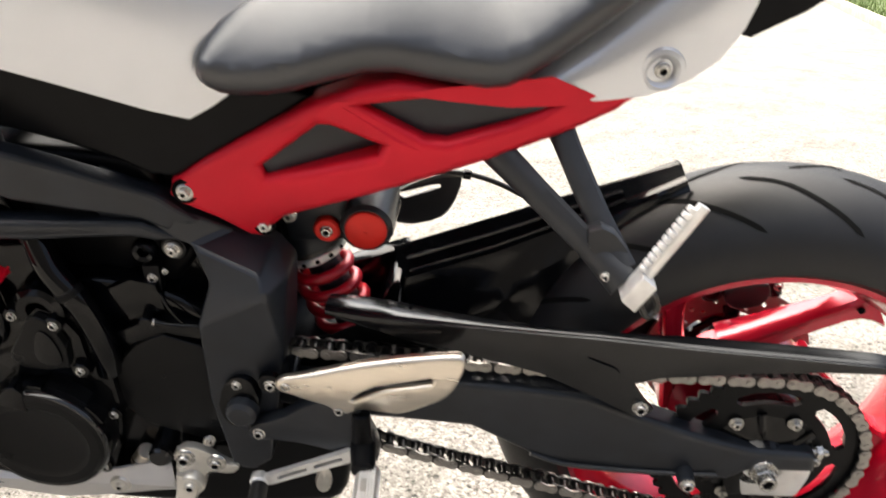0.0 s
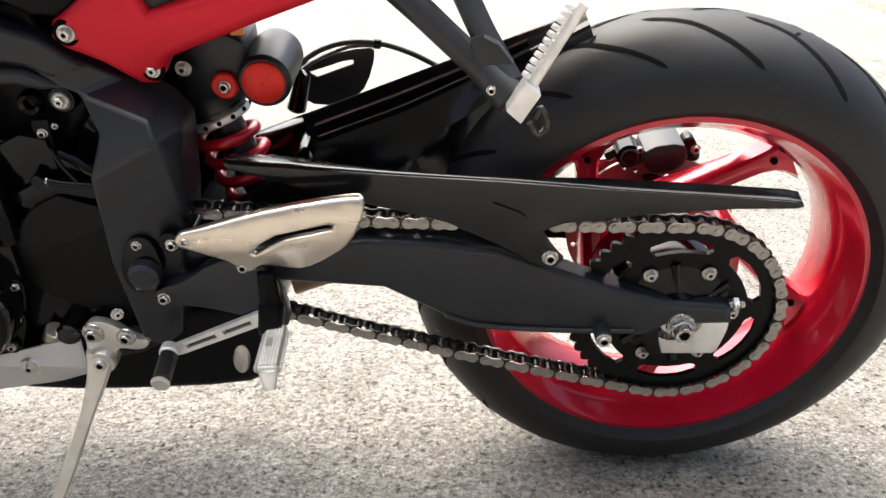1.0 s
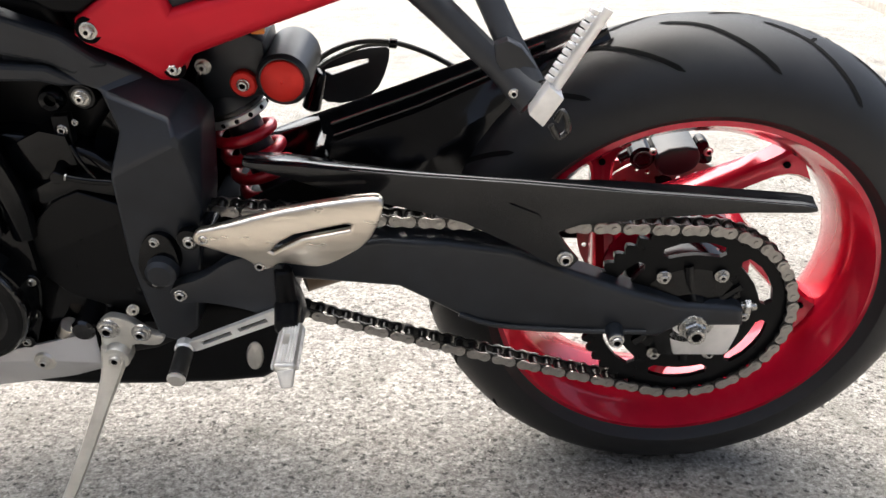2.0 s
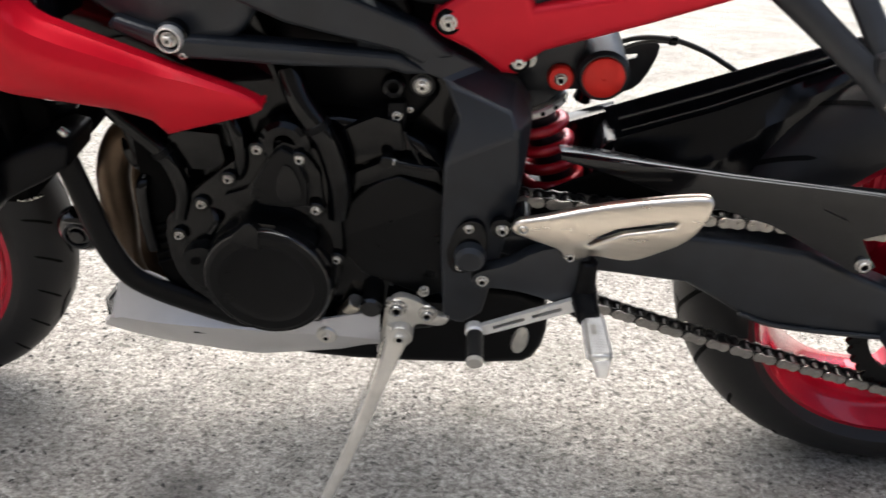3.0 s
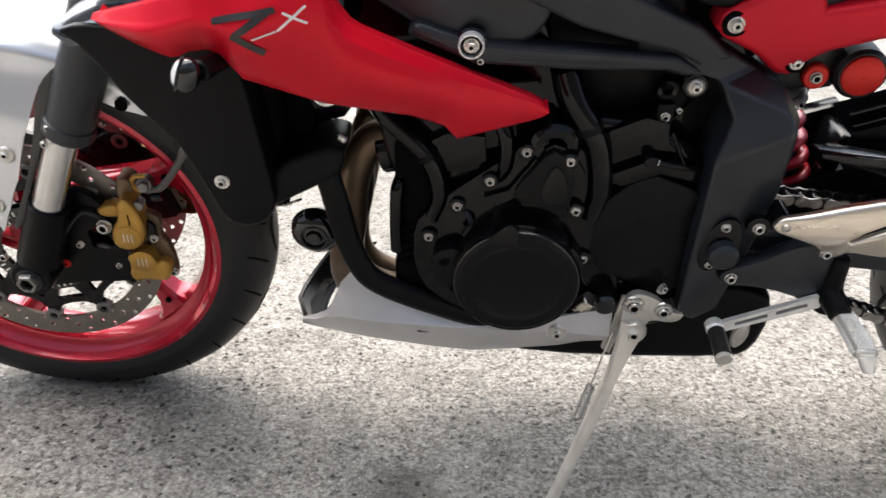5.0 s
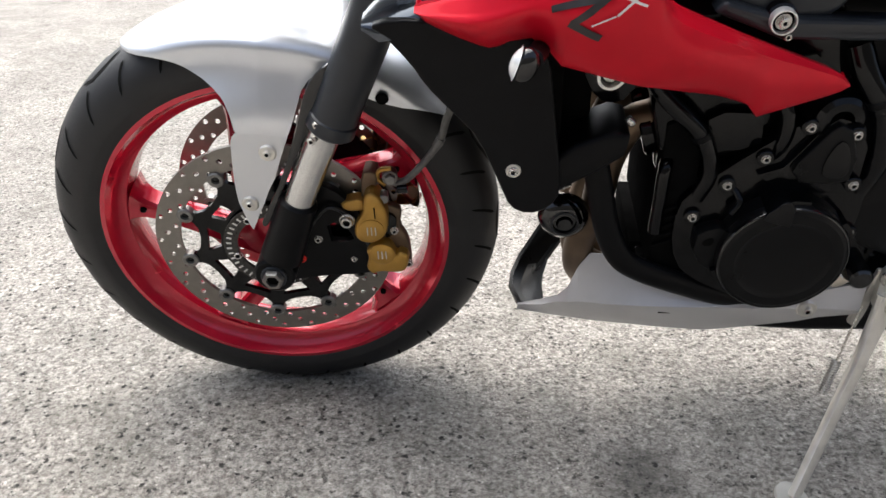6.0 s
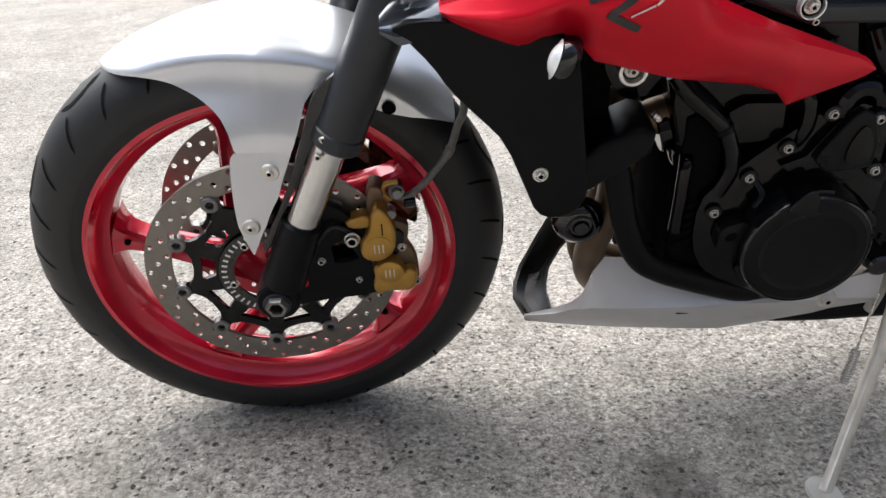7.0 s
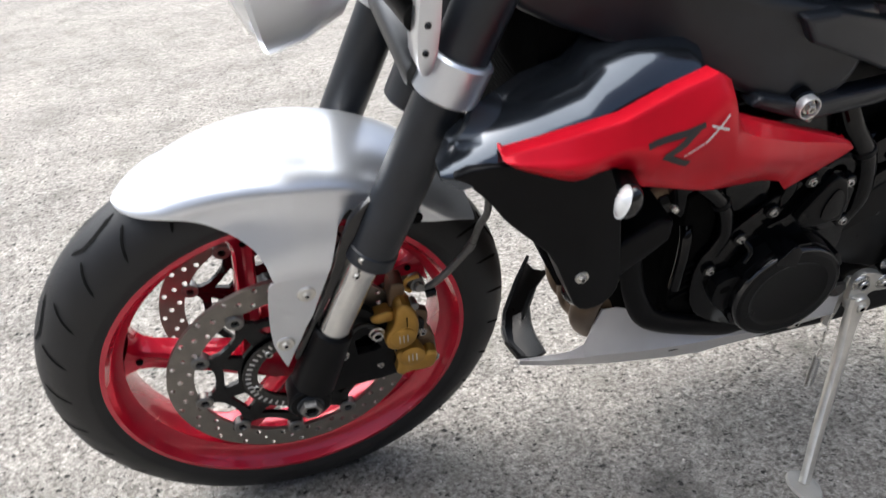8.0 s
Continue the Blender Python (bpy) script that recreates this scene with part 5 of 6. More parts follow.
for s in (-1, 1):
    bm = pivot_plate()
    spar = [(-1.20, 0.520), (-1.00, 0.465), (-0.85, 0.425), (-0.775, 0.414), (-0.80, 0.325), (-0.845, 0.318), (-0.90, 0.325), (-1.00, 0.38), (-1.18, 0.44)]
    bm2 = prism(chaikin(spar, 2), -0.124, -0.078, 0.012, 8, bend=lambda x, z: frame_y(x))
    join(bm, bm2)
    for beam, face in (([(-0.90, 0.428), (-0.86, 0.428), (-0.80, 0.408), (-0.730, 0.374), (-0.644, 0.332), (-0.606, 0.300), (-0.640, 0.292), (-0.664, 0.306), (-0.766, 0.340), (-0.806, 0.362), (-0.88, 0.398)], -0.135),
                       ([(-0.92, 0.347), (-0.863, 0.331), (-0.758, 0.318), (-0.663, 0.303), (-0.628, 0.282), (-0.655, 0.282), (-0.674, 0.289), (-0.764, 0.298), (-0.864, 0.310), (-0.93, 0.335)], -0.137)):
        join(bm, prism(beam, face, -0.110, 0.007, 4, bend=lambda x, z: frame_y(x)))
    if s > 0:
        bmesh.ops.scale(bm, vec=(1, -1, 1), verts=bm.verts)
    fr = part("frame_spar", bm, SATIN, bike, "satin black aluminium frame spar", turn=13)
    if s < 0:
        bm = lathe([(0.0100, -0.002), (0.0106, -0.005), (0.0118, -0.005), (0.0124, -0.003), (0.0124, 0.004), (0.0100, 0.004)], 36, closed=True, at=(-0.868, -0.168, 0.330))
        part("mount_ring", bm, ALU, fr, "bright engine mount ring")
        part("ring_well", lathe([(0, 0.0), (0.0101, 0.0), (0.0101, 0.004), (0, 0.004)], 24, at=(-0.868, -0.168, 0.330), closed=True), DARK, fr)
        part("mount_boss", rod((-0.868, -0.164, 0.330), (-0.868, -0.10, 0.330), 0.0145, None, 28, 0.002), ENGINE, fr)
        bolt(fr, -0.868, -0.169, 0.330, 0.0090, "hex_bolt")
        bolt(fr, -0.859, -0.164, 0.313, 0.005)
        part("mount_ring", lathe([(0.0100, -0.002), (0.0110, -0.006), (0.0140, -0.006), (0.0152, -0.003), (0.0152, 0.004), (0.0100, 0.004)], 36, closed=True, at=(-1.013, -0.134, 0.260)), ALU, fr)
        part("front_mount", prism(chaikin([(-1.05, 0.30), (-1.035, 0.245), (-1.015, 0.225), (-0.99, 0.232), (-0.96, 0.30)], 1), -0.132, -0.09, 0.003), ENGINE, fr)
        bolt(fr, -1.013, -0.133, 0.260, 0.0092, "hex_bolt")
        bolt(fr, -0.639, -0.108, 0.269, 0.0092, "hex_bolt")
        part("bolt_boss", rod((-0.639, -0.106, 0.269), (-0.639, -0.08, 0.269), 0.0145, None, 22, 0.002), ENGINE, fr)
        part("mount_washer", lathe([(0, -0.002), (0.0092, -0.002), (0.0100, 0.003)], 28, at=(-0.639, -0.1065, 0.269)), BOBBIN, fr)
        # pivot boss
        bm = prism(chaikin([(-0.609, 0.092), (-0.604, 0.112), (-0.590, 0.134), (-0.572, 0.134), (-0.564, 0.118), (-0.562, 0.090), (-0.580, 0.064), (-0.602, 0.062)], 2), -0.146, -0.12, 0.003)
        part("pivot_plate", bm, ENGINE, fr)
        bm = lathe([(0, -0.016), (0.012, -0.016), (0.0165, -0.012), (0.0175, 0.0)], 32, at=(-0.581, -0.144, 0.090))
        part("pivot_cap", bm, SATIN, fr, "black swingarm pivot cap")
        bolt(fr, -0.584, -0.146, 0.124, 0.0065)
        bolt(fr, -0.592, -0.146, 0.072, 0.0055)
bm = prism(chaikin([(-1.10, 0.43), (-1.13, 0.50), (-1.05, 0.545), (-0.90, 0.535), (-0.735, 0.481), (-0.59, 0.432), (-0.548, 0.455), (-0.500, 0.440), (-0.478, 0.436), (-0.593, 0.371), (-0.630, 0.345), (-0.69, 0.375), (-0.80, 0.405), (-0.95, 0.405)], 1), -0.106, -0.05, 0.006, 3)
part("tank_side_trim", bm, PLASTIC, bike, "black plastic trim below the tank")
bm = prism([(-0.74, 0.32), (-0.70, 0.36), (-0.62, 0.345), (-0.57, 0.29), (-0.63, 0.27)], -0.07, 0.07, 0.004)
part("shock_mount", bm, DARK, bike)
bm = box(-0.72, -0.585, -0.075, 0.08, 0.08, 0.31, 0.006)
part("gearbox_rear", bm, ENGINE, bike, "black rear of the engine")


# ---- tank, seat, tail
def tank():
    rings = []
    for x, zb, zt, w in ((-0.96, 0.56, 0.60, 0.09), (-0.92, 0.545, 0.66, 0.14), (-0.86, 0.522, 0.69, 0.168), (-0.76, 0.488, 0.69, 0.165), (-0.68, 0.460, 0.66, 0.155), (-0.62, 0.436, 0.62, 0.144), (-0.588, 0.4245, 0.60, 0.135), (-0.57, 0.432, 0.59, 0.124), (-0.556, 0.440, 0.58, 0.114), (-0.540, 0.455, 0.57, 0.106), (-0.525, 0.49, 0.56, 0.098), (-0.50, 0.52, 0.555, 0.09)):
        ring = []
        for k in range(25):
            a = math.pi * (k / 24)
            ring.append((x, -w * math.cos(a) * (abs(math.cos(a)) ** -0.35 if abs(math.cos(a)) > 1e-3 else 0), zb + (zt - zb) * math.sin(a) ** 0.75))
        rings.append(ring)
    return skin(rings)


part("fuel_tank", tank(), SILVER, bike, "silver painted fuel tank", turn=50)


SEAT_FOOT = [(p.x, p.z) for p in spline([Vector((x, 0, z)) for x, z in ((-0.60, 0.462), (-0.552, 0.447), (-0.504, 0.449), (-0.464, 0.460), (-0.418, 0.470), (-0.365, 0.462), (-0.318, 0.457), (-0.287, 0.472), (-0.243, 0.506), (-0.15, 0.58))], 8)]
SEAT_LINE = chaikin([(-0.490, 0.560), (-0.524, 0.533), (-0.552, 0.510), (-0.571, 0.488), (-0.578, 0.470), (-0.574, 0.456), (-0.552, 0.445), (-0.504, 0.448), (-0.464, 0.460), (-0.418, 0.472), (-0.365, 0.462), (-0.318, 0.455), (-0.287, 0.472), (-0.243, 0.506), (-0.210, 0.534), (-0.150, 0.600), (-0.250, 0.605), (-0.400, 0.580)], 1)


def seat():
    """Undercut sides that fold over a soft crease into a broad padded top."""
    half = pad(SEAT_LINE, -0.143, 0.0, 0.016, steps=6)
    for k in range(24):
        bmesh.ops.bisect_plane(half, geom=half.verts[:] + half.edges[:] + half.faces[:], plane_co=(-0.58 + 0.019 * k, 0, 0), plane_no=(1, 0, 0))
    for k in range(20):
        bmesh.ops.bisect_plane(half, geom=half.verts[:] + half.edges[:] + half.faces[:], plane_co=(0, 0, 0.449 + 0.008 * k), plane_no=(0, 0, 1))
    for v in half.verts:
        x, y, z = v.co
        rise = z - station_curve(SEAT_FOOT, x)                       # height over the lower edge
        roll = -0.14 * max(0.0, rise) + 8.0 * max(0.0, rise - 0.014) ** 2 + 0.62 * max(0.0, rise - 0.028)
        v.co.y = y * (1 - min(0.75, roll / 0.143))
    far = half.copy()
    bmesh.ops.scale(far, vec=(1, -1, 1), verts=far.verts)
    bmesh.ops.reverse_faces(far, faces=far.faces)
    return join(half, far)


part("seat", seat(), SEAT, bike, "black vinyl rider seat with a raised rear", turn=60)


def tail():
    rings = []
    for x, zb, zt, w in ((-0.315, 0.446, 0.452, 0.122), (-0.27, 0.443, 0.488, 0.122), (-0.23, 0.443, 0.520, 0.118), (-0.19, 0.446, 0.555, 0.112), (-0.155, 0.458, 0.580, 0.105), (-0.130, 0.474, 0.600, 0.098), (-0.112, 0.500, 0.615, 0.092), (-0.10, 0.53, 0.62, 0.085)):
        ring = []
        for k in range(25):
            a = math.pi * (k / 24)
            c = math.cos(a)
            ring.append((x, -w * math.copysign(abs(c) ** 0.55, c), zb + (zt - zb) * math.sin(a) ** 0.8))
        rings.append(ring)
    return skin(rings)


tail_ob = part("tail_panel", tail(), SILVER, bike, "silver painted tail panel", turn=50)
part("tail_boss", lathe([(0.0085, 0.005), (0.0105, 0.002), (0.0150, -0.0012), (0.0185, 0.000), (0.0200, 0.005)], 30, at=(-0.180, -0.112, 0.469), closed=True), SILVER, tail_ob)
bolt(tail_ob, -0.180, -0.111, 0.469, 0.0085)
bm = prism(chaikin([(-0.125, 0.478), (-0.10, 0.54), (0.03, 0.64), (0.06, 0.62), (-0.04, 0.525)], 1), -0.088, 0.088, 0.006)
part("tail_underside", bm, PLASTIC, bike, "black plastic tail underside")

# ---- red subframe
outer = [(-0.632, 0.336), (-0.628, 0.352), (-0.594, 0.376), (-0.540, 0.407), (-0.480, 0.440), (-0.440, 0.456), (-0.405, 0.464), (-0.360, 0.458), (-0.310, 0.452), (-0.250, 0.450), (-0.186, 0.452), (-0.215, 0.430), (-0.259, 0.411), (-0.333, 0.386), (-0.430, 0.352), (-0.520, 0.318), (-0.533, 0.306), (-0.545, 0.289), (-0.560, 0.290), (-0.590, 0.312), (-0.622, 0.326)]
hole_a = [(-0.477, 0.415), (-0.467, 0.415), (-0.424, 0.400), (-0.427, 0.395), (-0.475, 0.381), (-0.531, 0.366), (-0.533, 0.371)]
hole_b = [(-0.424, 0.437), (-0.368, 0.4425), (-0.311, 0.4475), (-0.277, 0.4505), (-0.271, 0.4475), (-0.286, 0.440), (-0.310, 0.431), (-0.363, 0.4145), (-0.380, 0.416)]
for s in (-1, 1):
    bm = pad(outer, s * 0.129, s * 0.090, 0.0105, holes=(grow(hole_a, 0.003), grow(hole_b, 0.006)), steps=5, bend=lambda x, z, s=s: s * 0.010 * max(0.0, 1 - abs(x + 0.40) / 0.2) - s * 0.02 * max(0.0, (x + 0.32) / 0.14))
    for v in bm.verts:                                             # the front end bends in towards the spar
        inward = 0.018 * min(1.0, max(0.0, (-0.44 - v.co.x) / 0.11)) + 0.014 * max(0.0, 1 - max(0.0, v.co.z - 0.300) / 0.035) * max(0.0, 1 - abs(v.co.x + 0.545) / 0.05)
        v.co.y -= s * inward
        v.co.z -= 0.27 * inward
    sub = part("subframe", bm, RED_SATIN, bike, "red satin cast subframe", turn=32)
    if s < 0:
        for x, y, z, r in ((-0.6145, -0.1105, 0.3372, 0.0120), (-0.5440, -0.1025, 0.2975, 0.0105)):
            part("bolt_recess", lathe([(0, -0.0005), (r * 1.02, -0.0005), (r * 1.12, 0.002)], 26, at=(x, y, z)), DARK, sub)
            bolt(sub, x, y, z, r * 0.85, "hex_bolt")
for hole, y in ((hole_a, -0.107), (hole_b, -0.121)):
    part("opening_liner", prism(grow(hole, 0.007), y, y + 0.006, 0.001), SATIN, bike, "black liner set into the subframe opening")
bm = prism(outer[2:11] + [(-0.25, 0.42), (-0.35, 0.395), (-0.5, 0.34), (-0.58, 0.335)], -0.088, 0.088, 0.002)
part("subframe_liner", bm, PLASTIC, bike, "black plastic liner inside the subframe")
part("amber_reflector", box(-0.476, -0.462, -0.060, -0.052, 0.316, 0.324, 0.002), AMBER, bike, "small amber reflector")


# ---- rear suspension
SHOCK_TOP, SHOCK_WAY = Vector((-0.536, 0.0, 0.259)), Vector((0.34, 0.0, -0.94)).normalized()
SHOCK_SIDE = Vector((0.94, 0.0, 0.34)).normalized()


def shock_ring(profile, s, seg=40):
    """A turned piece on the shock's axis, s metres below its top; profile: (radius, way down)."""
    bm = lathe(profile, seg, closed=True)
    bm.transform(Matrix.Translation(SHOCK_TOP + SHOCK_WAY * s) @ Vector((0, 1, 0)).rotation_difference(SHOCK_WAY).to_matrix().to_4x4())
    return bm


shock = part("shock_body", rod(SHOCK_TOP, SHOCK_TOP + SHOCK_WAY * 0.05, 0.024, 0.034, 32, 0.004), SATIN, bike, "black rear shock absorber")
part("shock_dome", shock_ring([(0.010, 0.020), (0.026, 0.022), (0.0325, 0.030), (0.034, 0.042), (0.034, 0.052), (0.010, 0.052)], 0.0), SATIN, shock)
collar = part("spring_collar", shock_ring([(0.014, 0.050), (0.0355, 0.050), (0.0375, 0.052), (0.0375, 0.058), (0.0355, 0.060), (0.014, 0.060)], 0.0, 48), ALU, shock, "notched bright steel spring collar")
part("lock_ring", shock_ring([(0.014, 0.044), (0.0345, 0.044), (0.0355, 0.046), (0.0355, 0.049), (0.014, 0.049)], 0.0), CHAIN_DARK, shock)
SPRING_IN = Vector((-0.005, 0.0, -0.001))
for k in range(14):
    a = 2 * math.pi * k / 14
    out = SHOCK_SIDE * math.cos(a) + Vector((0, 1, 0)) * math.sin(a)
    c = SHOCK_TOP + SHOCK_WAY * 0.055
    part("collar_notch", rod(c + out * 0.0355, c + out * 0.0380, 0.0028, None, 10), DARK, collar)
coil = []
for k in range(0, 5 * 22 + 1):
    a = 2 * math.pi * k / 22 + 0.6
    coil.append(SHOCK_TOP + SPRING_IN + SHOCK_WAY * (0.064 + 0.0245 * k / 22) + 0.0320 * (math.cos(a) * SHOCK_SIDE + math.sin(a) * Vector((0, 1, 0))))
part("spring", tube(coil, 0.0068, 10, per=1), RED_SPRING, shock, "red coil spring")
part("damper_rod", rod(SHOCK_TOP + SHOCK_WAY * 0.05, SHOCK_TOP + SHOCK_WAY * 0.22, 0.020, None, 20), SATIN, shock)
part("shock_front_plate", prism([(-0.548, 0.05), (-0.548, 0.128), (-0.50, 0.134), (-0.47, 0.150), (-0.40, 0.180), (-0.36, 0.16), (-0.40, 0.05)], -0.078, -0.070, 0.003), DARK, bike, "near-black plate in front of the shock")
part("spring_seat", shock_ring([(0.014, 0.186), (0.040, 0.186), (0.042, 0.189), (0.042, 0.196), (0.014, 0.196)], 0.0), RED_SPRING, shock)
bm = rod((-0.495, -0.044, 0.256), (-0.495, 0.02, 0.256), 0.0145, None, 28, 0.002)
part("adjuster_cap", bm, RED_CAP, shock, "red anodised adjuster cap")
bolt(shock, -0.495, -0.044, 0.256, 0.0085)
bm = rod((-0.451, -0.052, 0.264), (-0.451, 0.038, 0.264), 0.0285, None, 44, 0.004)
res = part("shock_reservoir", bm, SATIN, shock, "black shock reservoir with a red cap")
bm = lathe([(0.0, -0.0035), (0.0015, -0.0035), (0.002, -0.0045), (0.020, -0.0045), (0.0222, -0.003), (0.0228, 0.0)], 40, at=(-0.451, -0.052, 0.264))
part("reservoir_cap", bm, RED_CAP, res, "red anodised cap")
bm = prism([(-0.54, 0.235), (-0.545, 0.30), (-0.50, 0.315), (-0.47, 0.30), (-0.47, 0.24)], -0.035, 0.035, 0.006)
part("shock_clevis", bm, SATIN, shock)
bolt(shock, -0.532, -0.050, 0.279, 0.0105, "hex_bolt")

# ---- rear hugger and swingarm
def hugger():
    """A black shell that climbs over the front of the tyre: stepped crest near the middle, broad smooth near flank."""
    section = [(-0.030, 0.118), (-0.026, 0.104), (-0.021, 0.090), (-0.016, 0.076), (-0.011, 0.062), (-0.006, 0.048), (-0.002, 0.036), (0.002, 0.027), (0.007, 0.0245), (0.0095, 0.0225), (0.0155, 0.0175), (0.0185, 0.0145), (0.021, 0.0125),
               (0.0255, 0.0085), (0.030, 0.0035), (0.0325, 0.0010), (0.0350, 0.0), (0.0375, 0.0012), (0.040, 0.005), (0.050, 0.018), (0.066, 0.034), (0.084, 0.050)]
    rings = []
    n = 24
    a, b = HUG_A, HUG_B
    for k in range(n + 1):
        u = k / n
        c = a.lerp(b, u)
        wide = 1.0 - 0.30 * max(0.0, (u - 0.6) / 0.4) ** 1.3
        close = 1.0 - 0.70 * max(0.0, (u - 0.35) / 0.65)
        fold = 0.100 - 0.075 * u                                   # a soft crease that climbs along the flank
        ring = []
        for y, d in section:
            bulge = 0.007 * max(0.0, 1 - abs(d - fold) / 0.020) if y < 0.003 else 0.0
            ring.append(c + Vector((0, 0.03 + (y - bulge - 0.03) * wide, 0)) - HUG_UP * d * close)
        rings.append(ring)
    bm = skin(rings, closed=False, caps=False)
    return thicken(bm, 0.003)


HUG_A, HUG_B = Vector((-0.432, 0.0, 0.1880)), Vector((-0.112, 0.0, 0.3100))
HUG_UP = Vector((-0.356, 0.0, 0.934))
hug = part("rear_hugger", hugger(), HUGGER, bike, "black rear wheel hugger", turn=26)
part("inner_fender", prism([(-0.500, 0.09), (-0.497, 0.152), (-0.455, 0.168), (-0.415, 0.183), (-0.415, 0.09)], 0.045, 0.070, 0.004, 2), HUGGER, hug)
part("hugger_apron", prism([(-0.452, 0.07), (-0.440, 0.150), (-0.430, 0.170), (-0.420, 0.172), (-0.428, 0.07)], -0.016, 0.050, 0.004, 2), HUGGER, hug)
# thin beads added along the step edges to draw their sky highlights
for y, d, u0, u1, r in ((0.0200, 0.0125, 0.04, 0.80, 0.0022), (0.0085, 0.0225, 0.04, 0.80, 0.0015)):
    line = []
    for k in range(13):
        u = u0 + (u1 - u0) * k / 12
        line.append(HUG_A.lerp(HUG_B, u) + Vector((0, y - 0.001, 0.0008)) - HUG_UP * d * (1.0 - 0.70 * max(0.0, (u - 0.35) / 0.65)))
    part("hugger_bead", tube(line, r, 8, per=1), BEAD_GLINT, hug)
arm = [(-0.575, 0.098), (-0.55, 0.104), (-0.47, 0.102), (-0.40, 0.104), (-0.347, 0.112), (-0.281, 0.108), (-0.208, 0.098), (-0.133, 0.066), (-0.069, 0.041), (-0.017, 0.026), (0.050, 0.021), (0.058, 0.016), (0.062, -0.007), (-0.012, -0.008), (-0.036, -0.024), (-0.128, -0.019), (-0.225, -0.010), (-0.265, 0.006), (-0.300, 0.027), (-0.333, 0.046), (-0.40, 0.052), (-0.50, 0.06), (-0.565, 0.075)]
for s in (-1, 1):
    bm = pad(arm, s * 0.119, s * 0.088, 0.009, steps=5)
    sw = part("swingarm", bm, SATIN, bike, "satin black cast swingarm", turn=30)
    if s < 0:
        part("bobbin_boss", rod((-0.087, -0.110, -0.010), (-0.087, -0.139, -0.010), 0.0105, 0.0095, 24, 0.002), SATIN, sw)
        bolt(sw, -0.087, -0.139, -0.010, 0.0105)
        # ridge along the lower edge
        part("arm_ridge", tube([(-0.265, -0.119, 0.010), (-0.22, -0.121, -0.004), (-0.13, -0.121, -0.011), (-0.05, -0.120, -0.013)], 0.003, 8), SATIN, sw)
bm = prism([(-0.56, 0.03), (-0.56, 0.10), (-0.44, 0.10), (-0.38, 0.09), (-0.40, 0.03)], -0.075, 0.09, 0.01)
part("swingarm_bridge", bm, SATIN, bike, "black swingarm cross bridge")
# axle, adjuster block
bm = prism([(-0.021, -0.022), (-0.012, -0.004), (0.060, -0.004), (0.060, -0.020), (0.053, -0.050), (0.048, -0.054), (-0.011, -0.054)], -0.112, -0.100, 0.002)
block = part("axle_block", bm, ALU, bike, "bare aluminium axle adjuster block")
part("adjuster_stop", prism([(-0.040, -0.024), (-0.022, -0.012), (-0.013, -0.050), (-0.029, -0.052)], -0.115, -0.102, 0.002), ENGINE, block, "black adjuster stop")
part("axle_washer", lathe([(0, -0.003), (0.0158, -0.003), (0.0168, 0.0)], 32, at=(0.003, -0.118, -0.006)), ZINC, block)
part("axle_nut", rod((0.003, -0.120, -0.006), (0.003, -0.130, -0.006), 0.0135, None, 6, 0.0015), ZINC, block, "steel rear axle nut")
part("axle_end", lathe([(0.0060, -0.139), (0.0098, -0.139), (0.0105, -0.137), (0.0105, -0.128), (0.0060, -0.128)], 24, at=(0.003, 0, -0.006), closed=True), ZINC, block)
part("axle_bore", rod((0.003, -0.1365, -0.006), (0.003, -0.128, -0.006), 0.0060, None, 16), DARK, block)
part("adjuster_screw", rod((0.05, -0.100, 0.010), (0.078, -0.100, 0.010), 0.005, None, 12, 0.001), ZINC, block)
part("adjuster_nut", rod((0.063, -0.100, 0.010), (0.071, -0.100, 0.010), 0.009, None, 6, 0.001), ZINC, block)

# ---- chainguard
CREST = [(-0.491, 0.2045), (-0.426, 0.203), (-0.369, 0.198), (-0.313, 0.193), (-0.256, 0.189), (-0.199, 0.185), (-0.142, 0.180), (-0.085, 0.175), (0.002, 0.1685), (0.089, 0.161), (0.103, 0.158)]
low_edge = [(0.104, 0.154), (0.096, 0.152), (0.033, 0.152), (-0.053, 0.146), (-0.104, 0.140), (-0.139, 0.136), (-0.162, 0.127), (-0.150, 0.108), (-0.137, 0.092), (-0.146, 0.081), (-0.160, 0.082), (-0.200, 0.106), (-0.227, 0.120), (-0.262, 0.138), (-0.303, 0.150), (-0.346, 0.161), (-0.394, 0.174), (-0.439, 0.188), (-0.491, 0.199)]


def turned_in(x):
    """How far the guard's front end has turned in towards the wheel."""
    return min(1.0, max(0.0, (-0.405 - x) / 0.086)) ** 1.5


bm = prism(CREST + low_edge, -0.127, -0.122, 0.0015, 2, cuts=[((x, 0.2), (1.0, 0.0)) for x in (-0.42, -0.435, -0.45, -0.465, -0.48)])
for v in bm.verts:
    v.co.y += 0.0185 * turned_in(v.co.x)
    v.co.z -= 0.0060 * turned_in(v.co.x)
guard = part("chainguard", bm, GUARD, bike, "black plastic chainguard")
FAR_EDGE = [(-0.491, 0.1890), (-0.433, 0.1862), (-0.386, 0.1830), (-0.351, 0.1810), (-0.304, 0.1785), (-0.256, 0.1775), (-0.20, 0.180), (-0.116, 0.179), (-0.022, 0.173), (0.094, 0.1638), (0.103, 0.161)]
rings = []
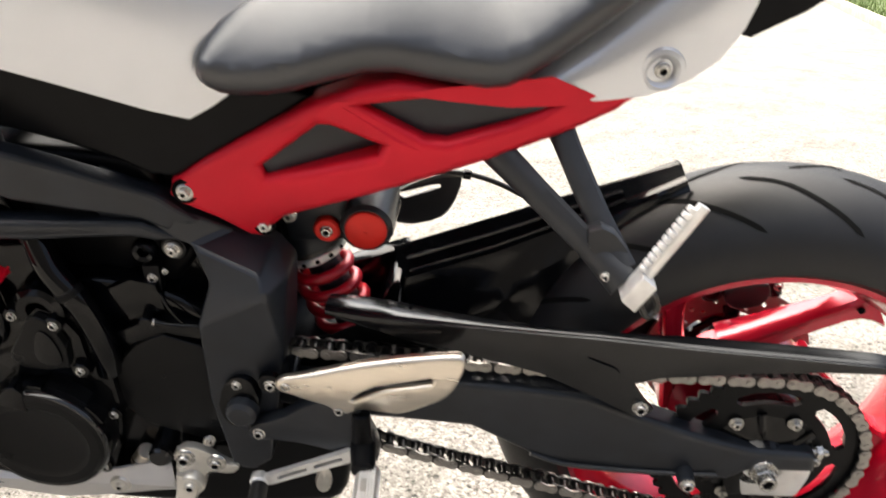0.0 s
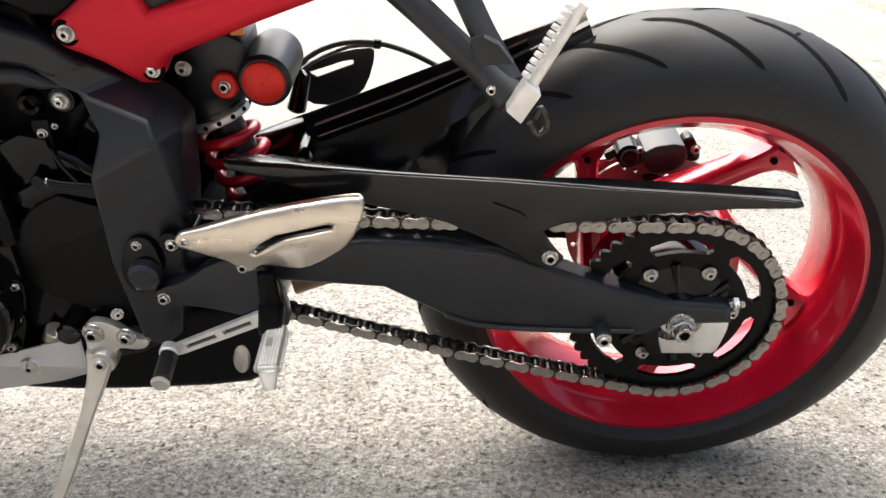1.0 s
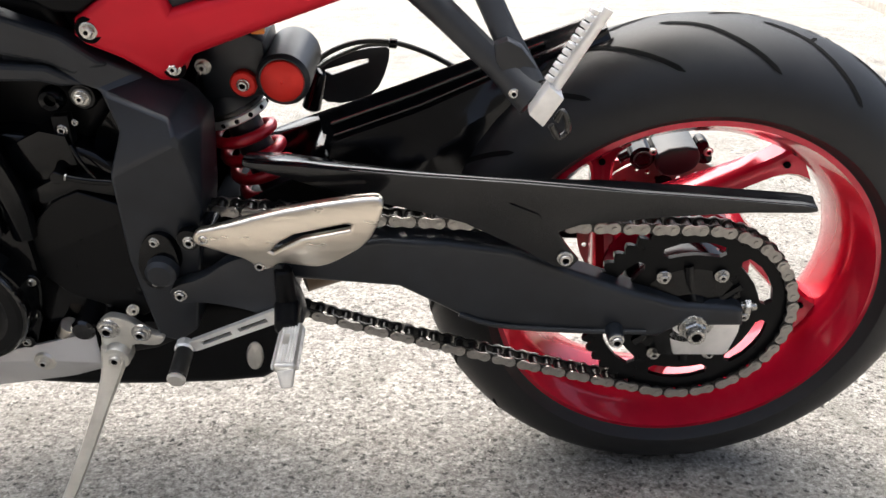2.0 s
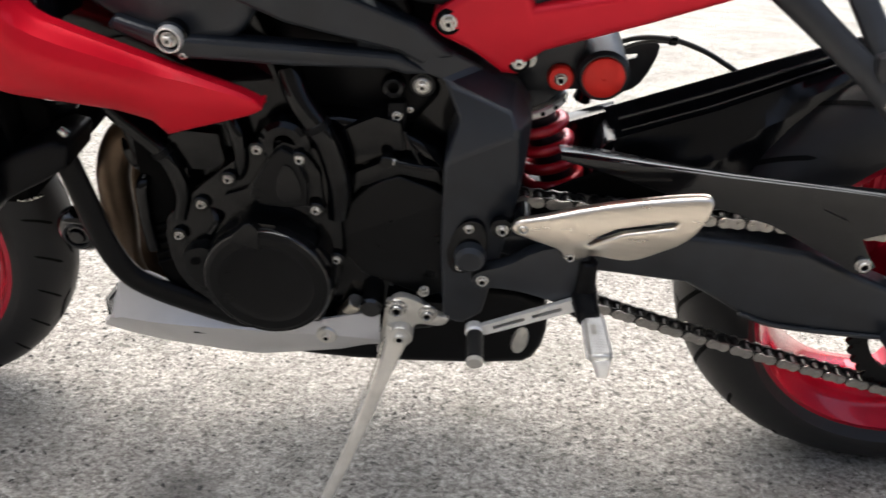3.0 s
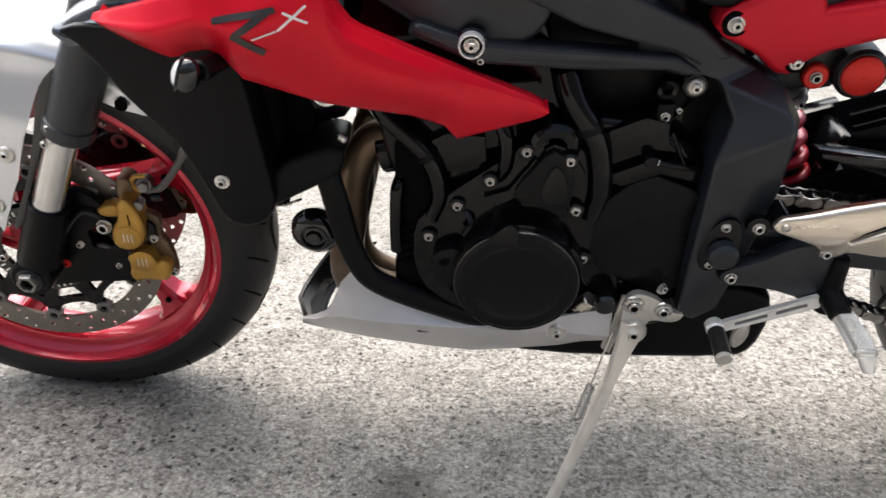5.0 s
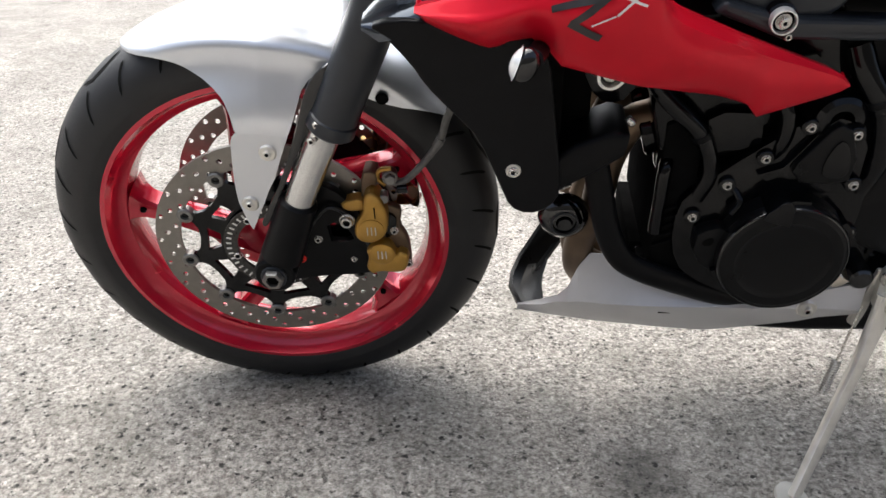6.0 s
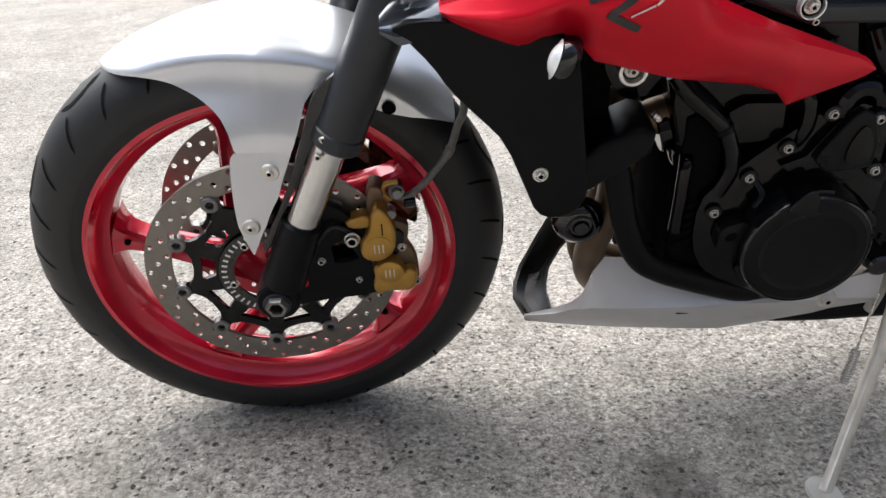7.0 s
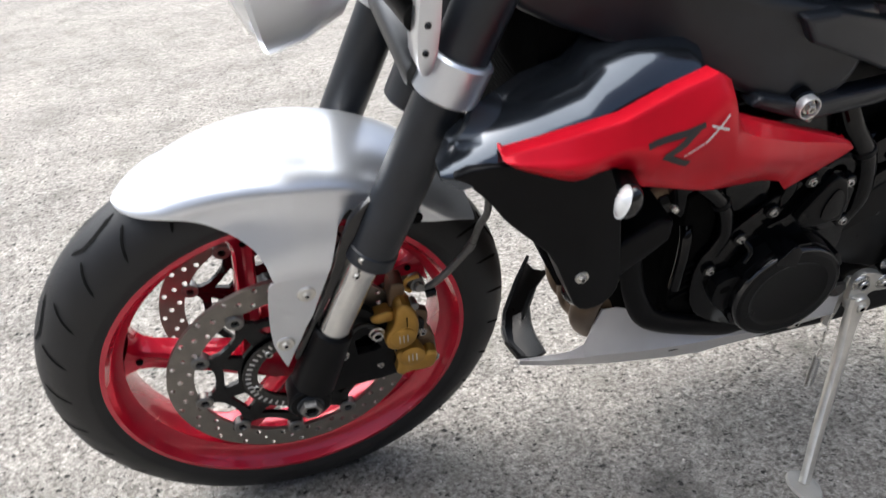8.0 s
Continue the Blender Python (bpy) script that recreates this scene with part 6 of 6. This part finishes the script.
for k in range(41):
    x = -0.491 + 0.594 * k / 40
    y = -0.0640 - 0.026 * min(1.0, max(0.0, (x + 0.45) / 0.15)) - 0.015 * min(1.0, max(0.0, (x + 0.30) / 0.12))
    inn = turned_in(x)
    zc, zf = station_curve(CREST, x), station_curve(FAR_EDGE, x)
    zc -= 0.0060 * inn
    near = -0.1255 + 0.0185 * inn
    rings.append([(x, near, zc - 0.001), (x, near + 0.002, zc + 0.0005), (x, near + 0.0075, zc + 0.0008), (x, (y + near + 0.0075) / 2, (zc + zf) / 2 + 0.001), (x, y - 0.002, zf + 0.0004), (x, y, zf - 0.0015)])
part("guard_top", thicken(skin(rings, closed=False, caps=False), 0.002), GUARD, guard)
part("guard_rib", prism([(-0.215, 0.163), (-0.185, 0.150), (-0.18, 0.144), (-0.205, 0.156)], -0.1295, -0.126, 0.001), GUARD, guard)
bolt(guard, -0.152, -0.127, 0.094, 0.0105)
part("clip_pin", lathe([(0, -0.001), (0.0022, -0.001), (0.0025, 0.0)], 12, at=(-0.402, -0.088, 0.1905)), DARK, guard)

# ---- sprockets and chain
def sprocket_poly(teeth, pitch_r):
    out = []
    for k in range(teeth * 4):
        a = 2 * math.pi * k / (teeth * 4)
        r = pitch_r + (0.005, 0.002, -0.004, 0.002)[k % 4]
        out.append((r * math.cos(a), r * math.sin(a)))
    return out


CHAIN_Y = -0.094
RS = Vector((0.0, 0.0, -0.004))
PR = 0.1195
slots = []
for k in range(6):
    a = radians(92 + 60 * k)
    seg = [(0.098, -0.42), (0.100, -0.2), (0.100, 0.0), (0.100, 0.2), (0.098, 0.42), (0.090, 0.47), (0.084, 0.40), (0.083, 0.2), (0.083, 0.0), (0.083, -0.2), (0.084, -0.40), (0.090, -0.47)]
    slots.append([(r * math.cos(a + d * 0.86), r * math.sin(a + d * 0.86)) for r, d in seg])
bm = prism(sprocket_poly(47, PR), CHAIN_Y - 0.0032, CHAIN_Y + 0.0032, 0, holes=[circle(0, 0, 0.045, 40)] + slots)
bm.transform(Matrix.Translation(RS))
rear_sprocket = part("rear_sprocket", bm, COVER, bike, "black rear sprocket with red wheel behind")
bm = lathe([(0.020, -0.030), (0.030, -0.030), (0.034, -0.022), (0.062, -0.016), (0.072, -0.012), (0.074, -0.004), (0.074, 0.03), (0.020, 0.03)], 48, at=(RS.x, CHAIN_Y + 0.012, RS.z), closed=True)
part("sprocket_carrier", bm, ENGINE, rear_sprocket, "black sprocket carrier")
for k in range(6):
    a = radians(62 + 60 * k)
    x, z = RS.x + 0.065 * math.cos(a), RS.z + 0.065 * math.sin(a)
    bolt(rear_sprocket, x, CHAIN_Y - 0.006, z, 0.0100, "hex_bolt")
    part("carrier_rib", tube([(RS.x + 0.03 * math.cos(a + 0.5), CHAIN_Y - 0.004, RS.z + 0.03 * math.sin(a + 0.5)), (RS.x + 0.07 * math.cos(a + 0.6), CHAIN_Y - 0.003, RS.z + 0.07 * math.sin(a + 0.6))], 0.006, 8), ENGINE, rear_sprocket)
FS = Vector((-0.622, 0.0, 0.103))
FR = 0.0407
bm = prism(sprocket_poly(16, FR), CHAIN_Y - 0.003, CHAIN_Y + 0.003, 0)
bm.transform(Matrix.Translation(FS))
part("front_sprocket", bm, CHAIN_DARK, bike, "small steel front sprocket")


def chain_path(step):
    """Points along the chain at an even pitch: upper run, rear sprocket, lower run, front sprocket."""
    d = Vector((RS.x - FS.x, RS.z - FS.z))
    L = d.length
    base = math.atan2(d.y, d.x)
    tilt = math.asin((PR - FR) / L)
    up, down = base + math.pi / 2 + tilt, base - math.pi / 2 - tilt
    pts = []
    c0, c1 = Vector((FS.x, FS.z)), Vector((RS.x, RS.z))
    p0 = c0 + FR * Vector((math.cos(up), math.sin(up)))
    p1 = c1 + PR * Vector((math.cos(up), math.sin(up)))
    for k in range(60):
        u = k / 60
        p = p0.lerp(p1, u)
        pts.append(Vector((p.x, p.y - 0.006 * math.sin(math.pi * u))))
    n = 80
    for k in range(n):
        a = up - (up - down) * k / n
        pts.append(c1 + PR * Vector((math.cos(a), math.sin(a))))
    q0 = c1 + PR * Vector((math.cos(down), math.sin(down)))
    q1 = c0 + FR * Vector((math.cos(down), math.sin(down)))
    for k in range(60):
        u = k / 60
        p = q0.lerp(q1, u)
        pts.append(Vector((p.x, p.y - 0.010 * math.sin(math.pi * u))))
    for k in range(n):
        a = down - (2 * math.pi - (up - down)) * k / n
        pts.append(c0 + FR * Vector((math.cos(a), math.sin(a))))
    pts.append(pts[0])
    lens = [0.0]
    for a, b in zip(pts, pts[1:]):
        lens.append(lens[-1] + (b - a).length)
    count = 2 * round(lens[-1] / step / 2)
    out = []
    j = 0
    for k in range(count):
        s = lens[-1] * k / count
        while lens[j + 1] < s:
            j += 1
        u = (s - lens[j]) / (lens[j + 1] - lens[j])
        out.append(pts[j].lerp(pts[j + 1], u))
    return out


def link_plate(p, r, waist, y0, y1, bm):
    poly = []
    for c, s in ((p / 2, 1), (-p / 2, -1)):
        for k in range(7):
            a = -math.pi / 2 + math.pi * k / 6
            poly.append((c + s * r * math.cos(a), s * r * math.sin(a)))
        poly.append((0.0, s * waist))
    return prism(poly, y0, y1, 0, bm=bm)


P = 0.015875
joints = chain_path(P)
bm = bmesh.new()
for s in (-1, 1):
    y0, y1 = sorted((s * 0.0088, s * 0.0110))
    link_plate(P, 0.0068, 0.0050, y0, y1, bm)
for x in (-P / 2, P / 2):
    rod((x, -0.0123, 0), (x, 0.0123, 0), 0.0032, None, 10, bm=bm)
outer_bm = bm
bm = bmesh.new()
for s in (-1, 1):
    y0, y1 = sorted((s * 0.0060, s * 0.0083))
    link_plate(P, 0.0072, 0.0055, y0, y1, bm)
for x in (-P / 2, P / 2):
    rod((x, -0.006, 0), (x, 0.006, 0), 0.0052, None, 10, bm=bm)
chain = part("drive_chain", tube([(FS.x - 0.03, CHAIN_Y, FS.z), (FS.x + 0.03, CHAIN_Y, FS.z)], 0.004, 8), CHAIN_DARK, bike, "oily steel drive chain with worn bright plates")
o_link = part("outer_link", outer_bm, CHAIN, chain)
i_link = part("inner_link", bm, CHAIN_DARK, chain)
first = [True, True]
for k in range(len(joints)):
    a, b = joints[k], joints[(k + 1) % len(joints)]
    mid, d = (a + b) / 2, b - a
    m = Matrix.Translation((mid.x, CHAIN_Y, mid.y)) @ Matrix.Rotation(-math.atan2(d.y, d.x), 4, "Y")
    ob = (o_link, i_link)[k % 2]
    if first[k % 2]:
        ob.matrix_basis = m
        first[k % 2] = False
    else:
        again(ob, ("outer_link", "inner_link")[k % 2], chain, m)

# ---- rear brake on the far side
brake_disc("rear_brake_disc", rear_rim, RW, 0.074, 0.110, 0.072, (0.080, 0.092, 0.102), 18, "drilled steel rear brake disc")
carrier(rear_rim, RW, 0.074, 5, 0.074, 0.045, False)
bm = pad(chaikin([(-0.018, 0.131), (0.026, 0.137), (0.034, 0.122), (0.032, 0.108), (0.020, 0.097), (-0.008, 0.092), (-0.023, 0.108)], 1), 0.055, 0.108, 0.004)
cal = part("rear_caliper", bm, SATIN, bike, "black rear brake caliper")
part("caliper_piston", rod((-0.037, 0.060, 0.116), (-0.037, 0.096, 0.116), 0.0155, None, 24, 0.003), ENGINE, cal)
part("piston_rim", lathe([(0.0095, -0.002), (0.0115, -0.002), (0.0115, 0.001), (0.0095, 0.001)], 24, at=(-0.037, 0.060, 0.116), closed=True), SATIN, cal)
part("caliper_pin", rod((-0.062, 0.085, 0.104), (-0.03, 0.085, 0.122), 0.007, None, 14, 0.001), ENGINE, cal)
part("pin_housing", prism(chaikin([(0.028, 0.136), (0.040, 0.141), (0.052, 0.120), (0.054, 0.106), (0.040, 0.103), (0.028, 0.112)], 1), 0.070, 0.090, 0.003), ENGINE, cal)
bolt(cal, 0.046, 0.070, 0.122, 0.0075)
bolt(cal, -0.026, 0.058, 0.128, 0.0060)
part("caliper_bracket", prism([(-0.085, 0.05), (-0.075, 0.092), (-0.03, 0.098), (0.02, 0.092), (0.02, 0.03)], 0.100, 0.106, 0.003), RED_RIM, cal)

# ---- near side rider controls
heel = [(-0.540, 0.136), (-0.534, 0.146), (-0.520, 0.150), (-0.455, 0.171), (-0.400, 0.184), (-0.352, 0.193), (-0.343, 0.192), (-0.340, 0.184), (-0.350, 0.155), (-0.362, 0.137), (-0.385, 0.117), (-0.408, 0.103), (-0.425, 0.103), (-0.452, 0.107), (-0.458, 0.100), (-0.470, 0.095), (-0.480, 0.096), (-0.483, 0.106), (-0.492, 0.117), (-0.525, 0.126), (-0.536, 0.129)]
slot_h = [(-0.459, 0.127), (-0.448, 0.139), (-0.432, 0.149), (-0.376, 0.164), (-0.373, 0.163), (-0.375, 0.158), (-0.378, 0.157), (-0.424, 0.145), (-0.440, 0.136), (-0.456, 0.125)]
bm = pad(chaikin(heel, 1), -0.160, -0.152, 0.0045, holes=(slot_h,), bend=lambda x, z: -0.010 * max(0.0, (x + 0.52) / 0.18) + 0.006 * max(0, (0.13 - z) / 0.03), grid=0.012)
for v in bm.verts:
    u = (v.co.z - (0.146 + 0.20 * (v.co.x + 0.44))) / 0.034
    v.co.y += (-0.006 * max(0.0, 1 - u * u) + 0.004 * max(0.0, u)) * (1.0 if v.co.x > -0.50 else max(0.0, (v.co.x + 0.535) / 0.035))
heel_ob = part("heel_guard", bm, STEEL, bike, "brushed steel heel guard with a slot", turn=25)
bolt(heel_ob, -0.527, -0.158, 0.137, 0.0078)
bolt(heel_ob, -0.474, -0.156, 0.103, 0.0078)
bm = prism(chaikin([(-0.580, 0.058), (-0.573, 0.071), (-0.541, 0.081), (-0.51, 0.104), (-0.48, 0.112), (-0.455, 0.106), (-0.446, 0.078), (-0.436, 0.052), (-0.434, 0.024), (-0.444, 0.017), (-0.472, 0.028), (-0.494, 0.038), (-0.521, 0.0455), (-0.554, 0.0490), (-0.572, 0.047)], 1), -0.152, -0.132, 0.004, 2, bend=lambda x, z: 0.006 * max(0.0, 1 - abs(z - (0.064 + 0.35 * (x + 0.51))) / 0.012) * max(0.0, 1 - abs(x + 0.50) / 0.05))
hang = part("peg_hanger", bm, SATIN, bike, "black footpeg hanger")
bolt(hang, -0.566, -0.152, 0.060, 0.0085)
part("hanger_boss", rod((-0.527, -0.153, 0.137), (-0.527, -0.12, 0.137), 0.010, None, 18), ENGINE, hang)
bolt(hang, -0.548, -0.143, 0.123, 0.0085)
part("hanger_ring", lathe([(0, -0.001), (0.012, -0.001), (0.013, 0.006)], 24, at=(-0.549, -0.143, 0.125)), ENGINE, hang)
part("hanger_pillar", rod((-0.452, -0.150, 0.095), (-0.452, -0.150, 0.02), 0.010, 0.013, 18, 0.002), PLASTIC, hang)
bolt(hang, -0.579, -0.118, 0.022, 0.0075)
# footpeg: ribbed alloy bar on a black clevis
part("peg_clevis", rod((-0.452, -0.148, 0.045), (-0.448, -0.185, 0.040), 0.015, 0.013, 18, 0.003), PLASTIC, hang)
axis0, axis1 = Vector((-0.4430, -0.176, 0.036)), Vector((-0.4405, -0.245, 0.0375))


def peg_ring(u, grow_by=0.0):
    """A rounded slab, slightly broader towards its outer end."""
    c, w, h = axis0.lerp(axis1, u), 0.0112 + 0.0008 * u + grow_by, 0.0066 + grow_by
    return [c + Vector((w * x, 0, h * z)) for x, z in ((-1, -0.5), (-0.8, -1), (0.8, -1), (1, -0.5), (1, 0.5), (0.8, 1), (-0.8, 1), (-1, 0.5))]


peg = part("footpeg", skin([peg_ring(u) for u in (0.0, 0.5, 0.92)] + [peg_ring(0.97, -0.0012), peg_ring(1.0, -0.0038)]), STAND, bike, "knurled bare aluminium footpeg")
knurl = bmesh.new()
for k in range(15):
    u = 0.06 + 0.062 * k
    ring = peg_ring(u)
    for p, q, out in ((ring[6], ring[5], Vector((0, 0, 1))), (ring[4], ring[3], Vector((1, 0, 0))), (ring[0], ring[7], Vector((-1, 0, 0)))):
        count = 6 if out.z else 3
        for j in range(count):
            c = p.lerp(q, (j + 0.5) / count)
            if out.z and 1 <= j <= 2 and 4 <= k <= 7:              # the smooth oval pad
                continue
            a = (q - p) / count * 0.45
            b = Vector((0, 0.0019, 0))
            base = [knurl.verts.new(c + a * i + b * m) for i, m in ((-1, -1), (1, -1), (1, 1), (-1, 1))]
            top = [knurl.verts.new(c + (a * i + b * m) * 0.30 + out * 0.0023) for i, m in ((-1, -1), (1, -1), (1, 1), (-1, 1))]
            knurl.faces.new(top)
            for i in range(4):
                knurl.faces.new((base[i], base[(i + 1) % 4], top[(i + 1) % 4], top[i]))
bmesh.ops.recalc_face_normals(knurl, faces=knurl.faces)
part("knurl", knurl, ALU, peg, turn=20)
part("peg_tip", rod(axis1 + Vector((0.001, 0.002, -0.002)), axis1 + Vector((0.003, -0.010, -0.0145)), 0.0095, 0.0060, 16, 0.001), ALU, peg)
# gear lever
ga, gb = Vector((-0.462, -0.156, 0.0375)), Vector((-0.5693, -0.160, -0.0075))
d = (gb - ga).normalized()
w = Vector((0, 0, 1)).cross(d).cross(d).normalized() * -0.0085


def lever_point(u, v):
    return ga.lerp(gb, u) + w * v


poly2 = [(0.0, 1), (0.9, 0.85), (1.0, 0.5), (1.0, -0.5), (0.9, -0.85), (0.0, -1)]
slots2 = [[(0.12, 0.3), (0.42, 0.3), (0.42, -0.3), (0.12, -0.3)], [(0.50, 0.3), (0.82, 0.3), (0.82, -0.3), (0.50, -0.3)]]
lever_bm = prism(poly2, 0, 0.006, 0, holes=slots2)
for v in lever_bm.verts:
    q = lever_point(v.co.x, v.co.z)
    v.co = q + Vector((0, v.co.y - 0.003, 0))
lever = part("gear_lever", lever_bm, ALU, bike, "slotted aluminium gear lever")
part("lever_knuckle", rod(gb + Vector((-0.002, 0.008, 0)), gb + Vector((-0.002, -0.006, 0)), 0.0105, None, 20, 0.002), ALU, lever)
part("toe_peg", rod(gb + Vector((-0.001, -0.004, -0.001)), Vector((-0.569, -0.2030, -0.0128)), 0.0098, None, 20, 0.002), HOSE, lever, "black rubber toe peg")
part("toe_cap", rod(Vector((-0.569, -0.2025, -0.0128)), Vector((-0.569, -0.2085, -0.0135)), 0.0102, None, 20, 0.002), STAND, lever)

# ---- side stand
bm = prism(chaikin([(-0.673, -0.045), (-0.675, 0.001), (-0.669, 0.013), (-0.657, 0.018), (-0.636, 0.010), (-0.629, 0.003), (-0.615, -0.010), (-0.600, -0.010), (-0.606, -0.022), (-0.618, -0.025), (-0.635, -0.022), (-0.643, -0.026), (-0.644, -0.045), (-0.655, -0.055)], 1), -0.137, -0.126, 0.002, 2)
mount = part("side_stand", bm, STAND, bike, "worn silver side stand, folded out")
bolt(mount, -0.663, -0.138, 0.000, 0.0125)
bolt(mount, -0.627, -0.138, -0.006, 0.0105)
bolt(mount, -0.633, -0.130, 0.022, 0.0085, "hex_bolt", out=(0.5, -0.8, 0.2))
part("bolt_washer", lathe([(0, -0.001), (0.0125, -0.001), (0.0135, 0.001)], 28, at=(-0.663, -0.137, 0.000)), ZINC, mount)
part("bolt_washer", lathe([(0, -0.001), (0.0110, -0.001), (0.0120, 0.001)], 28, at=(-0.627, -0.137, -0.006)), ZINC, mount)
part("pivot_ring", lathe([(0.006, -0.004), (0.0145, -0.004), (0.016, -0.001), (0.016, 0.012), (0.006, 0.012)], 32, at=(-0.659, -0.144, -0.036), closed=True), STAND, mount)
bolt(mount, -0.659, -0.1475, -0.036, 0.0105, material=STAND)
FOOT = Vector((-0.7540, -0.2640, -0.2490))


def stand_leg():
    """A flat forged bar with rounded edges that narrows from the pivot down to the foot."""
    way = [Vector(p) for p in ((-0.659, -0.141, -0.026), (-0.668, -0.150, -0.058), (-0.688, -0.177, -0.110), (-0.716, -0.2130, -0.174), FOOT)]
    rings = []
    path = spline(way, 6)
    for k, c in enumerate(path):
        d = (path[min(k + 1, len(path) - 1)] - path[max(k - 1, 0)]).normalized()
        u = k / (len(path) - 1)
        wide = d.cross(Vector((0, 1, 0))).normalized()
        deep = d.cross(wide).normalized()
        w, t = 0.0165 - 0.0075 * min(1.0, u * 2.4) - 0.0025 * u, 0.0060 + 0.0026 * min(1.0, u * 2.5) - 0.0022 * u
        rings.append([c + wide * w * x + deep * t * y for x, y in ((-1, -0.35), (-0.78, -0.9), (-0.3, -1), (0.3, -1), (0.78, -0.9), (1, -0.35), (1, 0.35), (0.78, 0.9), (0.3, 1), (-0.3, 1), (-0.78, 0.9), (-1, 0.35))])
    return skin(rings)


leg = part("stand_leg", stand_leg(), STAND, mount)
part("stand_fork", prism([(-0.690, -0.080), (-0.683, -0.040), (-0.676, 0.004), (-0.670, 0.004), (-0.672, -0.060), (-0.678, -0.090)], -0.128, -0.122, 0.0015), STAND, mount)
bm = lathe([(0, -0.004), (0.020, -0.004), (0.024, 0.0), (0.022, 0.004), (0, 0.004)], 32)
up = BIKE.to_3x3().inverted() @ Vector((0, 0, 1))
turn = Vector((0, 1, 0)).rotation_difference(up).to_matrix().to_4x4()
bm.transform(Matrix.Translation(FOOT + Vector((-0.002, -0.004, -0.002))) @ turn @ Matrix.Diagonal((0.85, 1, 1.35, 1)))
part("stand_foot", bm, STAND, leg, "grey stand foot plate")
# return spring
s0, s1 = Vector((-0.672, -0.118, -0.030)), Vector((-0.712, -0.167, -0.166))
part("spring_hook", tube([s0, s0.lerp(s1, 0.68)], 0.0015, 8), ZINC, mount)
coil = []
dd = (s1 - s0).normalized()
e1 = dd.cross(Vector((0, 1, 0))).normalized()
e2 = dd.cross(e1)
for k in range(14 * 10 + 1):
    a = 2 * math.pi * k / 10
    c = s0.lerp(s1, 0.68 + 0.32 * k / 140)
    coil.append(c + 0.0054 * (math.cos(a) * e1 + math.sin(a) * e2))
part("return_spring", tube(coil, 0.0009, 6, per=1), CHAIN, mount)

# ---- pillion peg and hanger
bm = tube([(-0.330, -0.112, 0.402), (-0.285, -0.142, 0.368), (-0.235, -0.175, 0.330), (-0.205, -0.196, 0.306)], [0.016, 0.0135, 0.0125, 0.016], 10, flat=0.6)
tube([(-0.268, -0.098, 0.424), (-0.254, -0.125, 0.398), (-0.230, -0.160, 0.355), (-0.208, -0.188, 0.315)], [0.013, 0.0115, 0.0115, 0.015], 10, bm=bm, flat=0.6)
prism(chaikin([(-0.245, 0.350), (-0.222, 0.358), (-0.196, 0.325), (-0.200, 0.300), (-0.215, 0.300)], 1), -0.186, -0.172, 0.003, bm=bm)
pill = part("pillion_hanger", bm, HANGER, bike, "dark grey forked pillion peg hanger")
bolt(pill, -0.2215, -0.196, 0.313, 0.0055)
bm = prism([(-0.210, 0.304), (-0.194, 0.329), (-0.181, 0.318), (-0.197, 0.292)], -0.220, -0.200, 0.0015)
pp = part("pillion_peg", bm, ALU, bike, "folded-up ribbed aluminium pillion peg")
a0, a1 = Vector((-0.193, -0.208, 0.315)), Vector((-0.150, -0.200, 0.388))
part("peg_bar", tube([a0, a1], [0.0055, 0.0058], 12, flat=0.75), ALU, pp)
for k in range(11):
    p = a0.lerp(a1, 0.18 + 0.075 * k)
    dr = (a1 - a0).normalized()
    q = p + Vector((-0.008, -0.003, 0.004))
    part("peg_tooth", rod(q - dr * 0.0022, q + dr * 0.0022, 0.0042, None, 8, 0.0006), ALU, pp)
bm = tube([(-0.188, -0.200, 0.285), (-0.180, -0.198, 0.272), (-0.172, -0.196, 0.280), (-0.178, -0.196, 0.296), (-0.184, -0.198, 0.288)], 0.003, 8)
part("peg_spring", bm, CHAIN_DARK, pp)

# ---- far side heel guard and hose seen through the gap
bm = prism(chaikin([(-0.462, 0.190), (-0.438, 0.214), (-0.362, 0.230), (-0.352, 0.222), (-0.366, 0.178), (-0.385, 0.158), (-0.432, 0.148), (-0.458, 0.165)], 1), 0.148, 0.152, 0.0012, holes=([(-0.440, 0.196), (-0.395, 0.210), (-0.382, 0.212), (-0.382, 0.207), (-0.43, 0.190)],))
part("far_heel_guard", bm, HANGER, bike, "black heel guard on the far side")
rear_hose = part("rear_brake_hose", tube([(-0.46, 0.10, 0.200), (-0.445, 0.11, 0.219), (-0.422, 0.115, 0.235), (-0.387, 0.116, 0.246), (-0.347, 0.116, 0.245), (-0.311, 0.116, 0.234), (-0.279, 0.115, 0.218), (-0.23, 0.11, 0.19)], 0.0035, 10), HOSE, bike, "black rear brake hose")
part("sensor_lead", tube([(-0.455, 0.108, 0.198), (-0.440, 0.114, 0.214), (-0.416, 0.117, 0.2275), (-0.380, 0.118, 0.2405), (-0.347, 0.118, 0.2415)], 0.0026, 8), HOSE_GREY, rear_hose)
part("hose_clip", rod((-0.352, 0.116, 0.2445), (-0.342, 0.116, 0.2435), 0.0062, None, 12, 0.001), ENGINE, rear_hose)
part("master_cylinder", rod((-0.452, 0.10, 0.165), (-0.437, 0.10, 0.215), 0.012, 0.010, 16, 0.002), ENGINE, bike)
